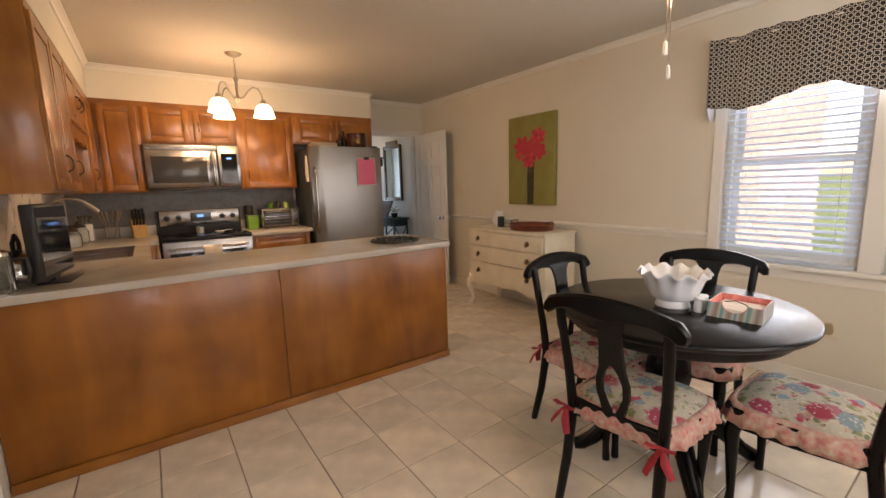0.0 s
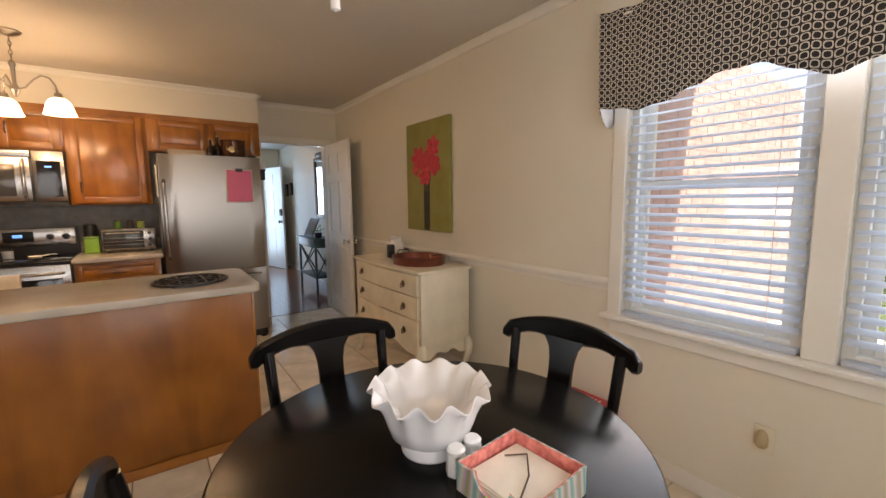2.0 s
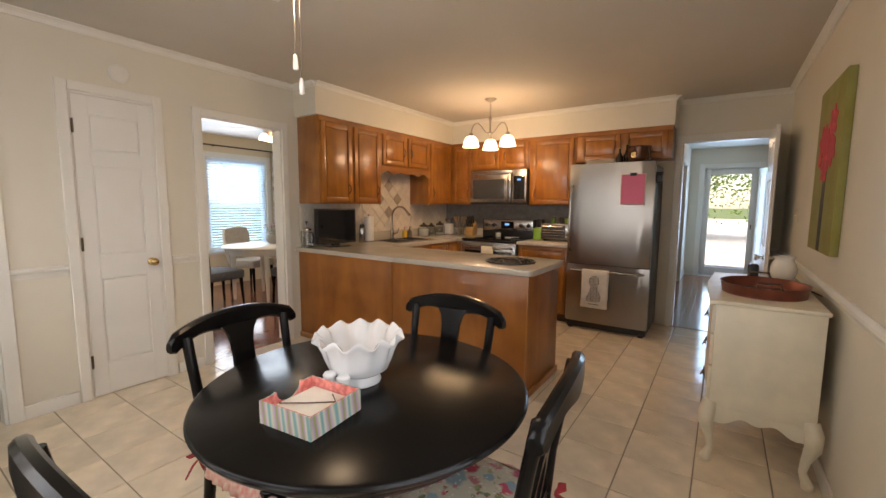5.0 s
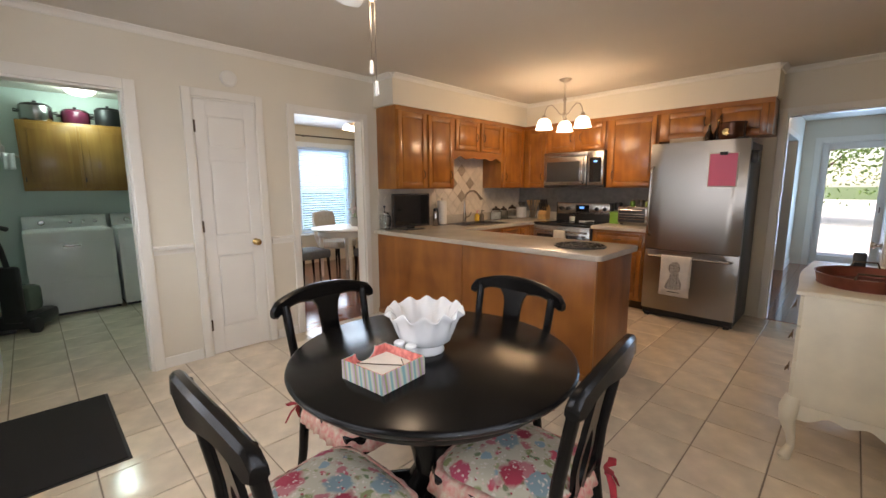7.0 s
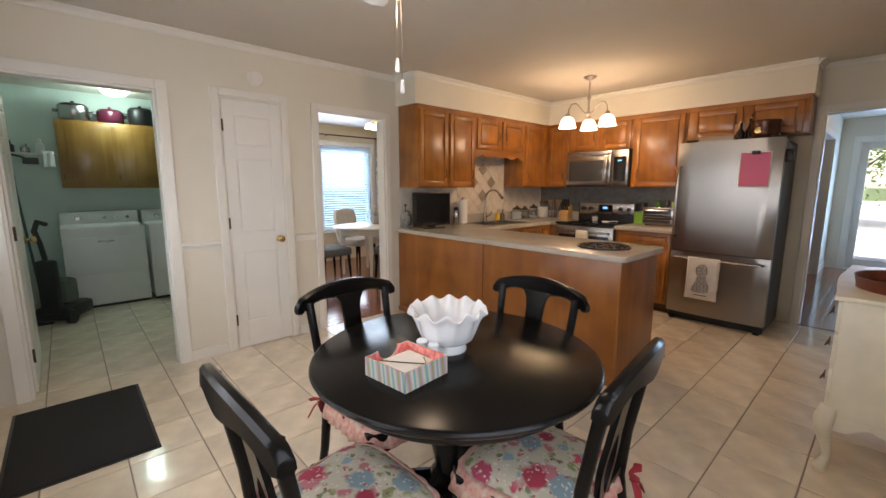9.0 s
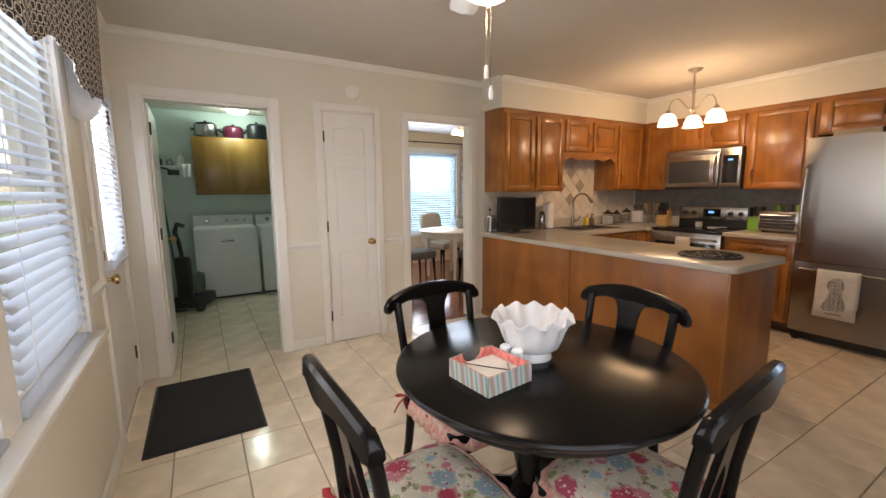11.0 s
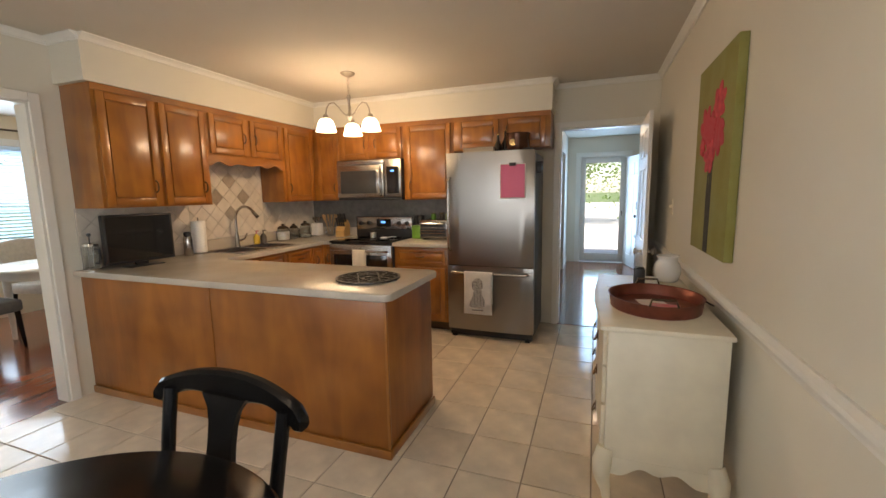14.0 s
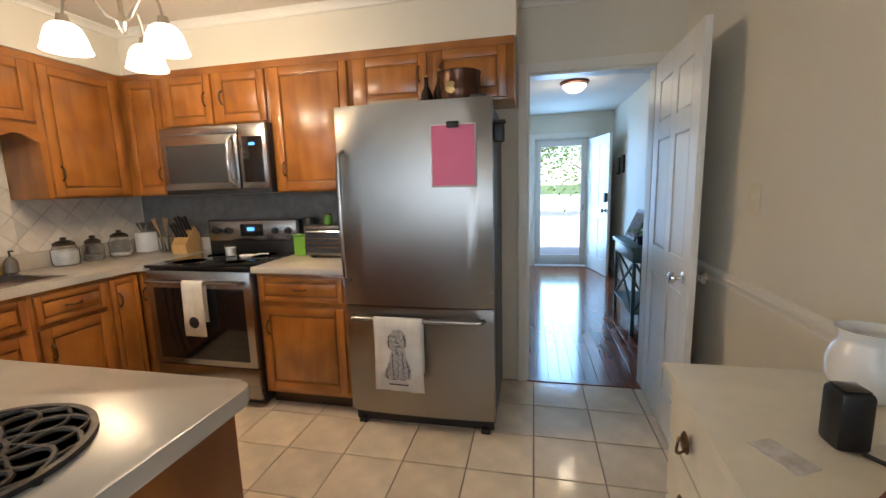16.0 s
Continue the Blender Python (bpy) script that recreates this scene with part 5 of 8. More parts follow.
M_GREYPRINT = mat("grey_carton_print", (0.22, 0.23, 0.25), 0.5, vary=0.6, scale=24, second=(0.6, 0.58, 0.55))
carton(4.40, 1.90, 0.0, 4, 0.14, 0.27, 0.14, M_CARDW, "white and grey drink carton on the floor by the wall")
carton(4.405, 1.885, 0.14, 2, 0.135, 0.28, 0.135, M_REDCARD, "red drink carton stacked on another carton")

# ---- chest of drawers, painting and the wall fittings ----
ct = thing("chest_of_drawers", pose(4.0, 2.955, 0), "cream painted chest with three drawers and cabriole legs", "chest")
D, W = 0.44, 1.08
bm = bmesh.new()
serp = [(-0.012 + 0.010 * math.cos(2 * math.pi * k / 24), W * k / 24) for k in range(25)]
slab(bm, [(-0.03 + 0.012 * math.cos(2 * math.pi * k / 24), -0.015 + (W + 0.03) * k / 24) for k in range(25)] + [(D + 0.008, W + 0.015), (D + 0.008, -0.015)], 0.022, pose(0, 0, 0.85), bevel=0.006)
part("top", bm, M_CHEST, ct)
part("case", boxes((0.012, D, 0.0, W, 0.30, 0.849), bevel=0.004), M_CHEST, ct)
M_PULL = mat("aged_brass_pull", (0.18, 0.11, 0.05), 0.4, 0.9, vary=0.4)
for z0, z1 in ((0.69, 0.838), (0.52, 0.68), (0.335, 0.51)):
    bm = bmesh.new()
    o = [(-0.014 + 0.010 * math.cos(2 * math.pi * k / 24), 0.03 + (W - 0.06) * k / 24) for k in range(25)]
    slab(bm, o + [(0.0115, W - 0.03), (0.0115, 0.03)], z1 - z0, pose(0, 0, z0), bevel=0.004)
    dr = part("drawer", bm, M_CHEST, ct)
    for y in (0.19, W - 0.19):
        p = part("drawer_pull", lathe(bmesh.new(), [(0.0, -0.006), (0.02, -0.005), (0.026, 0.0)], 16, (-0.022 + 0.0, y, (z0 + z1) / 2), "x"), M_PULL, dr, "aged brass bail pull")
        pts = [(-0.027 - 0.012 * math.sin(math.pi * k / 8), y - 0.024 + 0.006 * k, (z0 + z1) / 2 - 0.026 * math.sin(math.pi * k / 8)) for k in range(9)]
        part("bail", tube(bmesh.new(), pts, 0.0035, 6), M_PULL, p)


def apron(length, dip):
    o = [(0, 0), (length, 0)]
    for k in range(25):
        u = 1 - k / 24
        o.append((length * u, -0.10 + dip * math.sin(math.pi * u) ** 0.7 + 0.012 * math.cos(u * 6 * math.pi)))
    return o


part("front_apron", slab(bmesh.new(), apron(W - 0.06, 0.055), 0.02, Matrix(((0, 0, 1, -0.004), (1, 0, 0, 0.03), (0, 1, 0, 0.335), (0, 0, 0, 1)))), M_CHEST, ct)
for y in (0.0, W - 0.02):
    part("side_apron", slab(bmesh.new(), apron(D - 0.03, 0.06), 0.018, pose(0.015, y + 0.019, 0.30, 90, 0, 0)), M_CHEST, ct)
for x, sx in ((0.02, -1), (D - 0.02, 1)):
    for y, sy in ((0.02, -1), (W - 0.02, 1)):
        dx, dy = sx * 0.7, sy * 0.7
        pts = [(x, y, 0.33), (x + dx * 0.02, y + dy * 0.02, 0.27), (x + dx * 0.022, y + dy * 0.022, 0.21), (x - dx * 0.005, y - dy * 0.005, 0.13), (x - dx * 0.015, y - dy * 0.015, 0.07), (x + dx * 0.005, y + dy * 0.005, 0.03), (x + dx * 0.014, y + dy * 0.014, 0.012), (x + dx * 0.014, y + dy * 0.014, 0.0)]
        part("leg", tube(bmesh.new(), pts, [0.034, 0.04, 0.034, 0.02, 0.017, 0.022, 0.028, 0.024], 12), M_CHEST, ct)

M_COPPER = mat("dull_copper", (0.24, 0.075, 0.05), 0.38, 0.6, vary=0.3, scale=14, bump=0.1, bump_scale=40)
ty = thing("oval_tray", pose(4.22, 3.31, 0.872, 0, 0, 2), "oval copper-coloured metal tray with upright handles", "tray")


def oval(a, b, n=48):
    return [(a * math.cos(2 * math.pi * k / n), b * math.sin(2 * math.pi * k / n)) for k in range(n)]


part("base", slab(bmesh.new(), oval(0.19, 0.225), 0.004), M_COPPER, ty)
bm = bmesh.new()
rings = [[bm.verts.new((x, y, z)) for x, y in oval(a, b)] for a, b, z in ((0.188, 0.223, 0.0), (0.198, 0.233, 0.055), (0.202, 0.237, 0.058), (0.198, 0.233, 0.059), (0.194, 0.229, 0.055), (0.184, 0.219, 0.0045))]
for a, b in zip(rings, rings[1:]):
    for i in range(48):
        bm.faces.new((a[i], a[(i + 1) % 48], b[(i + 1) % 48], b[i]))
part("rim", bm, M_COPPER, ty, smooth=80)
for s in (-1, 1):
    part("handle", tube(bmesh.new(), [(-0.055, s * 0.226, 0.055), (-0.045, s * 0.222, 0.085), (0.045, s * 0.222, 0.085), (0.055, s * 0.226, 0.055)], 0.005, 8), M_BRONZE, ty)
M_LETTER2 = mat("pink_printed_leaflet", (0.72, 0.10, 0.17), 0.6, vary=0.5, scale=22, second=(0.75, 0.4, 0.42))
M_LETTER = mat("pink_and_white_paper", (0.76, 0.62, 0.6), 0.8, vary=0.3, scale=12, second=(0.78, 0.75, 0.72))
for k, (x, y, r) in enumerate(((0.0, 0.02, 12), (0.03, -0.06, -8))):
    single("paper_sheet", boxes((-0.06, 0.06, -0.1, 0.1, 0, 0.002)), (M_LETTER, M_LETTER2)[k], "pink and white printed paper lying in the tray", "paper", pose(4.225 + x, 3.29 + y, 0.8765 + 0.003 * k, 0, 0, r), group="papers in the tray")
sp = thing("smart_speaker", pose(4.19, 3.712, 0.872), "small black fabric smart speaker on the chest", "speaker")
part("body", boxes((-0.028, 0.028, -0.028, 0.028, 0.0, 0.112), bevel=0.01), M_BLACKPLASTIC, sp)
part("top_plate", boxes((-0.021, 0.021, -0.021, 0.021, 0.1122, 0.1145), bevel=0.001), M_BLACKGLASS, sp)
jg = thing("ceramic_jug", pose(4.36, 3.925, 0.872) @ Matrix.Scale(0.93, 4), "white glazed ceramic jug on the chest", "jug")
part("body", lathe(bmesh.new(), [(0.05, 0), (0.066, 0.015), (0.076, 0.05), (0.077, 0.085), (0.068, 0.115), (0.057, 0.132), (0.055, 0.145), (0.064, 0.16), (0.067, 0.166), (0.062, 0.166), (0.05, 0.146), (0.05, 0.132), (0.062, 0.11), (0.068, 0.08), (0.0, 0.02)], 32), M_WHITE, jg)
part("handle", tube(bmesh.new(), [(0.0, 0.045, 0.14), (0.0, 0.085, 0.14), (0.0, 0.1, 0.1), (0.0, 0.072, 0.055)], 0.008, 8), M_WHITE, jg)
single("photo_print", boxes((-0.02, 0.035, -0.045, 0.045, 0, 0.002)), mat("glossy_photo", (0.3, 0.27, 0.24), 0.3, vary=0.8, scale=25, second=(0.75, 0.72, 0.68)), "small photo print lying flat on the chest", "photo", pose(4.06, 3.655, 0.8725, 0, 0, 25))
single("power_cord", tube(bmesh.new(), [(4.20, 3.68, 0.878), (4.25, 3.6, 0.878), (4.36, 3.55, 0.878), (4.44, 3.5, 0.88), (4.48, 3.4, 0.87)], 0.004, 6), M_BLACKPLASTIC, "thin black power cord across the chest", "cord")

# painting
M_CANVAS = mat("olive_painted_canvas", (0.22, 0.2, 0.045), 0.7, vary=0.35, scale=7, bump=0.5, bump_scale=120, second=(0.30, 0.29, 0.10))
M_PETAL = mat("crimson_brushwork", (0.44, 0.018, 0.035), 0.65, vary=0.5, scale=22, bump=0.7, bump_scale=70, second=(0.54, 0.06, 0.08))
M_PETAL2 = mat("rose_red_brushwork", (0.6, 0.06, 0.08), 0.65, vary=0.5, scale=22, bump=0.7, bump_scale=70, second=(0.42, 0.02, 0.04))
M_STEM = mat("dark_stem_brushwork", (0.05, 0.045, 0.03), 0.7, vary=0.5, scale=30, bump=0.5)
pc = thing("canvas_painting", Matrix(((0, 0, -1, XE - 0.001), (-1, 0, 0, 3.545), (0, 1, 0, 1.56), (0, 0, 0, 1))), "olive canvas painting of red amaryllis flowers, unframed", "painting")
part("canvas", boxes((-0.32, 0.32, -0.46, 0.46, 0.0, 0.036), bevel=0.004), M_CANVAS, pc)
rnd = random.Random(8)


def bloom(cx, cy, r, turn):
    o = []
    for k in range(60):
        t = 2 * math.pi * k / 60
        q = r * (0.62 + 0.38 * abs(math.cos(3 * (t + turn))) ** 0.7 + 0.06 * math.sin(7 * t + cx * 50))
        o.append((cx + q * math.cos(t), cy + 0.9 * q * math.sin(t)))
    return o


for i, (cx, cy, r) in enumerate(((-0.12, 0.155, 0.115), (0.10, 0.235, 0.10), (0.115, 0.09, 0.10), (-0.02, 0.01, 0.10), (-0.01, 0.14, 0.085), (-0.16, 0.06, 0.05))):
    part("bloom", slab(bmesh.new(), bloom(cx, cy, r, 0.7 * i), 0.0015 + 0.0006 * i, pose(0, 0, 0.0362)), M_PETAL if i % 2 == 0 else M_PETAL2, pc, "red painted amaryllis bloom")
for k, (x0, x1) in enumerate(((-0.06, -0.032), (0.03, -0.008), (0.0, 0.014), (0.09, 0.034))):
    part("stem", tube(bmesh.new(), [(x0 * 0.6, 0.0, 0.036), (x0 * 0.4, -0.07, 0.036), (x1, -0.17, 0.036), (x1 * 0.8, -0.455, 0.036)], [0.010, 0.012, 0.015, 0.017], 8, 0.08 + 0.01 * k), M_STEM, pc, "dark painted flower stem")

sw = thing("light_switch", pose(XE, 4.74, 1.28), "ivory light switch plate on the wall", "switch")
M_IVORY = mat("ivory_plastic", (0.72, 0.66, 0.52), 0.4, vary=0.04)
part("plate", boxes((-0.007, 0, -0.036, 0.036, -0.058, 0.058), bevel=0.003), M_IVORY, sw)
part("toggle", boxes((-0.02, -0.007, -0.006, 0.006, -0.004, 0.016), bevel=0.002), M_IVORY, sw)
sw = thing("light_switch", pose(1.56, YS, 1.2), "ivory light switch plate beside the outside door", "switch")
part("plate", boxes((-0.06, 0.06, 0, 0.007, -0.058, 0.058), bevel=0.003), M_IVORY, sw)
for x in (-0.025, 0.025):
    part("toggle", boxes((x - 0.006, x + 0.006, 0.007, 0.02, -0.004, 0.016), bevel=0.002), M_IVORY, sw)
ot = thing("wall_outlet", pose(XE, 1.12, 0.38), "wall outlet with a plugged-in air freshener", "outlet")
part("plate", boxes((-0.006, 0, -0.036, 0.036, -0.058, 0.058), bevel=0.003), M_IVORY, ot)
part("air_freshener", lathe(bmesh.new(), [(0.016, -0.03), (0.022, -0.02), (0.024, 0.0), (0.018, 0.03), (0.01, 0.04), (0, 0.041)], 16, (-0.032, 0, 0.01)), mat("amber_plastic", (0.5, 0.38, 0.22), 0.3), ot, "small plug-in air freshener")
sd = thing("smoke_alarm", pose(XW, 1.62, 2.225), "round white smoke alarm high on the wall", "alarm")
part("housing", lathe(bmesh.new(), [(0.062, 0.0), (0.062, 0.02), (0.05, 0.032), (0.0, 0.034)], 28, (0, 0, 0), "x"), M_TRIM, sd)
part("test_button", lathe(bmesh.new(), [(0.012, 0.033), (0.012, 0.037), (0.0, 0.038)], 16, (0, 0.02, 0.01), "x"), M_TRIM, sd)

# ---- lamps of the room ----
M_SHADE = glow("lit_frosted_glass", (1.0, 0.88, 0.70), 1.6)
M_NICKEL = mat("brushed_nickel", (0.45, 0.4, 0.34), 0.3, 1.0, vary=0.1)
cd = thing("chandelier", pose(1.878, 4.475, H), "three-arm brushed nickel chandelier with lit bell shades", "chandelier")
part("canopy", lathe(bmesh.new(), [(0.065, 0.0), (0.065, -0.006), (0.05, -0.02), (0.015, -0.035), (0.0, -0.036)], 28), M_NICKEL, cd)
for k in range(5):
    bm = bmesh.new()
    c = Vector((0, 0, -0.05 - 0.028 * k))
    pts = [c + Vector(((0.009 * math.cos(a)) if k % 2 else 0, 0 if k % 2 else 0.009 * math.cos(a), 0.018 * math.sin(a))) for a in [2 * math.pi * j / 10 for j in range(11)]]
    part("chain_link", tube(bm, pts, 0.0025, 6), M_NICKEL, cd)
part("hub", lathe(bmesh.new(), [(0.0, -0.18), (0.012, -0.185), (0.02, -0.205), (0.012, -0.225), (0.010, -0.33), (0.018, -0.345), (0.026, -0.365), (0.016, -0.39), (0.006, -0.41), (0.0, -0.415)], 20), M_NICKEL, cd)
for a in (218, 2, 116):
    ca, sa = math.cos(radians(a)), math.sin(radians(a))
    arm = [(0.01, -0.36), (0.05, -0.345), (0.09, -0.29), (0.13, -0.255), (0.17, -0.265), (0.195, -0.31), (0.203, -0.36)]
    part("arm", tube(bmesh.new(), [(r * ca, r * sa, z) for r, z in arm], 0.006, 8), M_NICKEL, cd)
    x, y = 0.205 * ca, 0.205 * sa
    part("socket", lathe(bmesh.new(), [(0.0, -0.355), (0.02, -0.36), (0.024, -0.385), (0.028, -0.4)], 16, (x, y, 0)), M_NICKEL, cd)
    sh = part("shade", lathe(bmesh.new(), [(0.026, -0.392), (0.042, -0.397), (0.058, -0.412), (0.070, -0.436), (0.077, -0.463), (0.083, -0.488), (0.090, -0.503), (0.087, -0.503), (0.080, -0.488), (0.074, -0.463), (0.067, -0.436), (0.055, -0.414), (0.04, -0.40)], 28, (x, y, 0)), M_SHADE, cd, "lit frosted glass bell shade", smooth=80)
    sh.visible_shadow = False
    lamp("chandelier_bulb", "POINT", 2.9, (1.0, 0.74, 0.46), pose(1.878 + x, 4.475 + y, H - 0.46), 0.03)

fn = thing("ceiling_fan", pose(2.815, 1.355, H), "white ceiling fan with lit glass bowl and pull chains", "fan")
part("canopy", lathe(bmesh.new(), [(0.07, 0), (0.07, -0.03), (0.04, -0.06), (0.02, -0.065), (0.018, -0.10), (0.0, -0.10)], 28), M_TRIM, fn)
part("motor", lathe(bmesh.new(), [(0.03, -0.10), (0.10, -0.11), (0.125, -0.14), (0.125, -0.20), (0.10, -0.23), (0.06, -0.25), (0.06, -0.30), (0.0, -0.30)], 36), M_TRIM, fn)
for k in range(5):
    a = 360 / 5 * k + 12
    m = pose(0, 0, -0.215, 0, 0, a) @ pose(0, 0, 0, 10, 0, 0)
    br = part("blade_bracket", boxes((0.09, 0.22, -0.02, 0.02, -0.004, 0.004), bevel=0.003), M_NICKEL, fn, m=m)
    o = [(0.18, -0.05), (0.22, -0.06), (0.55, -0.07), (0.60, -0.06), (0.62, 0.0), (0.60, 0.06), (0.55, 0.07), (0.22, 0.06), (0.18, 0.05)]
    part("blade", slab(bmesh.new(), o, 0.007, m @ pose(0, 0, 0.0045), bevel=0.002), M_TRIM, fn)
part("light_bowl", lathe(bmesh.new(), [(0.11, -0.305), (0.118, -0.32), (0.115, -0.345), (0.095, -0.38), (0.06, -0.402), (0.02, -0.41), (0.0, -0.41)], 36), glow("lit_fan_bowl", (1.0, 0.93, 0.82), 1.3), fn, "lit frosted glass bowl", smooth=80)
part("finial", lathe(bmesh.new(), [(0.012, -0.41), (0.014, -0.42), (0.006, -0.432), (0.0, -0.434)], 14), M_NICKEL, fn)
for x, z1 in ((-0.012, -0.63), (0.016, -0.71)):
    part("pull_chain", tube(bmesh.new(), [(x, 0, -0.41), (x, 0.0, z1)], 0.0018, 6), M_NICKEL, fn)
    part("chain_fob", lathe(bmesh.new(), [(0.0, 0), (0.006, -0.004), (0.009, -0.03), (0.009, -0.05), (0.0, -0.054)], 12, (x, 0, z1)), M_WHITE, fn)
lamp("fan_bulb", "POINT", 3.8, (1.0, 0.80, 0.56), pose(2.815, 1.355, H - 0.46), 0.09)

# ---- hall ----
HX0, HX1, HY1, HH = 3.42, 4.85, 9.85, 2.44
structure("floor_hall", boxes((0.8, HX1 + 0.1, YN + 0.02, HY1, -0.12, -0.012)), M_BRONZE, "red-brown hardwood hall floor")
wall_x("wall_hall_east", HX1, HX1 + 0.12, YN + T, HY1, HH, [], M_WALL, "pale hall wall with pictures")
wall_x("wall_hall_west", HX0 - 0.12, HX0, YN + T, HY1, HH, [(6.7, 8.9, 0, 2.05)], M_WALL, "pale hall wall with a wide opening")
wall_y("wall_hall_front", HY1, HY1 + 0.15, 0.7, HX1 + 0.12, HH, [(1.6, 2.9, 0.7, 2.05), (3.66, 4.50, 0, 2.07)], M_WALL, "pale front wall with the entrance door")
structure("wall_living_west", boxes((0.68, 0.8, YN + T, HY1, 0, HH)), M_WALL, "pale living room wall")
structure("wall_hall_return", boxes((XE + 0.161, HX1 + 0.12, YN + 0.005, YN + T - 0.002, -0.1, HH + 0.1)), M_WALL, "pale hall end wall")
structure("ceiling_hall", boxes((0.68, HX1 + 0.12, YN + T, HY1 + 0.15, HH, HH + 0.1)), M_CEIL, "white hall ceiling")
structure("baseboard_hall", boxes((HX1 - 0.014, HX1, YN + T, HY1, 0, 0.1), (HX0, HX0 + 0.014, 8.98, HY1, 0, 0.1), (HX0, HX0 + 0.014, YN + T, 6.62, 0, 0.1), bevel=0.003), M_TRIM, "white baseboard")
structure("trim_hall_opening", boxes((HX0, HX0 + 0.018, 6.62, 6.7, 0, 2.13), (HX0, HX0 + 0.018, 8.9, 8.98, 0, 2.13), (HX0, HX0 + 0.018, 6.7, 8.9, 2.05, 2.13), bevel=0.004), M_TRIM, "white cased opening")
casing_y("trim_front_door", HY1, -1, 3.66, 4.50, 2.07, 0.08, 0.15)
NT = Matrix(((1, 0, 0, 0), (0, 1, 0, HY1), (0, 0, 1, 0), (0, 0, 0, 1)))
window_unit("window_5", NT @ pose(1.6, 0, 0), 1.3, 0.7, 2.05, "white living room window beside the entrance")
fd = thing("door_4", pose(3.675, HY1 + 0.09, 0.01), "white full-glass storm door at the entrance", "door")
fd["kind"] = "structure"
part("leaf_frame", boxes((0, 0.09, 0, 0.035, 0, 2.045), (0.72, 0.81, 0, 0.035, 0, 2.045), (0.09, 0.72, 0, 0.035, 0, 0.16), (0.09, 0.72, 0, 0.035, 1.94, 2.045), bevel=0.004), M_DOOR, fd)
p = part("pane", boxes((0.088, 0.722, 0.015, 0.02, 0.158, 1.942)), M_PANE, fd, smooth=0)
p.visible_shadow = False
part("door_handle", tube(bmesh.new(), [(0.76, -0.003, 1.0), (0.76, -0.04, 1.0), (0.76, -0.045, 0.95), (0.76, -0.003, 0.92)], 0.007, 8), M_BRONZE, fd)
d = thing("door_5", pose(4.485, HY1 - 0.03, 0.008, 0, 0, -77), "open white panelled entrance door with dark lock set", "door")
d["kind"] = "structure"
panel_door(d, 0.80, 2.02, 0.042)
knob(d, 0.74, 0.0, 0.95, -1, M_BRONZE)
part("lock_keypad", boxes((0.71, 0.77, -0.03, 0.0, 1.07, 1.2), bevel=0.006), M_BLACKPLASTIC, d, "black keypad lock")
structure("trim_threshold", boxes((HALL[0], HALL[1], YN - 0.01, YN + 0.055, -0.004, 0.006), bevel=0.002), M_REDWOOD, "wooden threshold strip")

hl = thing("hall_ceiling_light", pose(4.07, 7.75, HH), "flush dome ceiling light with wooden ring, lit", "light")
part("ring", lathe(bmesh.new(), [(0.15, 0), (0.155, -0.02), (0.13, -0.035), (0.0, -0.035)], 32), M_COPPER, hl)
part("dome", lathe(bmesh.new(), [(0.125, -0.036), (0.12, -0.06), (0.08, -0.095), (0.03, -0.112), (0.0, -0.114)], 32), glow("lit_hall_dome", (1.0, 0.82, 0.55), 1.3), hl, "lit frosted glass dome", smooth=80)
lamp("hall_bulb", "POINT", 1.8, (1.0, 0.82, 0.58), pose(4.07, 7.75, HH - 0.2), 0.08)

M_TEAL = mat("dark_teal_paint", (0.03, 0.075, 0.075), 0.4, vary=0.25, scale=12, bump=0.1)
cs = thing("console_table", pose(4.48, 7.02, 0), "dark teal console table with crossed end frames", "table")
part("top", boxes((-0.02, 0.30, -0.42, 0.42, 0.77, 0.80), bevel=0.004), M_TEAL, cs)
part("apron", boxes((0.0, 0.28, -0.39, 0.39, 0.66, 0.769), bevel=0.003), M_TEAL, cs)
part("lower_shelf", boxes((0.0, 0.28, -0.39, 0.39, 0.2, 0.22), bevel=0.003), M_TEAL, cs)
for y in (-0.40, 0.37):
    for x in (0.0, 0.25):
        part("leg", boxes((x, x + 0.03, y, y + 0.03, 0, 0.66), bevel=0.003), M_TEAL, cs)
    for a, b in (((0.03, 0.23), (0.25, 0.65)), ((0.25, 0.23), (0.03, 0.65))):
        part("cross_brace", tube(bmesh.new(), [(a[0], y + 0.015, a[1]), (b[0], y + 0.015, b[1])], 0.011, 8), M_TEAL, cs)
for a, b in (((-0.37, 0.23), (0.37, 0.65)), ((0.37, 0.23), (-0.37, 0.65))):
    part("front_brace", tube(bmesh.new(), [(0.015, a[0], a[1]), (0.015, b[0], b[1])], 0.011, 8), M_TEAL, cs)
bk = thing("book_stand", pose(4.56, 7.2, 0.80, 0, 0, 0), "open dark book on a slanted stand", "book")
part("board", slab(bmesh.new(), [(-0.2, 0), (0.2, 0), (0.2, 0.3), (-0.2, 0.3)], 0.018, Matrix(((0, 0.4, -0.92, 0.02), (1, 0, 0, 0), (0, 0.92, 0.4, 0.0), (0, 0, 0, 1)))), mat("dark_book_cover", (0.06, 0.035, 0.03), 0.5, vary=0.3), bk)
part("pages", slab(bmesh.new(), [(-0.17, 0.03), (0.17, 0.03), (0.17, 0.27), (-0.17, 0.27)], 0.006, Matrix(((0, 0.4, -0.92, 0.003), (1, 0, 0, 0), (0, 0.92, 0.4, 0.0), (0, 0, 0, 1)))), mat("aged_paper", (0.22, 0.16, 0.13), 0.8, vary=0.5, scale=30), bk)
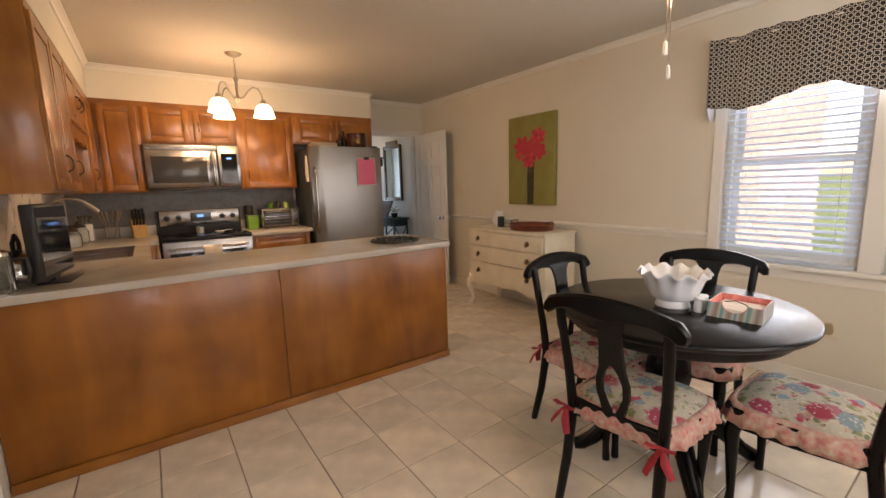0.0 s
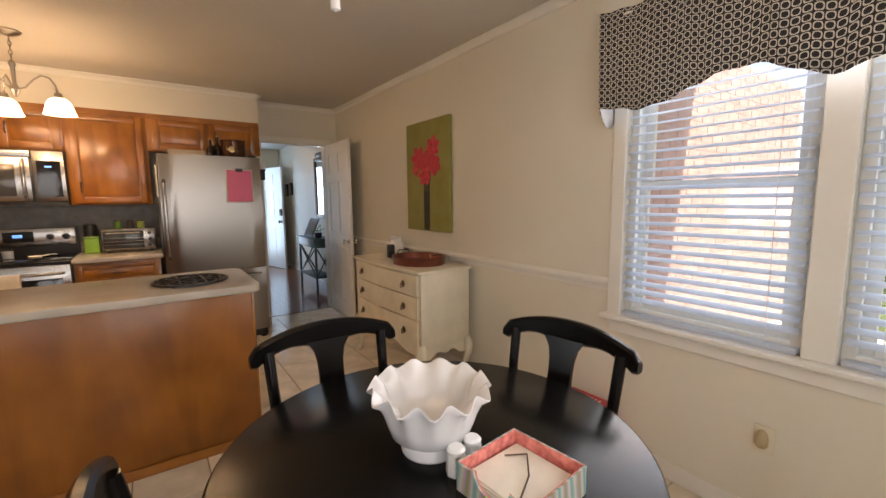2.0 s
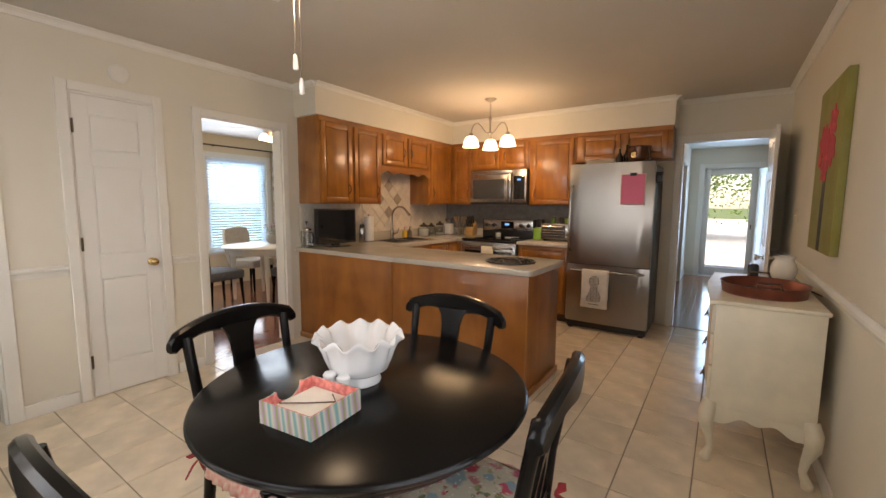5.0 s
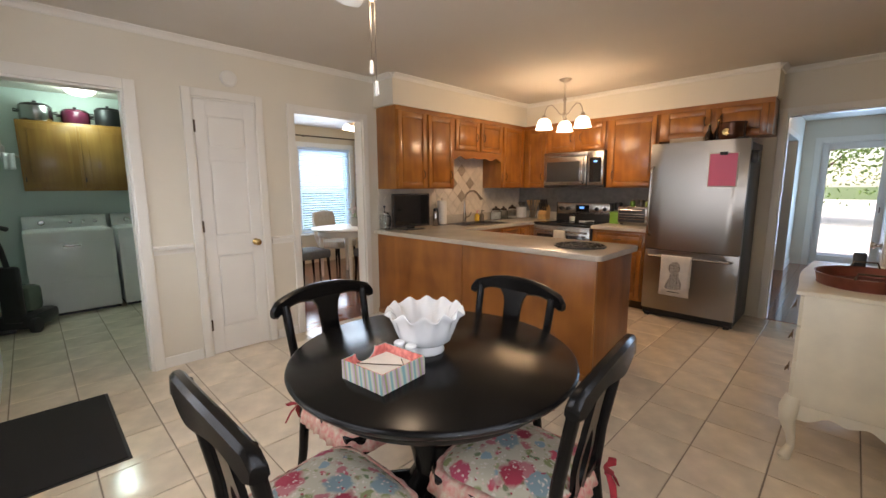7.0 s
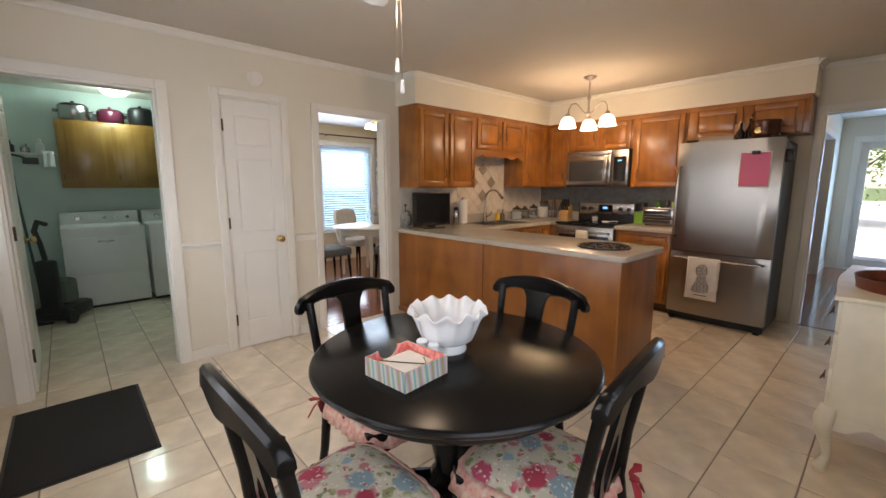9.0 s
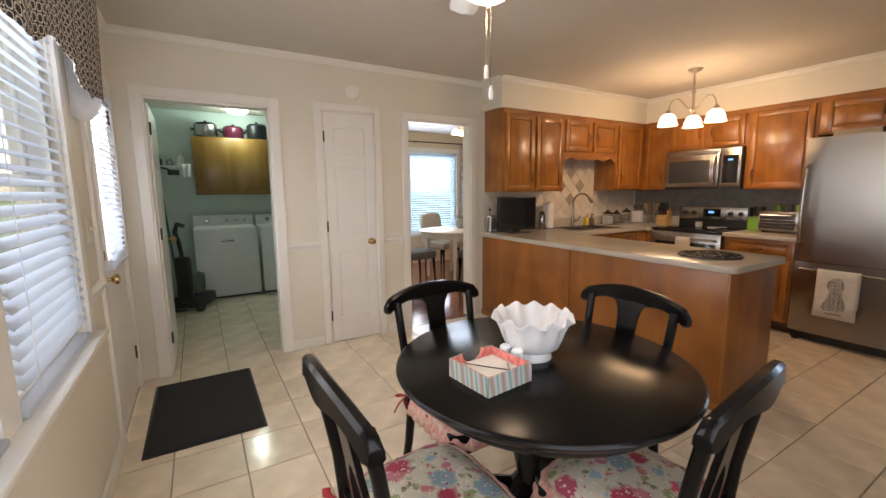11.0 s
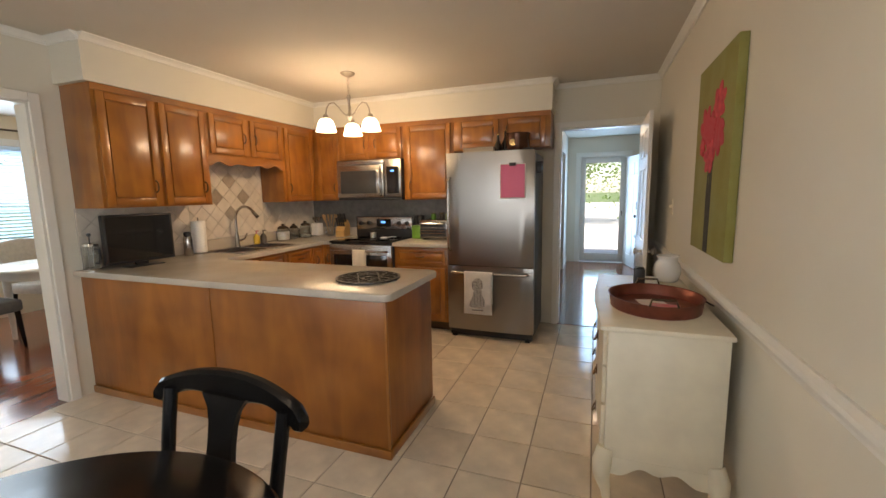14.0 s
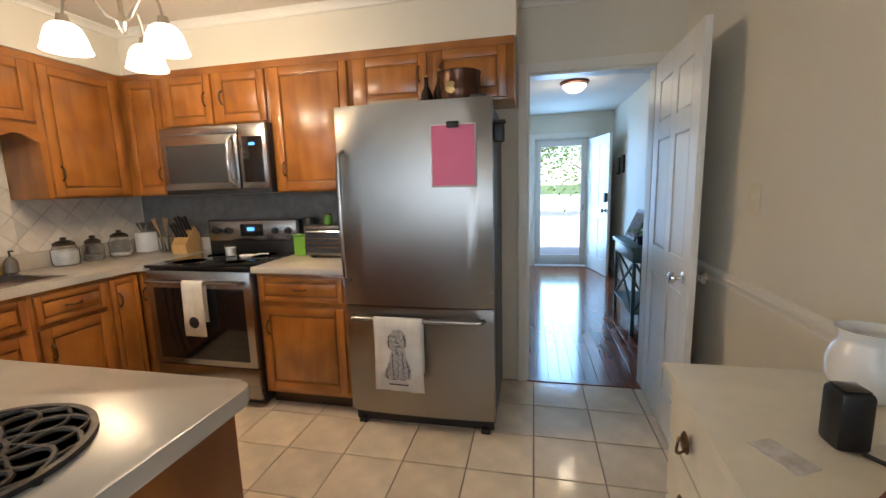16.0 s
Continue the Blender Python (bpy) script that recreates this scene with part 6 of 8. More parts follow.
sc_ = thing("potted_greenery", pose(4.6, 6.8, 0.80), "small dark pot of trailing greenery on the console", "plant")
part("pot", lathe(bmesh.new(), [(0.045, 0), (0.06, 0.08), (0.055, 0.08), (0.0, 0.075)], 20), M_BLACKPLASTIC, sc_)
bm = bmesh.new()
rnd = random.Random(3)
for k in range(70):
    c = Vector((rnd.gauss(0, 0.05), rnd.gauss(0, 0.07), 0.10 + abs(rnd.gauss(0, 0.04))))
    a, s = rnd.uniform(0, 6.28), rnd.uniform(0.015, 0.03)
    u = Vector((math.cos(a), math.sin(a), rnd.uniform(-0.5, 0.5))) * s
    v = Vector((-math.sin(a), math.cos(a), rnd.uniform(-0.4, 0.4))) * s * 0.5
    bm.faces.new([bm.verts.new(c - u), bm.verts.new(c + v), bm.verts.new(c + u), bm.verts.new(c - v)])
M_LEAF = mat("green_foliage", (0.09, 0.16, 0.04), 0.55, vary=0.5, scale=9, second=(0.05, 0.10, 0.025))
_n, _l = M_LEAF.node_tree.nodes, M_LEAF.node_tree.links
_mix, _tr = _n.new("ShaderNodeMixShader"), _n.new("ShaderNodeBsdfTranslucent")
_mix.inputs[0].default_value = 0.5
_tr.inputs["Color"].default_value = (0.22, 0.34, 0.08, 1)
_l.new(_n["Principled BSDF"].outputs[0], _mix.inputs[1])
_l.new(_tr.outputs[0], _mix.inputs[2])
_l.new(_mix.outputs[0], _n["Material Output"].inputs["Surface"])
part("leaves", bm, M_LEAF, sc_)
mr = thing("wall_mirror", pose(HX1, 7.22, 1.08), "tall wall mirror in a dark wooden frame", "mirror")
part("frame", boxes((-0.03, 0, -0.32, -0.26, 0, 0.98), (-0.03, 0, 0.26, 0.32, 0, 0.98), (-0.03, 0, -0.26, 0.26, 0, 0.06), (-0.03, 0, -0.26, 0.26, 0.92, 0.98), bevel=0.005), M_BRONZE, mr)
part("mirror_glass", boxes((-0.012, -0.006, -0.262, 0.262, 0.058, 0.922)), mat("silvered_mirror", (0.85, 0.88, 0.88), 0.03, 1.0, vary=0.0), mr, smooth=0)
part("crest", boxes((-0.04, 0.0, -0.2, 0.2, 0.98, 1.06), bevel=0.02), M_BRONZE, mr)
for y, z in ((9.0, 1.6), (9.3, 1.58)):
    pf = thing("small_picture", pose(HX1, y, z), "small dark-framed picture on the hall wall", "picture", "hall pictures")
    part("frame", boxes((-0.02, 0, -0.09, 0.09, -0.12, 0.12), bevel=0.004), M_BLACK, pf)
    part("print", boxes((-0.022, -0.0205, -0.06, 0.06, -0.09, 0.09)), mat("faded_print", (0.2, 0.18, 0.16), 0.5, vary=0.8, scale=20), pf)

# ---- dining room ----
DX = -2.8
structure("floor_dining", boxes((DX, XW - T, 2.0, 6.4, -0.12, -0.012), (XW - T, XW - 0.012, DINING[0] + 0.014, DINING[1] - 0.014, -0.12, -0.012)), M_BRONZE, "red-brown hardwood dining room floor")
WD = [(2.75, 3.62), (3.78, 4.82)]
wall_x("wall_dining_west", DX - 0.16, DX, 2.0, 6.4, HH, [(a, b, 0.55, 2.08) for a, b in WD], M_WALL_TAN, "tan dining room wall with two windows")
structure("wall_dining_south", boxes((DX, XW - T, 1.95, 2.01, 0, HH)), M_WALL_TAN, "tan dining room wall")
structure("wall_dining_north", boxes((DX, XW - T, 6.4, 6.5, 0, HH)), M_WALL_TAN, "tan dining room wall")
structure("wall_dining_lining", boxes((XW - T - 0.004, XW - T, 2.93, 6.4, 0, HH), (XW - T - 0.004, XW - T, 2.93, 2.94, 0, HH)), M_WALL_TAN, "tan dining room wall")
structure("ceiling_dining", boxes((DX - 0.16, XW - T, 1.95, 6.5, HH, HH + 0.1)), mat("white_ceiling_paint", (0.74, 0.75, 0.76), 0.85, vary=0.03, bump=0.2, bump_scale=190), "white dining room ceiling")
WT = Matrix(((0, -1, 0, DX), (1, 0, 0, 0), (0, 0, 1, 0), (0, 0, 0, 1)))
for k, (a, b) in enumerate(WD):
    window_unit(f"window_{k + 6}", WT @ pose(a, 0, 0), b - a, 0.55, 2.08, "white double-hung dining room window")
    blind("window_blind", WT @ pose(a, -0.004, 0), b - a, 0.55, 2.08, "white slatted blind, slats tilted half open", -30)
structure("trim_window_dining", boxes((DX, DX + 0.018, 2.67, 2.75, 0.5, 2.16), (DX, DX + 0.018, 4.82, 4.90, 0.5, 2.16), (DX, DX + 0.018, 2.75, 4.82, 2.08, 2.16), (DX, DX + 0.016, 3.62, 3.78, 0.55, 2.08), (DX, DX + 0.05, 2.67, 4.90, 0.515, 0.548), bevel=0.004), M_TRIM, "white window casing")
cr = thing("curtain_rod", pose(DX, 2.5, 2.26), "dark metal curtain rod over the dining window", "rod")
part("rod", tube(bmesh.new(), [(0.07, 0, 0), (0.07, 2.75, 0)], 0.012, 10), M_BRONZE, cr)
for y in (0.1, 1.4, 2.65):
    part("bracket", boxes((0, 0.085, y - 0.01, y + 0.01, -0.015, 0.0), bevel=0.002), M_BRONZE, cr)
M_DRAPE = mat("patterned_drape", (0.5, 0.46, 0.42), 0.9, vary=0.6, scale=14, second=(0.16, 0.15, 0.16))
for y0, y1 in ((4.90, 5.2),):
    bm = bmesh.new()
    n = 40
    rows = []
    for z in (0.03, 0.6, 1.3, 2.0, 2.25):
        rows.append([bm.verts.new((DX + 0.07 + 0.03 * math.sin(k / n * 2 * math.pi * 5) * (1.1 - 0.2 * z), y0 + (y1 - y0) * k / n, z)) for k in range(n + 1)])
    for a, b in zip(rows, rows[1:]):
        for k in range(n):
            bm.faces.new((a[k], a[k + 1], b[k + 1], b[k]))
    dp = single("curtain", bm, M_DRAPE, "grey patterned curtain gathered beside the window", "curtain", smooth=80)
    dp.modifiers.new("thick", "SOLIDIFY").thickness = 0.004
M_WHITETOP = mat("white_painted_table", (0.78, 0.75, 0.68), 0.3, vary=0.05, scale=5)
dt = thing("breakfast_table", pose(-1.42, 3.86, 0), "round white painted table by the dining window", "table")
part("tabletop", lathe(bmesh.new(), [(0, 0.725), (0.52, 0.725), (0.54, 0.735), (0.54, 0.75), (0.53, 0.758), (0, 0.758)], 64), M_WHITETOP, dt)
part("apron", lathe(bmesh.new(), [(0, 0.64), (0.45, 0.64), (0.45, 0.7245), (0, 0.7248)], 48), M_WHITETOP, dt)
for k in range(4):
    a = radians(62 + 90 * k)
    part("leg", tube(bmesh.new(), [(0.40 * math.cos(a), 0.40 * math.sin(a), z) for z in (0.645, 0.5, 0.25, 0)], [0.035, 0.033, 0.026, 0.018], 10), M_WHITETOP, dt)
M_GREY = mat("grey_upholstery", (0.13, 0.135, 0.14), 0.95, vary=0.2, scale=25, bump=0.4, bump_scale=350)
M_BEIGE = mat("beige_upholstery", (0.5, 0.44, 0.36), 0.95, vary=0.12, scale=25, bump=0.4, bump_scale=350)


def padded_chair(m, cloth, label):
    ob = thing("upholstered_chair", m, label, "chair", "chairs in the dining room")
    part("seat", boxes((-0.24, 0.24, -0.24, 0.24, 0.36, 0.48), bevel=0.03), cloth, ob)
    part("backrest", slab(bmesh.new(), [(-0.23, 0.0), (0.23, 0.0), (0.25, 0.4), (0.235, 0.52), (0.0, 0.545), (-0.235, 0.52), (-0.25, 0.4)], 0.07, pose(0, -0.2, 0.44, 97, 0, 0), bevel=0.02), cloth, ob)
    for x in (-0.2, 0.2):
        for y in (-0.2, 0.2):
            part("leg", tube(bmesh.new(), [(x, y, 0.37), (x * 1.06, y * 1.1, 0.0)], [0.023, 0.014], 10), M_BLACK, ob)
    return ob


padded_chair(pose(-1.42, 3.18, 0, 0, 0, 5), M_GREY, "grey upholstered dining chair with dark legs")
padded_chair(pose(-0.82, 3.95, 0, 0, 0, 95), M_GREY, "grey upholstered dining chair with dark legs")
padded_chair(pose(-2.12, 4.08, 0, 0, 0, -72), M_BEIGE, "beige upholstered dining chair by the window")
fv = thing("flower_vase", pose(-1.5, 4.05, 0.758), "grey pot of pale flowers on the white table", "vase")
part("pot", lathe(bmesh.new(), [(0.05, 0), (0.085, 0.05), (0.09, 0.1), (0.07, 0.14), (0.06, 0.14), (0, 0.13)], 24), mat("grey_stoneware", (0.35, 0.34, 0.32), 0.5), fv)
rnd = random.Random(6)
for k in range(9):
    x, y, z = rnd.gauss(0, 0.06), rnd.gauss(0, 0.06), rnd.uniform(0.2, 0.32)
    part("stem", tube(bmesh.new(), [(x * 0.2, y * 0.2, 0.12), (x, y, z)], 0.003, 6), M_LEAF, fv)
    bm = bmesh.new()
    for j in range(14):
        a, e = rnd.uniform(0, 6.28), rnd.uniform(-0.3, 1.3)
        d = Vector((math.cos(a) * math.cos(e), math.sin(a) * math.cos(e), math.sin(e)))
        s = d.cross(Vector((0.3, 0.2, 1))).normalized() * 0.016
        c = Vector((x, y, z))
        bm.faces.new([bm.verts.new(c), bm.verts.new(c + d * 0.02 + s), bm.verts.new(c + d * 0.042), bm.verts.new(c + d * 0.02 - s)])
    part("bloom", bm, mat("pale_pink_petal", (0.75, 0.6, 0.55), 0.8) if k == 0 else bpy.data.materials["pale_pink_petal"], fv)
df = thing("dining_fan_light", pose(-0.75, 3.6, HH), "ceiling fan light with lit glass shades", "light")
part("stem", lathe(bmesh.new(), [(0.06, 0), (0.06, -0.03), (0.02, -0.05), (0.02, -0.12), (0.09, -0.14), (0.10, -0.2), (0.05, -0.24), (0, -0.24)], 24), M_BRONZE, df)
for k in range(4):
    part("fan_blade", slab(bmesh.new(), [(0.1, -0.05), (0.55, -0.065), (0.58, 0.0), (0.55, 0.065), (0.1, 0.05)], 0.007, pose(0, 0, -0.17, 0, 0, 40 + 90 * k)), M_TRIM, df)
for k in range(3):
    a = radians(120 * k + 20)
    part("shade", lathe(bmesh.new(), [(0.02, -0.235), (0.05, -0.26), (0.065, -0.31), (0.06, -0.31), (0.0, -0.27)], 20, (0.09 * math.cos(a), 0.09 * math.sin(a), 0)), M_SHADE, df, "lit glass shade", smooth=80)
lamp("dining_bulb", "POINT", 5, (1.0, 0.78, 0.5), pose(-0.75, 3.6, HH - 0.4), 0.08)

# ---- laundry room ----
LX = -2.55
structure("wall_laundry_west", boxes((LX - 0.1, LX, YS, 1.95, 0, H)), M_WALL_GREEN, "pale green laundry wall")
structure("wall_laundry_north", boxes((LX, XW - 0.81, 1.93, 1.949, 0, H), (XW - 0.812, XW - 0.81, 1.19, 1.93, 0, H), (XW - 0.812, XW - T - 0.001, 1.185, 1.199, 0, H)), M_WALL_GREEN, "pale green laundry wall")
structure("wall_laundry_south", boxes((LX, XW - T - 0.005, YS, YS + 0.004, 0, H)), M_WALL_GREEN, "pale green laundry wall")
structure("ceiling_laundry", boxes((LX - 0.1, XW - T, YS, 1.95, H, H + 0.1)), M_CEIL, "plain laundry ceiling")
ll_ = thing("laundry_ceiling_light", pose(-2.05, 0.93, H), "round flush ceiling light, lit, in the laundry", "light")
part("base", lathe(bmesh.new(), [(0.15, 0), (0.15, -0.02), (0.0, -0.02)], 32), M_TRIM, ll_)
part("dome", lathe(bmesh.new(), [(0.14, -0.0205), (0.135, -0.04), (0.1, -0.07), (0.05, -0.085), (0, -0.09)], 32), glow("lit_laundry_dome", (0.9, 1.0, 0.97), 2.0), ll_, "lit frosted dome", smooth=80)
lamp("laundry_bulb", "POINT", 5.0, (0.66, 1.0, 0.94), pose(-2.05, 0.9, H - 0.2), 0.1)
M_APPL = mat("white_appliance_enamel", (0.74, 0.75, 0.74), 0.3, vary=0.03)


def machine(name, y0, w, label):
    ob = thing(name, pose(LX + 0.06, y0, 0), label, name, "laundry machines")
    part("body", boxes((0, 0.64, 0, w, 0.03, 0.915), bevel=0.012), M_APPL, ob)
    o = [(0.0, 0.916), (0.14, 0.916), (0.115, 1.03), (0.09, 1.06), (0.0, 1.06)]
    part("console", strip(bmesh.new(), [[(x, y, z) for x, z in o] for y in (0.005, w - 0.005)]), M_APPL, ob)
    part("front_panel", boxes((0.6405, 0.646, 0.03, w - 0.03, 0.38, 0.80), bevel=0.003), M_APPL, ob)
    part("panel_grip", boxes((0.6465, 0.652, w * 0.4, w * 0.6, 0.745, 0.765), bevel=0.002), M_STEELH, ob)
    part("lid", boxes((0.17, 0.62, 0.03, w - 0.03, 0.916, 0.925), bevel=0.003), M_APPL, ob)
    for k, y in enumerate((0.16, w * 0.55, w * 0.7, w * 0.85)):
        part("control_knob", lathe(bmesh.new(), [(0.03 if k == 0 else 0.02, 0.0), (0.022 if k == 0 else 0.016, 0.022), (0, 0.024)], 18, (0.125, y, 0.985), "x"), M_STEELH, ob)
    part("toe_base", boxes((0.02, 0.62, 0.01, w - 0.01, 0.0, 0.03)), M_BLACKPLASTIC, ob)
    return ob


machine("dryer", 0.31, 0.74, "white front-panel clothes dryer with dial console")
machine("washer", 1.085, 0.70, "white top-loading washer beside the dryer")
lc = thing("laundry_cabinet", pose(LX, 0.38, 1.345), "honey-stained two-door cabinet above the dryer", "cabinet")
M_CAB2 = wood("golden_cabinet_wood", (0.36, 0.19, 0.045), (0.22, 0.1, 0.02), 0.35)
part("body", boxes((0, 0.30, 0, 1.0, 0, 0.76), bevel=0.003), M_CAB2, lc)
for a, b in ((0.02, 0.485), (0.515, 0.98)):
    bm = boxes((0.3005, 0.32, a, b, 0.03, 0.73), bevel=0.004)
    dd = part("door", bm, M_CAB2, lc)
    part("raised_panel", boxes((0.3205, 0.327, a + 0.06, b - 0.06, 0.09, 0.67), bevel=0.005), M_CAB2, dd)
    part("hinge", boxes((0.32, 0.327, a + 0.004, a + 0.014, 0.1, 0.15)), M_BLACKPLASTIC, dd)


def pot(x, y, z, r, h, body, label, lid=None):
    ob = thing("stock_pot", pose(x, y, z), label, "pot", "pots on the laundry cabinet")
    part("body", lathe(bmesh.new(), [(r * 0.9, 0), (r, 0.02), (r, h), (r * 0.95, h + 0.004), (0, h + 0.004)], 28), body, ob)
    part("lid", lathe(bmesh.new(), [(r * 0.98, h + 0.0045), (r * 0.8, h + 0.03), (0, h + 0.045)], 28), lid or body, ob)
    part("lid_knob", lathe(bmesh.new(), [(0.012, h + 0.04), (0.02, h + 0.06), (0, h + 0.068)], 14), M_BLACKPLASTIC, ob)
    for s in (-1, 1):
        part("handle", tube(bmesh.new(), [(0, s * r, h * 0.7), (0, s * (r + 0.035), h * 0.75), (0.0, s * (r + 0.035), h * 0.6), (0, s * r, h * 0.6)], 0.008, 8), M_BLACKPLASTIC, ob)
    return ob


pot(LX + 0.18, 0.56, 2.106, 0.14, 0.16, M_STEELH, "steel slow cooker with glass lid", M_BLACKGLASS)
pot(LX + 0.18, 0.89, 2.106, 0.13, 0.13, mat("maroon_enamel", (0.09, 0.012, 0.03), 0.25), "dark maroon enamel stock pot")
pot(LX + 0.18, 1.19, 2.106, 0.13, 0.18, M_BLACKPLASTIC, "black roasting pot with lid")
ws = thing("wire_shelf", pose(LX, YS + 0.006, 1.72), "white wire shelf with cleaning things", "shelf")
for k in range(8):
    part("wire", tube(bmesh.new(), [(0.01 + 0.04 * k, 0.0, 0), (0.01 + 0.04 * k, 0.46, 0)], 0.004, 6), M_TRIM, ws)
for y in (0.02, 0.23, 0.44):
    part("cross_wire", tube(bmesh.new(), [(0.0, y, -0.006), (0.3, y, -0.006)], 0.004, 6), M_TRIM, ws)
for k, (y, h, c) in enumerate(((0.08, 0.13, M_BLACKPLASTIC), (0.2, 0.1, M_STEELH), (0.32, 0.16, M_APPL))):
    single("cleaning_bottle", lathe(bmesh.new(), [(0.035, 0), (0.04, 0.01), (0.04, h * 0.6), (0.018, h * 0.75), (0.018, h), (0, h)], 16), c, "small bottle or can on the wire shelf", "bottle", pose(LX + 0.18, YS + y, 1.725), group="bottles on the wire shelf")
bm = bmesh.new()
rows = [[bm.verts.new((LX + 0.305 + 0.012 * math.sin(k * 1.3 + z * 9) , YS + 0.33 + 0.012 * k, 1.735 - z)) for k in range(9)] for z in (-0.01, 0.03, 0.08, 0.13, 0.16)]
for a, b in zip(rows, rows[1:]):
    for k in range(8):
        bm.faces.new((a[k], a[k + 1], b[k + 1], b[k]))
cl = single("cleaning_cloth", bm, M_APPL, "white cloth hanging over the wire shelf", "cloth", smooth=80)
cl.modifiers.new("thick", "SOLIDIFY").thickness = 0.004
db = thing("dust_brush", pose(LX + 0.33, YS + 0.14, 1.68), "black hand brush hanging from the wire shelf", "brush")
part("handle", tube(bmesh.new(), [(0, -0.09, 0.03), (0, 0.02, 0.0), (0, 0.06, -0.02)], 0.012, 8), M_BLACKPLASTIC, db)
part("bristles", boxes((-0.02, 0.02, 0.03, 0.16, -0.08, -0.01), bevel=0.01), M_BLACKPLASTIC, db)
part("hook", tube(bmesh.new(), [(0, -0.085, 0.03), (-0.02, -0.085, 0.05), (-0.035, -0.085, 0.035)], 0.003, 6), M_STEELH, db)
vc = thing("carpet_cleaner", pose(-1.55, 0.27, 0, 0, 0, 60) @ Matrix.Scale(1.05, 4), "upright black carpet cleaner with clear tank", "vacuum")
part("base", boxes((-0.15, 0.15, -0.18, 0.2, 0.03, 0.17), bevel=0.04), M_BLACKPLASTIC, vc)
part("tank", boxes((-0.11, 0.11, -0.12, 0.08, 0.172, 0.42), bevel=0.05), mat("smoky_green_tank", (0.10, 0.13, 0.10), 0.15), vc, "smoky tank")
part("spine", boxes((-0.08, 0.08, -0.2, -0.12, 0.1, 0.62), bevel=0.03), M_BLACKPLASTIC, vc)
part("handle", tube(bmesh.new(), [(0, -0.16, 0.6), (0, -0.20, 0.78), (0, -0.25, 0.90), (0, -0.2, 0.98), (0, -0.1, 0.95)], 0.022, 10), M_BLACKPLASTIC, vc)
for s in (-1, 1):
    part("wheel", lathe(bmesh.new(), [(0.07, -0.02), (0.07, 0.02), (0.0, 0.02)], 20, (s * 0.15, -0.16, 0.07), "x"), M_BLACKPLASTIC, vc)
mp_ = thing("floor_mop", pose(-1.85, 0.0, 0), "floor mop leaning in the laundry corner", "mop")
part("pole", tube(bmesh.new(), [(0.3, 0.13, 0.04), (-0.25, 0.01, 1.42)], 0.012, 10), M_TEAL, mp_)
part("grip", tube(bmesh.new(), [(-0.25, 0.01, 1.42), (-0.31, 0.0, 1.56)], 0.017, 10), M_BLACKPLASTIC, mp_)
part("head", boxes((0.18, 0.42, 0.06, 0.18, 0.0, 0.04), bevel=0.01), M_BLACKPLASTIC, mp_)
d = thing("door_6", pose(XW - T + 0.005, LAUNDRY[0] + 0.03, 0.008, 0, 0, 180.5), "open white panelled laundry door against the wall", "door")
d["kind"] = "structure"
panel_door(d, 0.80, 2.01)
knob(d, 0.74, 0.0, 0.95, -1, M_BRASS)
for z in (0.25, 1.06, 1.83):
    hinge(d, 0.0, 0.0, z)

# ---- things on the counters ----
CT = 0.9155
M_CLEAR = glass("clear_jar_glass", (0.97, 0.99, 0.98))
tv = thing("small_television", pose(0.745, 3.31, CT, 0, 0, 84), "small black flat television on the worktop", "television")
part("screen_case", boxes((-0.235, 0.235, -0.02, 0.03, 0.03, 0.385), bevel=0.006), M_BLACKPLASTIC, tv)
part("screen", boxes((-0.22, 0.22, -0.0215, -0.0202, 0.05, 0.37)), M_BLACKGLASS, tv)
part("neck", boxes((-0.04, 0.04, -0.005, 0.025, 0.008, 0.04)), M_BLACKPLASTIC, tv)
part("stand", boxes((-0.12, 0.12, -0.08, 0.045, 0, 0.0075), bevel=0.003), M_BLACKPLASTIC, tv)
rl = thing("paper_towel_roll", pose(0.625, 3.90, CT), "white paper towel roll on an upright holder", "paper towel")
part("holder_base", lathe(bmesh.new(), [(0.075, 0), (0.075, 0.008), (0.0, 0.012)], 28), M_STEELH, rl)
part("roll", lathe(bmesh.new(), [(0.056, 0.0125), (0.058, 0.02), (0.058, 0.285), (0.056, 0.29), (0.02, 0.29), (0.0, 0.288)], 32), mat("white_paper_towel", (0.78, 0.76, 0.72), 0.95, vary=0.05, bump=0.4, bump_scale=200), rl)
part("rod", tube(bmesh.new(), [(0, 0, 0.28), (0, 0, 0.32)], 0.006, 8), M_STEELH, rl)
th = thing("steel_thermos", pose(0.66, 3.76, CT), "short brushed steel insulated flask", "flask")
part("body", lathe(bmesh.new(), [(0.033, 0), (0.036, 0.006), (0.036, 0.15), (0.03, 0.17), (0.0, 0.171)], 24), M_STEELH, th)
part("cap", lathe(bmesh.new(), [(0.028, 0.1715), (0.028, 0.20), (0.02, 0.206), (0, 0.207)], 20), M_BLACKPLASTIC, th)
fp = thing("coffee_press", pose(0.6, 3.06, CT), "glass coffee press with steel frame by the wall", "coffee press")
part("beaker", lathe(bmesh.new(), [(0.0, 0.012), (0.048, 0.012), (0.05, 0.02), (0.05, 0.17), (0.048, 0.17), (0.046, 0.02), (0.0, 0.016)], 28), M_CLEAR, fp)
part("lid", lathe(bmesh.new(), [(0.053, 0.171), (0.05, 0.185), (0.03, 0.197), (0.0, 0.2)], 24), M_CHROME, fp)
part("plunger", lathe(bmesh.new(), [(0.004, 0.2), (0.004, 0.235), (0.014, 0.245), (0.012, 0.258), (0, 0.262)], 14), M_BLACKPLASTIC, fp)
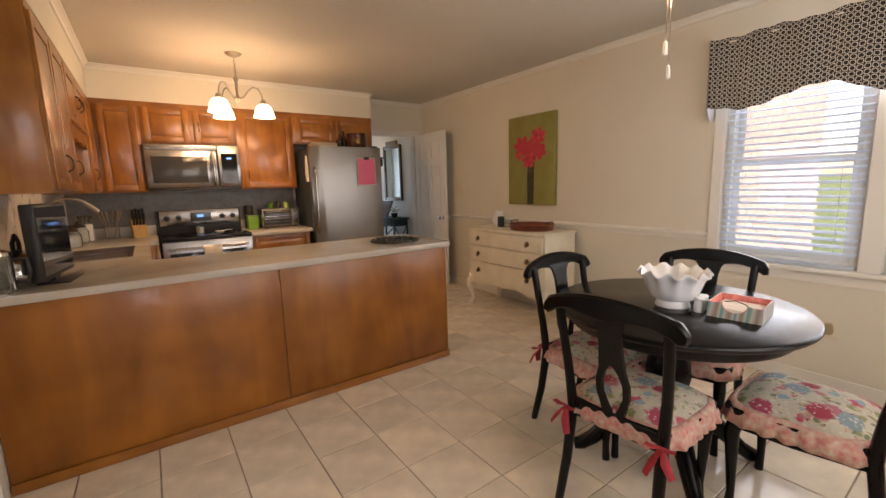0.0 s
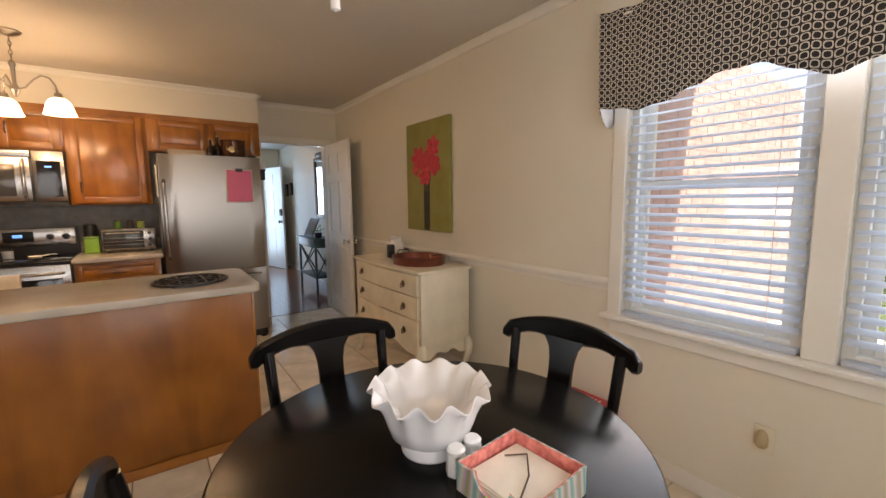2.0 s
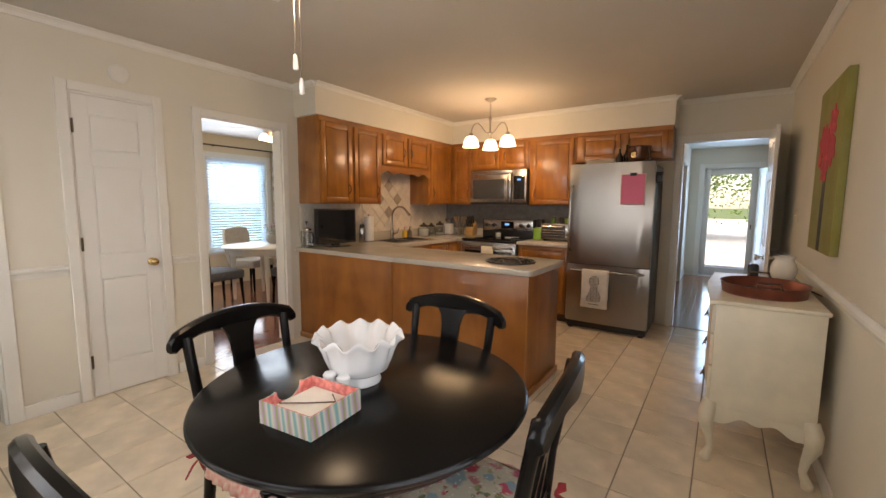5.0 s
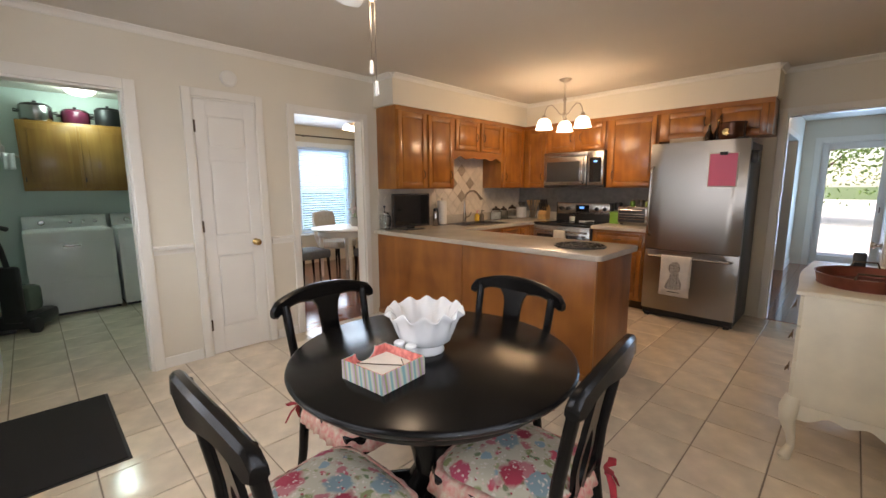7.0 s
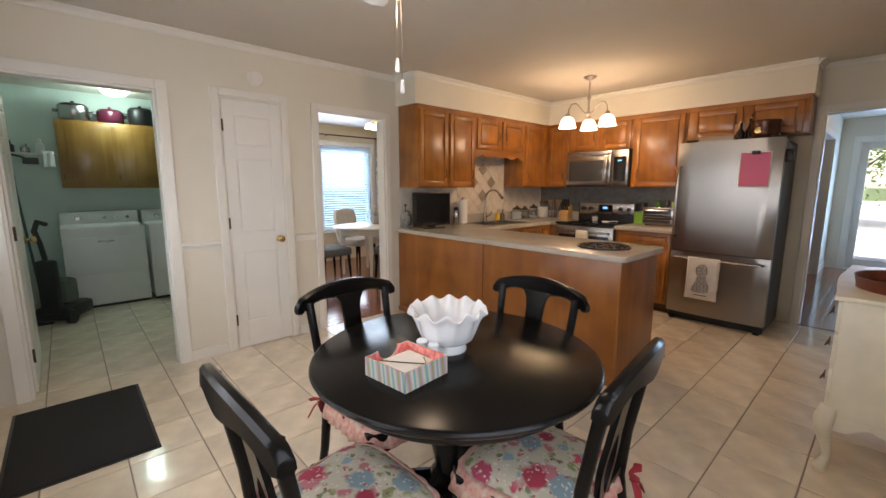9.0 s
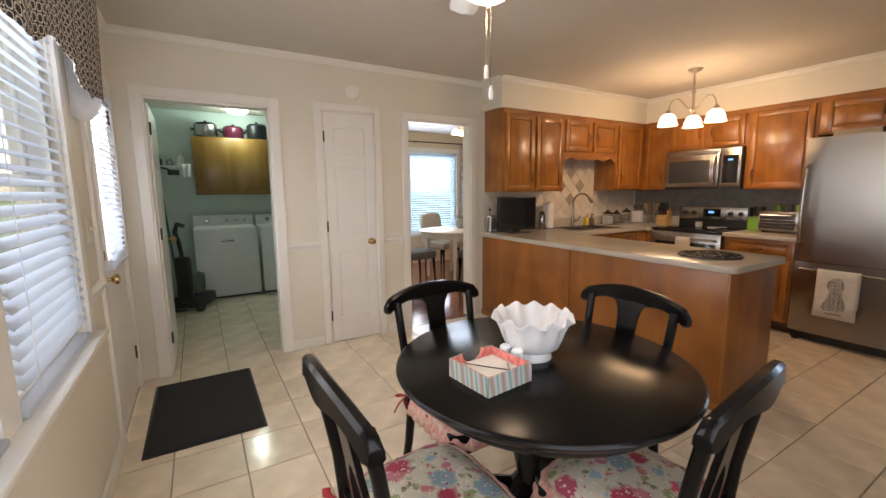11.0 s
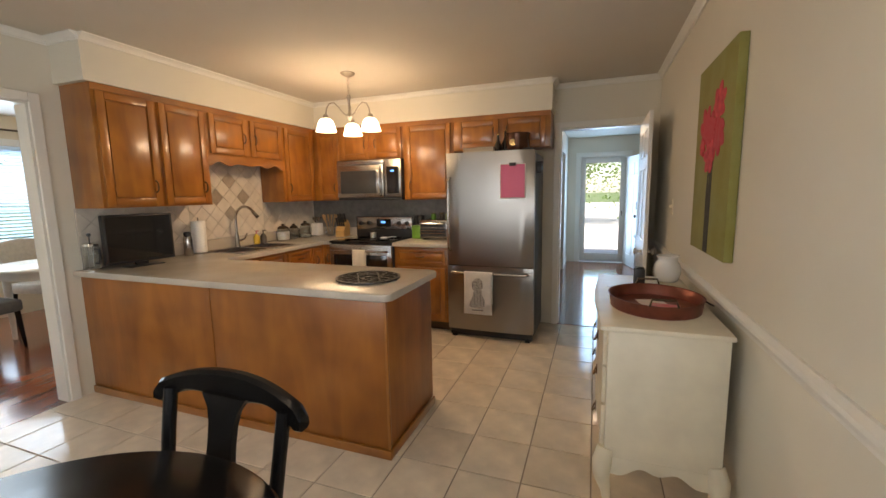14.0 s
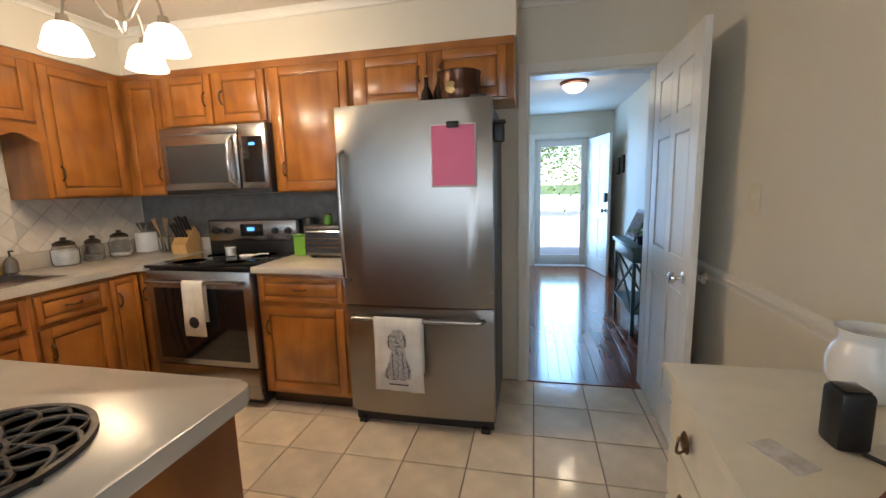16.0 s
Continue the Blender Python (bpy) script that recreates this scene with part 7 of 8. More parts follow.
part("frame_base", lathe(bmesh.new(), [(0.054, 0), (0.054, 0.011), (0, 0.0115)], 24), M_CHROME, fp)
for k in range(4):
    a = radians(45 + 90 * k)
    part("frame_post", tube(bmesh.new(), [(0.053 * math.cos(a), 0.053 * math.sin(a), 0.008), (0.053 * math.cos(a), 0.053 * math.sin(a), 0.16)], 0.003, 6), M_CHROME, fp)
part("handle", tube(bmesh.new(), [(0.05, 0, 0.15), (0.095, 0, 0.15), (0.1, 0, 0.09), (0.09, 0, 0.05), (0.05, 0, 0.05)], 0.008, 8), M_BLACKPLASTIC, fp)
kt = thing("steel_kettle", pose(0.61, 3.36, CT), "round steel kettle with black handle", "kettle")
part("body", lathe(bmesh.new(), [(0.085, 0), (0.095, 0.02), (0.09, 0.08), (0.06, 0.13), (0.03, 0.145), (0.0, 0.147)], 32), M_CHROME, kt)
part("spout", tube(bmesh.new(), [(0.06, 0.02, 0.08), (0.11, 0.035, 0.12), (0.125, 0.04, 0.15)], [0.018, 0.014, 0.01], 10), M_CHROME, kt)
part("handle", tube(bmesh.new(), [(0.0, -0.06, 0.12), (0.0, -0.06, 0.2), (0.0, 0.0, 0.235), (0.0, 0.06, 0.2), (0.0, 0.06, 0.12)], 0.009, 10), M_BLACKPLASTIC, kt)
part("lid_knob", lathe(bmesh.new(), [(0.01, 0.147), (0.016, 0.16), (0, 0.166)], 14), M_BLACKPLASTIC, kt)
for x, y, c, lab in ((0.57, 4.62, (0.75, 0.5, 0.05), "yellow bottle of dish soap with pink label"), (0.585, 4.70, (0.12, 0.1, 0.08), "dark soap pump bottle beside the sink")):
    bt = thing("soap_bottle", pose(x, y, CT), lab, "soap bottle", "bottles by the sink")
    part("body", lathe(bmesh.new(), [(0.025, 0), (0.032, 0.008), (0.032, 0.07), (0.02, 0.09), (0.012, 0.1), (0.0, 0.1)], 20), mat("soap_bottle_plastic", c, 0.25), bt)
    part("pump", tube(bmesh.new(), [(0, 0, 0.1), (0, 0, 0.135), (0.03, 0, 0.135)], 0.006, 8), M_BLACKPLASTIC if c[0] < 0.2 else mat("pink_cap", (0.7, 0.25, 0.3), 0.4), bt)
M_FLOUR = mat("white_sugar", (0.82, 0.8, 0.76), 0.9, vary=0.03)
M_PASTA = mat("grey_grain", (0.4, 0.36, 0.3), 0.9, vary=0.4, scale=60)
for x, y, r, h, fill, fm in ((0.61, 4.98, 0.075, 0.13, 0.75, M_FLOUR), (0.60, 5.17, 0.06, 0.12, 0.3, M_PASTA), (0.63, 5.34, 0.07, 0.14, 0.15, M_FLOUR)):
    jr = thing("glass_canister", pose(x, y, CT), "clear glass canister with dark lid on the worktop", "canister", "glass canisters")
    part("jar", lathe(bmesh.new(), [(0.0, 0.0), (r * 0.92, 0.0), (r, 0.02), (r, h * 0.75), (r * 0.75, h), (r * 0.7, h), (r * 0.94, h * 0.74), (r * 0.94, 0.024), (r * 0.86, 0.006), (0.0, 0.006)], 32), M_CLEAR, jr)
    part("contents", lathe(bmesh.new(), [(0, 0.0065), (r * 0.85, 0.0065), (r * 0.93, 0.025), (r * 0.93, h * fill), (0, h * fill + 0.004)], 28), fm, jr)
    part("lid", lathe(bmesh.new(), [(r * 0.78, h + 0.0005), (r * 0.8, h + 0.015), (r * 0.5, h + 0.03), (0.014, h + 0.035), (0.02, h + 0.05), (0, h + 0.056)], 24), M_BRONZE, jr, "dark turned lid")
ck_ = thing("utensil_crock", pose(0.66, 5.53, CT), "square white crock filled with spoons", "crock")
part("crock", boxes((-0.055, 0.055, -0.055, 0.055, 0.0, 0.155), bevel=0.01), M_WHITE, ck_)
for k in range(7):
    a = k * 0.9
    part("spoon", tube(bmesh.new(), [(0.02 * math.cos(a), 0.02 * math.sin(a), 0.156), (0.045 * math.cos(a), 0.045 * math.sin(a), 0.2), (0.052 * math.cos(a), 0.052 * math.sin(a), 0.23)], [0.004, 0.009, 0.018], 8, 0.5), M_STEELH, ck_)
wc = thing("wooden_utensil_jar", pose(0.85, 5.54, CT), "clear jar of pale wooden spoons and spatulas", "utensils")
part("jar", lathe(bmesh.new(), [(0.0, 0), (0.055, 0), (0.058, 0.12), (0.055, 0.12), (0.05, 0.006), (0, 0.005)], 24), M_CLEAR, wc)
M_PALEWOOD = wood("pale_utensil_wood", (0.5, 0.33, 0.17), (0.34, 0.2, 0.09), 0.6, grain=(30, 30, 3))
for k in range(6):
    a = k * 1.05 + 0.3
    part("spoon", tube(bmesh.new(), [(0.02 * math.cos(a), 0.02 * math.sin(a), 0.01), (0.055 * math.cos(a), 0.055 * math.sin(a), 0.16), (0.075 * math.cos(a), 0.07 * math.sin(a), 0.2), (0.09 * math.cos(a), 0.085 * math.sin(a), 0.26)], [0.005, 0.006, 0.012, 0.02], 8, 0.4), M_PALEWOOD, wc)
kb = thing("knife_block", pose(1.06, 5.50, CT, 0, 0, 8), "light wooden knife block with black-handled knives", "knife block")
M_BLOCK = wood("light_block_wood", (0.58, 0.36, 0.13), (0.42, 0.24, 0.08), 0.5, grain=(20, 20, 3))
part("block", strip(bmesh.new(), [[(x, y, z) for y, z in ((-0.08, 0.0), (0.07, 0.0), (0.09, 0.13), (0.03, 0.2), (-0.09, 0.07))] for x in (-0.055, 0.055)]), M_BLOCK, kb)
for i in range(4):
    for j in range(2):
        x, y, z = -0.04 + 0.026 * i, -0.04 + 0.05 * j, 0.125 + 0.045 * j
        part("knife_handle", tube(bmesh.new(), [(x, y, z), (x, y - 0.03, z + 0.06), (x, y - 0.05, z + 0.1 + 0.01 * (i % 2))], 0.011, 8, 0.7), M_BLACKPLASTIC, kb)
cn = thing("candle_jar", pose(1.56, 5.36, 0.9185), "white candle in a glass jar on the range", "candle")
part("jar", lathe(bmesh.new(), [(0.0, 0), (0.038, 0), (0.04, 0.08), (0.036, 0.08), (0.034, 0.004), (0, 0.004)], 24), M_CLEAR, cn)
part("wax", lathe(bmesh.new(), [(0, 0.0045), (0.0335, 0.0045), (0.0355, 0.06), (0, 0.06)], 24), M_FLOUR, cn)
sr = thing("spoon_rest", pose(1.73, 5.30, 0.9185, 0, 0, 30), "white ceramic spoon rest on the range", "spoon rest")
part("bowl", lathe(bmesh.new(), [(0.0, 0.004), (0.03, 0.004), (0.045, 0.018), (0.048, 0.016), (0.035, 0.0), (0, 0.0)], 24), M_WHITE, sr)
part("handle", tube(bmesh.new(), [(0.04, 0, 0.012), (0.09, 0, 0.02), (0.14, 0, 0.016)], [0.014, 0.011, 0.012], 10, 0.4), M_WHITE, sr)
to = thing("toaster_oven", pose(2.36, 5.45, CT, 0, 0, -2), "small stainless toaster oven with glass door", "toaster oven")
part("case", boxes((-0.2, 0.2, -0.13, 0.14, 0.015, 0.215), bevel=0.01), M_STEELH, to)
dd = part("glass_door", boxes((-0.185, 0.11, -0.137, -0.1305, 0.035, 0.195), bevel=0.002), M_MWGLASS, to)
part("handle", tube(bmesh.new(), [(-0.16, -0.138, 0.175), (-0.16, -0.16, 0.178), (0.085, -0.16, 0.178), (0.085, -0.138, 0.175)], 0.006, 8), M_CHROME, dd)
for k in range(3):
    part("control_knob", lathe(bmesh.new(), [(0.014, 0), (0.012, -0.014), (0, -0.015)], 14, (0.155, -0.1305, 0.06 + 0.055 * k), "y"), M_BLACKPLASTIC, to)
    part("rack_wire", boxes((-0.18, 0.105, -0.1385, -0.1372, 0.07 + 0.03 * k, 0.073 + 0.03 * k)), M_CHROME, to)
for x in (-0.17, 0.15):
    part("foot", boxes((x, x + 0.025, -0.11, 0.11, 0, 0.0148)), M_BLACKPLASTIC, to)
for x, y, c, lab in ((2.28, 5.44, (0.08, 0.2, 0.02), "green lidded jar on top of the toaster oven"), (2.37, 5.46, (0.05, 0.045, 0.04), "small dark jar on top of the toaster oven"), (2.45, 5.45, (0.35, 0.45, 0.12), "pale green canister on top of the toaster oven")):
    jj = thing("small_jar", pose(x, y, CT + 0.2155), lab, "jar", "jars on the toaster oven")
    part("body", lathe(bmesh.new(), [(0.026, 0), (0.03, 0.006), (0.03, 0.05), (0.024, 0.06), (0, 0.06)], 18), mat("jar_glaze", c, 0.3), jj)
    part("lid", lathe(bmesh.new(), [(0.025, 0.0602), (0.022, 0.072), (0, 0.076)], 18), M_BRONZE, jj)
gb = thing("green_tin", pose(2.08, 5.45, CT, 0, 0, 4), "bright green square tin beside the range", "tin")
part("tin", boxes((-0.055, 0.055, -0.045, 0.045, 0, 0.13), bevel=0.008), mat("bright_green_paint", (0.16, 0.36, 0.03), 0.4, vary=0.2), gb)
part("lid", boxes((-0.057, 0.057, -0.047, 0.047, 0.1305, 0.145), bevel=0.004), mat("bright_green_lid", (0.12, 0.28, 0.03), 0.4), gb)
cg = thing("coffee_grinder", pose(2.07, 5.56, CT), "black coffee grinder standing behind the tin", "grinder")
part("body", lathe(bmesh.new(), [(0.045, 0), (0.05, 0.02), (0.045, 0.14), (0.05, 0.15), (0.05, 0.24), (0.04, 0.255), (0, 0.257)], 24), M_BLACKPLASTIC, cg)
part("collar", lathe(bmesh.new(), [(0.0505, 0.143), (0.0505, 0.151), (0.048, 0.151)], 24), M_CHROME, cg)
tr = thing("iron_trivet", pose(2.69, 3.32, CT), "round black wrought-iron trivet with scroll pattern", "trivet")
part("outer_ring", lathe(bmesh.new(), [(0.178, 0.004), (0.178, 0.014), (0.19, 0.014), (0.19, 0.004)], 56), M_IRON, tr)
part("inner_ring", lathe(bmesh.new(), [(0.06, 0.004), (0.06, 0.013), (0.068, 0.013), (0.068, 0.004)], 36), M_IRON, tr)
for k in range(12):
    a = 2 * math.pi * k / 12
    pts = [((0.065 + 0.115 * u) * math.cos(a + 0.55 * math.sin(u * math.pi)), (0.065 + 0.115 * u) * math.sin(a + 0.55 * math.sin(u * math.pi)), 0.009) for u in [j / 8 for j in range(9)]]
    part("scroll", tube(bmesh.new(), pts, 0.006, 6, 0.8), M_IRON, tr)
    pts = [((0.065 + 0.115 * u) * math.cos(a - 0.45 * math.sin(u * math.pi)), (0.065 + 0.115 * u) * math.sin(a - 0.45 * math.sin(u * math.pi)), 0.0095) for u in [j / 8 for j in range(9)]]
    part("scroll", tube(bmesh.new(), pts, 0.0045, 6, 0.8), M_IRON, tr)
part("centre_boss", lathe(bmesh.new(), [(0.02, 0.003), (0.022, 0.012), (0, 0.015)], 18), M_IRON, tr)
for k in range(3):
    a = 2 * math.pi * k / 3
    part("foot", lathe(bmesh.new(), [(0.008, 0.0), (0.008, 0.0045), (0, 0.0046)], 12, (0.184 * math.cos(a), 0.184 * math.sin(a), 0)), M_IRON, tr)

# on the refrigerator
FT = 1.7655
bs = thing("wooden_crate", pose(2.86, 5.24, FT), "low whitewashed wooden crate on the refrigerator", "crate")
M_WASH = wood("whitewashed_wood", (0.5, 0.42, 0.32), (0.3, 0.22, 0.15), 0.7, grain=(3, 20, 20))
for y in (-0.06, 0.05):
    part("side_board", boxes((-0.14, 0.14, y, y + 0.012, 0.002, 0.085), bevel=0.003), M_WASH, bs)
for x in (-0.152, 0.14):
    part("end_board", boxes((x, x + 0.012, -0.06, 0.062, 0.002, 0.085), bevel=0.003), M_WASH, bs)
part("bottom", boxes((-0.14, 0.14, -0.048, 0.05, 0.0, 0.008)), M_WASH, bs)
M_AMBER = mat("dark_bottle_glass", (0.02, 0.012, 0.008), 0.08, vary=0.2)
for x, y, h in ((3.055, 5.2, 0.2), (3.12, 5.24, 0.24), (3.09, 5.33, 0.22)):
    bo = thing("dark_bottle", pose(x, y, FT), "dark glass bottle on the refrigerator", "bottle", "bottles on the refrigerator")
    part("bottle", lathe(bmesh.new(), [(0.03, 0), (0.034, 0.008), (0.034, h * 0.5), (0.013, h * 0.72), (0.012, h * 0.95), (0, h * 0.95)], 20), M_AMBER, bo)
    part("cap", lathe(bmesh.new(), [(0.014, h * 0.951), (0.014, h), (0, h)], 14), M_BRASS, bo)
cp_ = thing("copper_pot", pose(3.25, 5.17, FT), "large dark copper pot on the refrigerator", "pot")
part("pot", lathe(bmesh.new(), [(0.085, 0), (0.105, 0.02), (0.112, 0.1), (0.108, 0.17), (0.115, 0.19), (0.108, 0.19), (0.1, 0.17), (0, 0.16)], 36), mat("dark_glazed_copper", (0.09, 0.035, 0.018), 0.2, 0.5, vary=0.4, scale=12), cp_)
part("label_plate", lathe(bmesh.new(), [(0.0, -0.003), (0.03, -0.002), (0.03, 0.0)], 20, (-0.03, -0.108, 0.1), "y"), M_BRASS, cp_)
ln = thing("iron_lantern", pose(3.44, 5.03, 1.565), "small black lantern hanging on the refrigerator side", "lantern")
part("cage", boxes((0.0, 0.055, -0.03, 0.03, 0.01, 0.1), bevel=0.008), M_BLACKPLASTIC, ln)
part("roof", boxes((-0.004, 0.062, -0.037, 0.037, 0.1005, 0.115), bevel=0.005), M_BLACKPLASTIC, ln)
part("magnet_back", boxes((-0.006, -0.0005, -0.02, 0.02, 0.02, 0.09)), M_BLACKPLASTIC, ln)

hc = thing("hanging_mitt", pose(2.612, 5.06, 1.41), "white cotton mitt hanging on the refrigerator side", "mitt")
bm = bmesh.new()
slab(bm, [(-0.035, 0.05), (-0.04, 0.0), (0.04, 0.0), (0.045, 0.09), (0.03, 0.2), (0.018, 0.275), (-0.012, 0.28), (-0.025, 0.2), (-0.04, 0.13)], 0.012, Matrix(((0, 0, -1, -0.006), (1, 0, 0, 0), (0, 1, 0, 0), (0, 0, 0, 1))), bevel=0.004)
part("cloth", bm, M_TOWELW, hc)
part("hook", tube(bmesh.new(), [(-0.001, 0.003, 0.29), (-0.014, 0.003, 0.285), (-0.018, 0.003, 0.275)], 0.004, 8), M_CHROME, hc)

# ---- wall tiles behind the sink ----
def clip_rect(poly, x0, x1, y0, y1):
    for ax, lim, sg in ((0, x0, 1), (0, x1, -1), (1, y0, 1), (1, y1, -1)):
        out = []
        for i, p in enumerate(poly):
            q = poly[(i + 1) % len(poly)]
            dp, dq = sg * (p[ax] - lim), sg * (q[ax] - lim)
            if dp >= 0:
                out.append(p)
            if (dp > 0 > dq) or (dp < 0 < dq):
                t = dp / (dp - dq)
                out.append((p[0] + (q[0] - p[0]) * t, p[1] + (q[1] - p[1]) * t))
        poly = out
        if len(poly) < 3:
            return []
    return poly


M_TILEW = mat("cream_wall_tile", (0.66, 0.60, 0.52), 0.3, vary=0.12, scale=12, bump=0.08, bump_scale=40, random_amount=0.05)
M_TILEA = mat("taupe_accent_tile", (0.34, 0.28, 0.22), 0.35, vary=0.2, scale=20, random_amount=0.08)
bs_ = thing("backsplash", pose(XW, 0, 0), "cream diagonal wall tiles with taupe diamond accents", "backsplash")
bs_["kind"] = "structure"
part("grout", boxes((0.0005, 0.004, 3.04, YN - 0.001, 1.016, 1.349), (0.0005, 0.004, 3.905, 4.795, 1.349, 1.779)), mat("pale_grout", (0.5, 0.46, 0.4), 0.9), bs_)
HD, CY, CZ = 0.0825, 4.37, 1.412
for i in range(-17, 17):
    for j in range(-6, 6):
        if (i + j) % 2:
            continue
        y, z = CY + i * HD, CZ + j * HD
        e = HD - 0.003
        d = [(y - e, z), (y, z - e), (y + e, z), (y, z + e)]
        lo_hi = (1.018, 1.347)
        zone = (3.908, 4.792, 1.018, 1.777) if 3.908 <= y <= 4.792 else (3.042 if y < 4 else 4.794, 3.906 if y < 4 else YN - 0.003, *lo_hi)
        q = clip_rect(d, *zone)
        if len(q) > 2:
            bm = bmesh.new()
            slab(bm, q, 0.005, Matrix(((0, 0, 1, 0.003), (1, 0, 0, 0), (0, 1, 0, 0), (0, 0, 0, 1))))
            part("tile", bm, M_TILEA if (i, j) in {(0, 2), (0, -2), (2, 0), (-2, 0)} else M_TILEW, bs_, smooth=0)
# One dark grey panel fills the wall between worktop and wall cabinets.
bg = thing("backsplash", pose(0, YN, 0), "mottled dark grey wall panel behind the range", "backsplash")
bg["kind"] = "structure"
part("panel", boxes((XW + 0.025, 2.60, -0.004, -0.0005, 0.9, 1.349)), mat("mottled_dark_grey", (0.20, 0.19, 0.175), 0.4, vary=0.25, scale=14, bump=0.15, bump_scale=50), bg)

# ---- outside ----
M_GRASS = mat("lawn_grass", (0.07, 0.11, 0.03), 0.9, vary=0.5, scale=0.8, bump=0.6, bump_scale=30, second=(0.05, 0.08, 0.02))
structure("ground", boxes((-400, 400, -400, 400, -0.4, -0.2)), M_GRASS, "mown lawn round the house")
structure("pavement", boxes((-6, 14, 10.0, 60, -0.195, -0.14), (4.67, 8.8, -25.0, 6.0, -0.195, -0.15)), mat("pale_concrete", (0.47, 0.46, 0.44), 0.85, vary=0.15, scale=2, bump=0.2), "pale concrete walk and patio")
# Unseen slab added to keep sun off the windows and half-shade the wing.
structure("roof", boxes((-3.8, 6.28, -1.3, 11.2, 2.62, 2.8)), mat("unseen_roof_grey", (0.12, 0.115, 0.11), 0.9, vary=0.3, bump=0.4), "unseen grey roof slab added to shade windows and wing")
M_BRICK = mat("red_brick", (0.47, 0.335, 0.31), 0.85, vary=0.2, scale=6, bump=0.3, random_amount=0.12)
M_MORTAR = mat("pale_mortar", (0.50, 0.41, 0.385), 0.95, vary=0.15)
structure("wall_house_outer", boxes((XE + 0.16, XE + 0.2, YS - 0.2, 0.05, -0.2, 2.6), (XE + 0.16, XE + 0.2, 1.83, 2.2, -0.2, 2.6), (XE + 0.16, XE + 0.2, 0.05, 1.83, -0.2, 0.68), (XE + 0.16, XE + 0.2, 0.05, 1.83, 2.12, 2.6)), M_BRICK, "red brick outer wall")
wing = thing("brick_wing", pose(XE + 0.2, 2.22, -0.15), "red brick wing of the house beside the patio", "house")
part("wall", boxes((0, 4.2, 0.004, 0.2, 0, 2.75)), M_MORTAR, wing)
bk_ = mesh_of("brick", boxes((0, 0.198, 0, 0.016, 0, 0.06)), M_BRICK, 0)
bricks, rest = 0, bmesh.new()
for r in range(36):
    z = 0.076 * r
    for c in range(20):
        x = 0.21 * c + (0.105 if r % 2 else 0.0)
        if 6 < r < 34 and bricks < 300:
            part("brick", bk_, M_BRICK, wing, m=pose(x, 0, z + 0.008))
            bricks += 1
        else:
            box(rest, x, x + 0.198, 0, 0.016, z + 0.008, z + 0.068)
o = part("brick_courses", rest, M_BRICK, wing, smooth=0)
o["kind"] = "stuff"
M_BARK = mat("tree_bark", (0.12, 0.085, 0.06), 0.95, vary=0.4, scale=8, bump=0.8, bump_scale=30, stretch=(3, 3, 0.5))


def tree(x, y, h, r, seed, leaves=7000):
    rnd = random.Random(seed)
    ob = thing("yard_tree", pose(x, y, -0.2), "leafy green deciduous tree on the lawn", "tree", "yard trees")
    bm = bmesh.new()
    tube(bm, [(0, 0, 0), (0.05, 0.02, h * 0.25), (-0.05, 0.05, h * 0.5), (0.05, 0, h * 0.85)], [0.22, 0.17, 0.12, 0.03], 10)
    tips = []
    for k in range(11):
        a, z = k * 2.4 + rnd.uniform(-0.3, 0.3), h * rnd.uniform(0.3, 0.75)
        ln = r * rnd.uniform(0.6, 1.0)
        e = Vector((math.cos(a) * ln, math.sin(a) * ln, z + ln * rnd.uniform(0.2, 0.7)))
        tube(bm, [(0, 0, z), e * 0.5 + Vector((0, 0, z * 0.48)), e], [0.07, 0.045, 0.012], 6)
        tips += [e, (e + Vector((0, 0, z))) * 0.5 + Vector((0, 0, 0.3))]
    part("trunk", bm, M_BARK, ob)
    tips.append(Vector((0, 0, h * 0.95)))
    verts, faces = [], []
    for k in range(leaves):
        c = rnd.choice(tips) + Vector((rnd.gauss(0, r * 0.24), rnd.gauss(0, r * 0.24), rnd.gauss(0, r * 0.2)))
        s = rnd.uniform(0.05, 0.11)
        u = Vector((rnd.gauss(0, 1), rnd.gauss(0, 1), rnd.gauss(0, 0.6))).normalized()
        v = u.cross(Vector((rnd.gauss(0, 1), rnd.gauss(0, 1), rnd.gauss(0, 1)))).normalized()
        i = len(verts)
        verts += [c - u * s, c + v * s * 0.5, c + u * s, c - v * s * 0.5]
        faces.append((i, i + 1, i + 2, i + 3))
    me = bpy.data.meshes.new("crown")
    me.from_pydata([tuple(v) for v in verts], [], faces)
    me.materials.append(M_LEAF)
    part("crown", me, M_LEAF, ob)
    return ob


for i, (x, y, h, r) in enumerate(((2.7, 22, 5.5, 3.6), (6.6, 22.5, 5.5, 3.6), (-0.5, 34, 7, 3.6), (11, 34, 7, 3.6), (-16, 4.2, 6.0, 2.6), (-19, 9, 7, 3.0), (16, -13, 7, 3.0), (2, -13, 7, 2.8), (14.5, -3.2, 6, 2.8))):
    tree(x, y, h, r, i + 1)

# ---- floor pieces ----
floor = bpy.data.objects["floor"]
P, G = 0.3225, 0.006
cache = {}


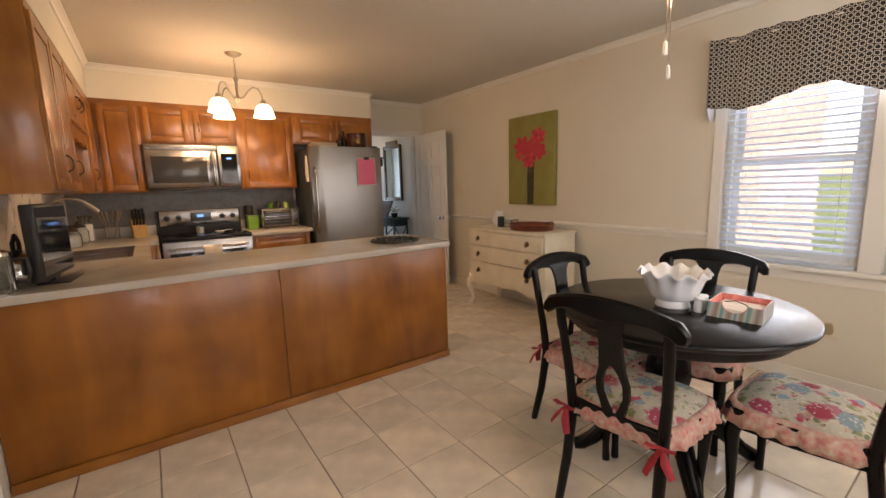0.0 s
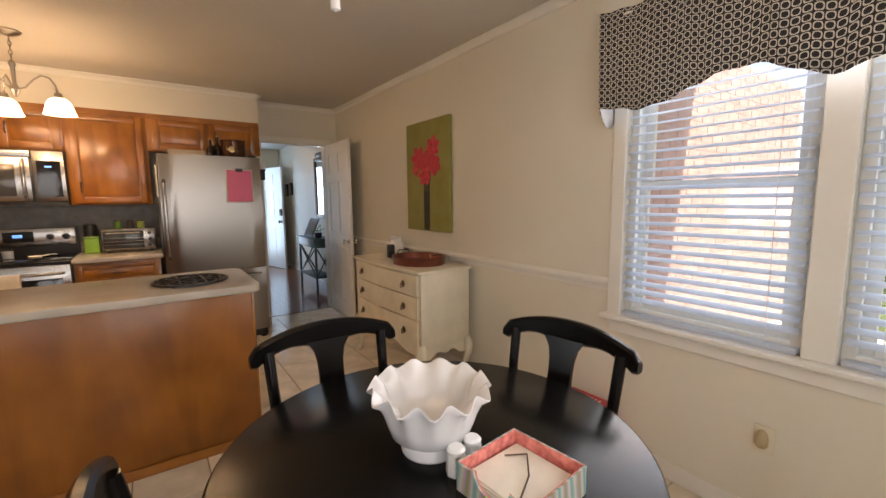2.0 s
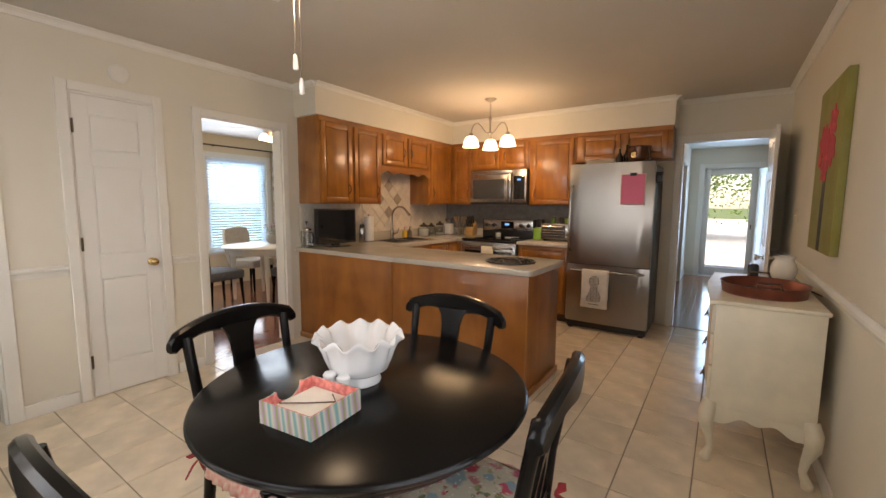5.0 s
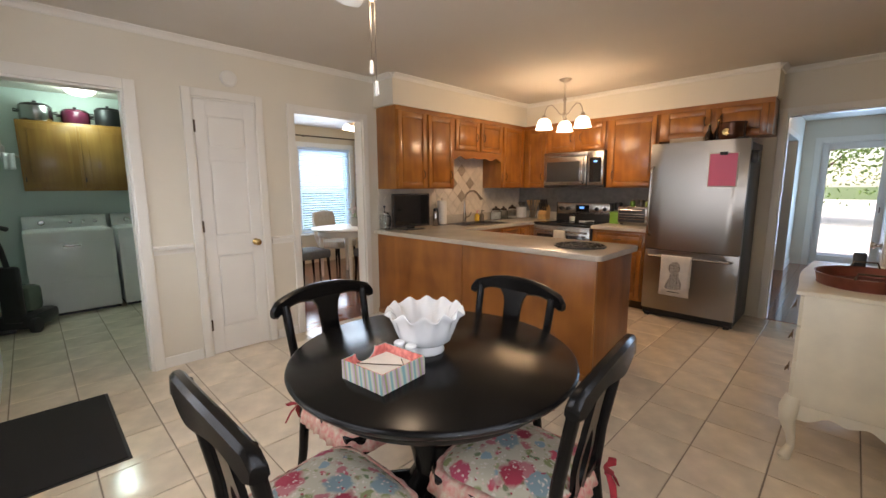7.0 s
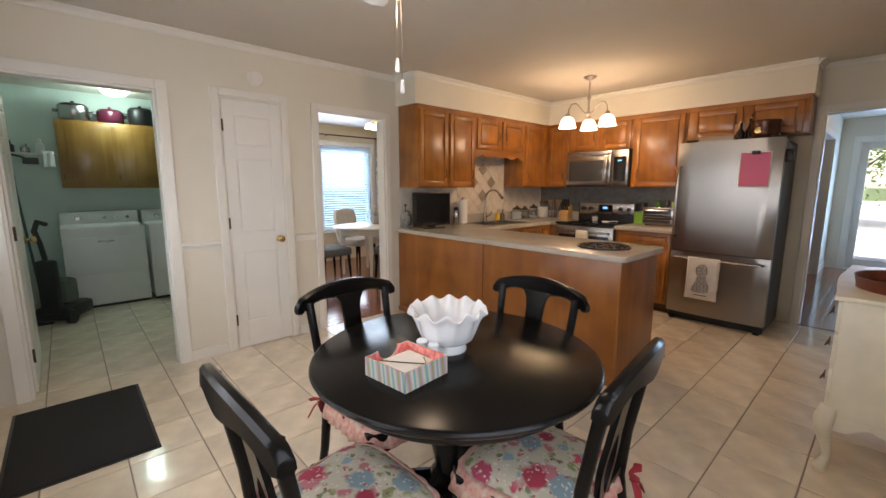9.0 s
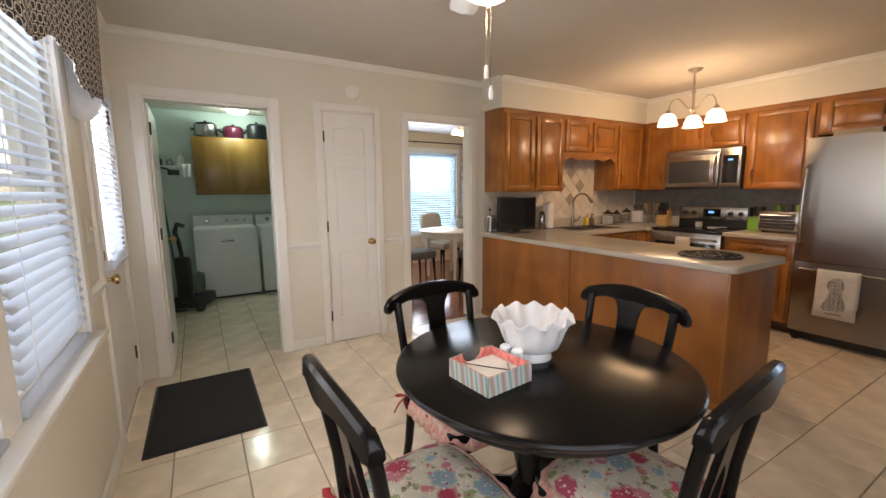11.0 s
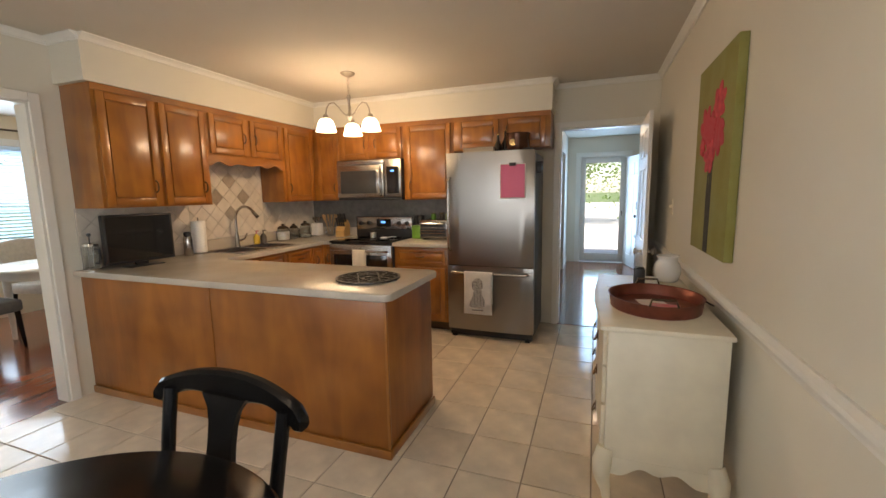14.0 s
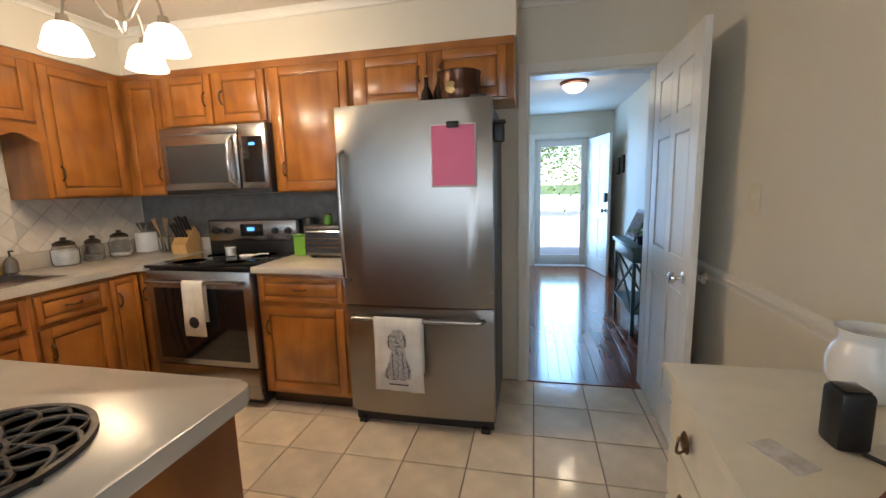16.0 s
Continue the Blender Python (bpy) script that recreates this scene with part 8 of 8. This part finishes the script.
def tile(x0, x1, y0, y1):
    w, d = round(x1 - x0, 4), round(y1 - y0, 4)
    if w < 0.01 or d < 0.01:
        return
    if (w, d) not in cache:
        bm = bmesh.new()
        c, z0, z1 = 0.003, -0.0059, 0.0
        lo = [bm.verts.new(p) for p in ((0, 0, z0), (w, 0, z0), (w, d, z0), (0, d, z0))]
        mi = [bm.verts.new(p) for p in ((0, 0, z1 - c * 0.6), (w, 0, z1 - c * 0.6), (w, d, z1 - c * 0.6), (0, d, z1 - c * 0.6))]
        hi = [bm.verts.new(p) for p in ((c, c, z1), (w - c, c, z1), (w - c, d - c, z1), (c, d - c, z1))]
        for a, b in ((lo, mi), (mi, hi)):
            for i in range(4):
                bm.faces.new((a[i], a[(i + 1) % 4], b[(i + 1) % 4], b[i]))
        bm.faces.new(hi)
        cache[w, d] = mesh_of("tile", bm, M_TILE, 0)
    rnd = trnd
    part("tile", cache[w, d], M_TILE, floor, m=pose(x0, y0, 0, rnd.uniform(-0.05, 0.05), rnd.uniform(-0.05, 0.05), 0))


trnd = random.Random(21)
areas = ((XW - 0.012, XE, YS, YN), (-2.55, XW - 0.012, YS, 1.93))
for ax0, ax1, ay0, ay1 in areas:
    i0, i1 = math.floor((ax0 - 3.645) / P), math.ceil((ax1 - 3.645) / P)
    j0, j1 = math.floor((ay0 - 3.712) / P), math.ceil((ay1 - 3.712) / P)
    for i in range(i0, i1):
        for j in range(j0, j1):
            x0, x1 = 3.645 + P * i + G / 2, 3.645 + P * (i + 1) - G / 2
            y0, y1 = 3.712 + P * j + G / 2, 3.712 + P * (j + 1) - G / 2
            if ax0 > 0 and x1 < 1.0 and y0 > 3.7:
                continue
            tile(max(x0, ax0), min(x1, ax1), max(y0, ay0), min(y1, ay1))

hall_floor = bpy.data.objects["floor_hall"]
pw = 0.083
planks = {}
for i in range(int((HX1 - HX0) / pw) + 1):
    x0 = HX0 + pw * i
    y = YN + 0.056
    k = 0
    while y < HY1 - 0.01:
        ln = min(trnd.choice((0.9, 1.2, 1.5)) if k else trnd.choice((0.4, 0.7, 1.0)), HY1 - y)
        key = round(ln, 3)
        if key not in planks:
            planks[key] = mesh_of("plank", boxes((0, pw - 0.0012, 0, ln - 0.0012, -0.0118, 0.0), bevel=0.001), M_REDWOOD, 0)
        part("plank", planks[key], M_REDWOOD, hall_floor, m=pose(x0, y, 0))
        y += ln
        k += 1


def boards(name, parent, x0, x1, y0, y1):
    bm = bmesh.new()
    x = x0
    while x < x1 - 0.005:
        y = y0 - trnd.uniform(0, 0.8)
        while y < y1:
            ln = trnd.uniform(0.7, 1.4)
            a, b = max(y, y0), min(y + ln, y1)
            if b - a > 0.01:
                box(bm, x, min(x + pw, x1) - 0.0012, a, b - 0.0012, -0.0118, 0.0)
            y += ln
        x += pw
    ob = part(name, bm, M_REDWOOD, parent, smooth=0)
    ob["kind"] = "stuff"


boards("floor_boards", hall_floor, 0.8, HX0, YN + T, HY1)
df_ = bpy.data.objects["floor_dining"]
boards("floor_boards", df_, DX, XW - T, 2.01, 6.4)
boards("floor_boards", df_, XW - T, XW - 0.012, DINING[0] + 0.014, DINING[1] - 0.014)
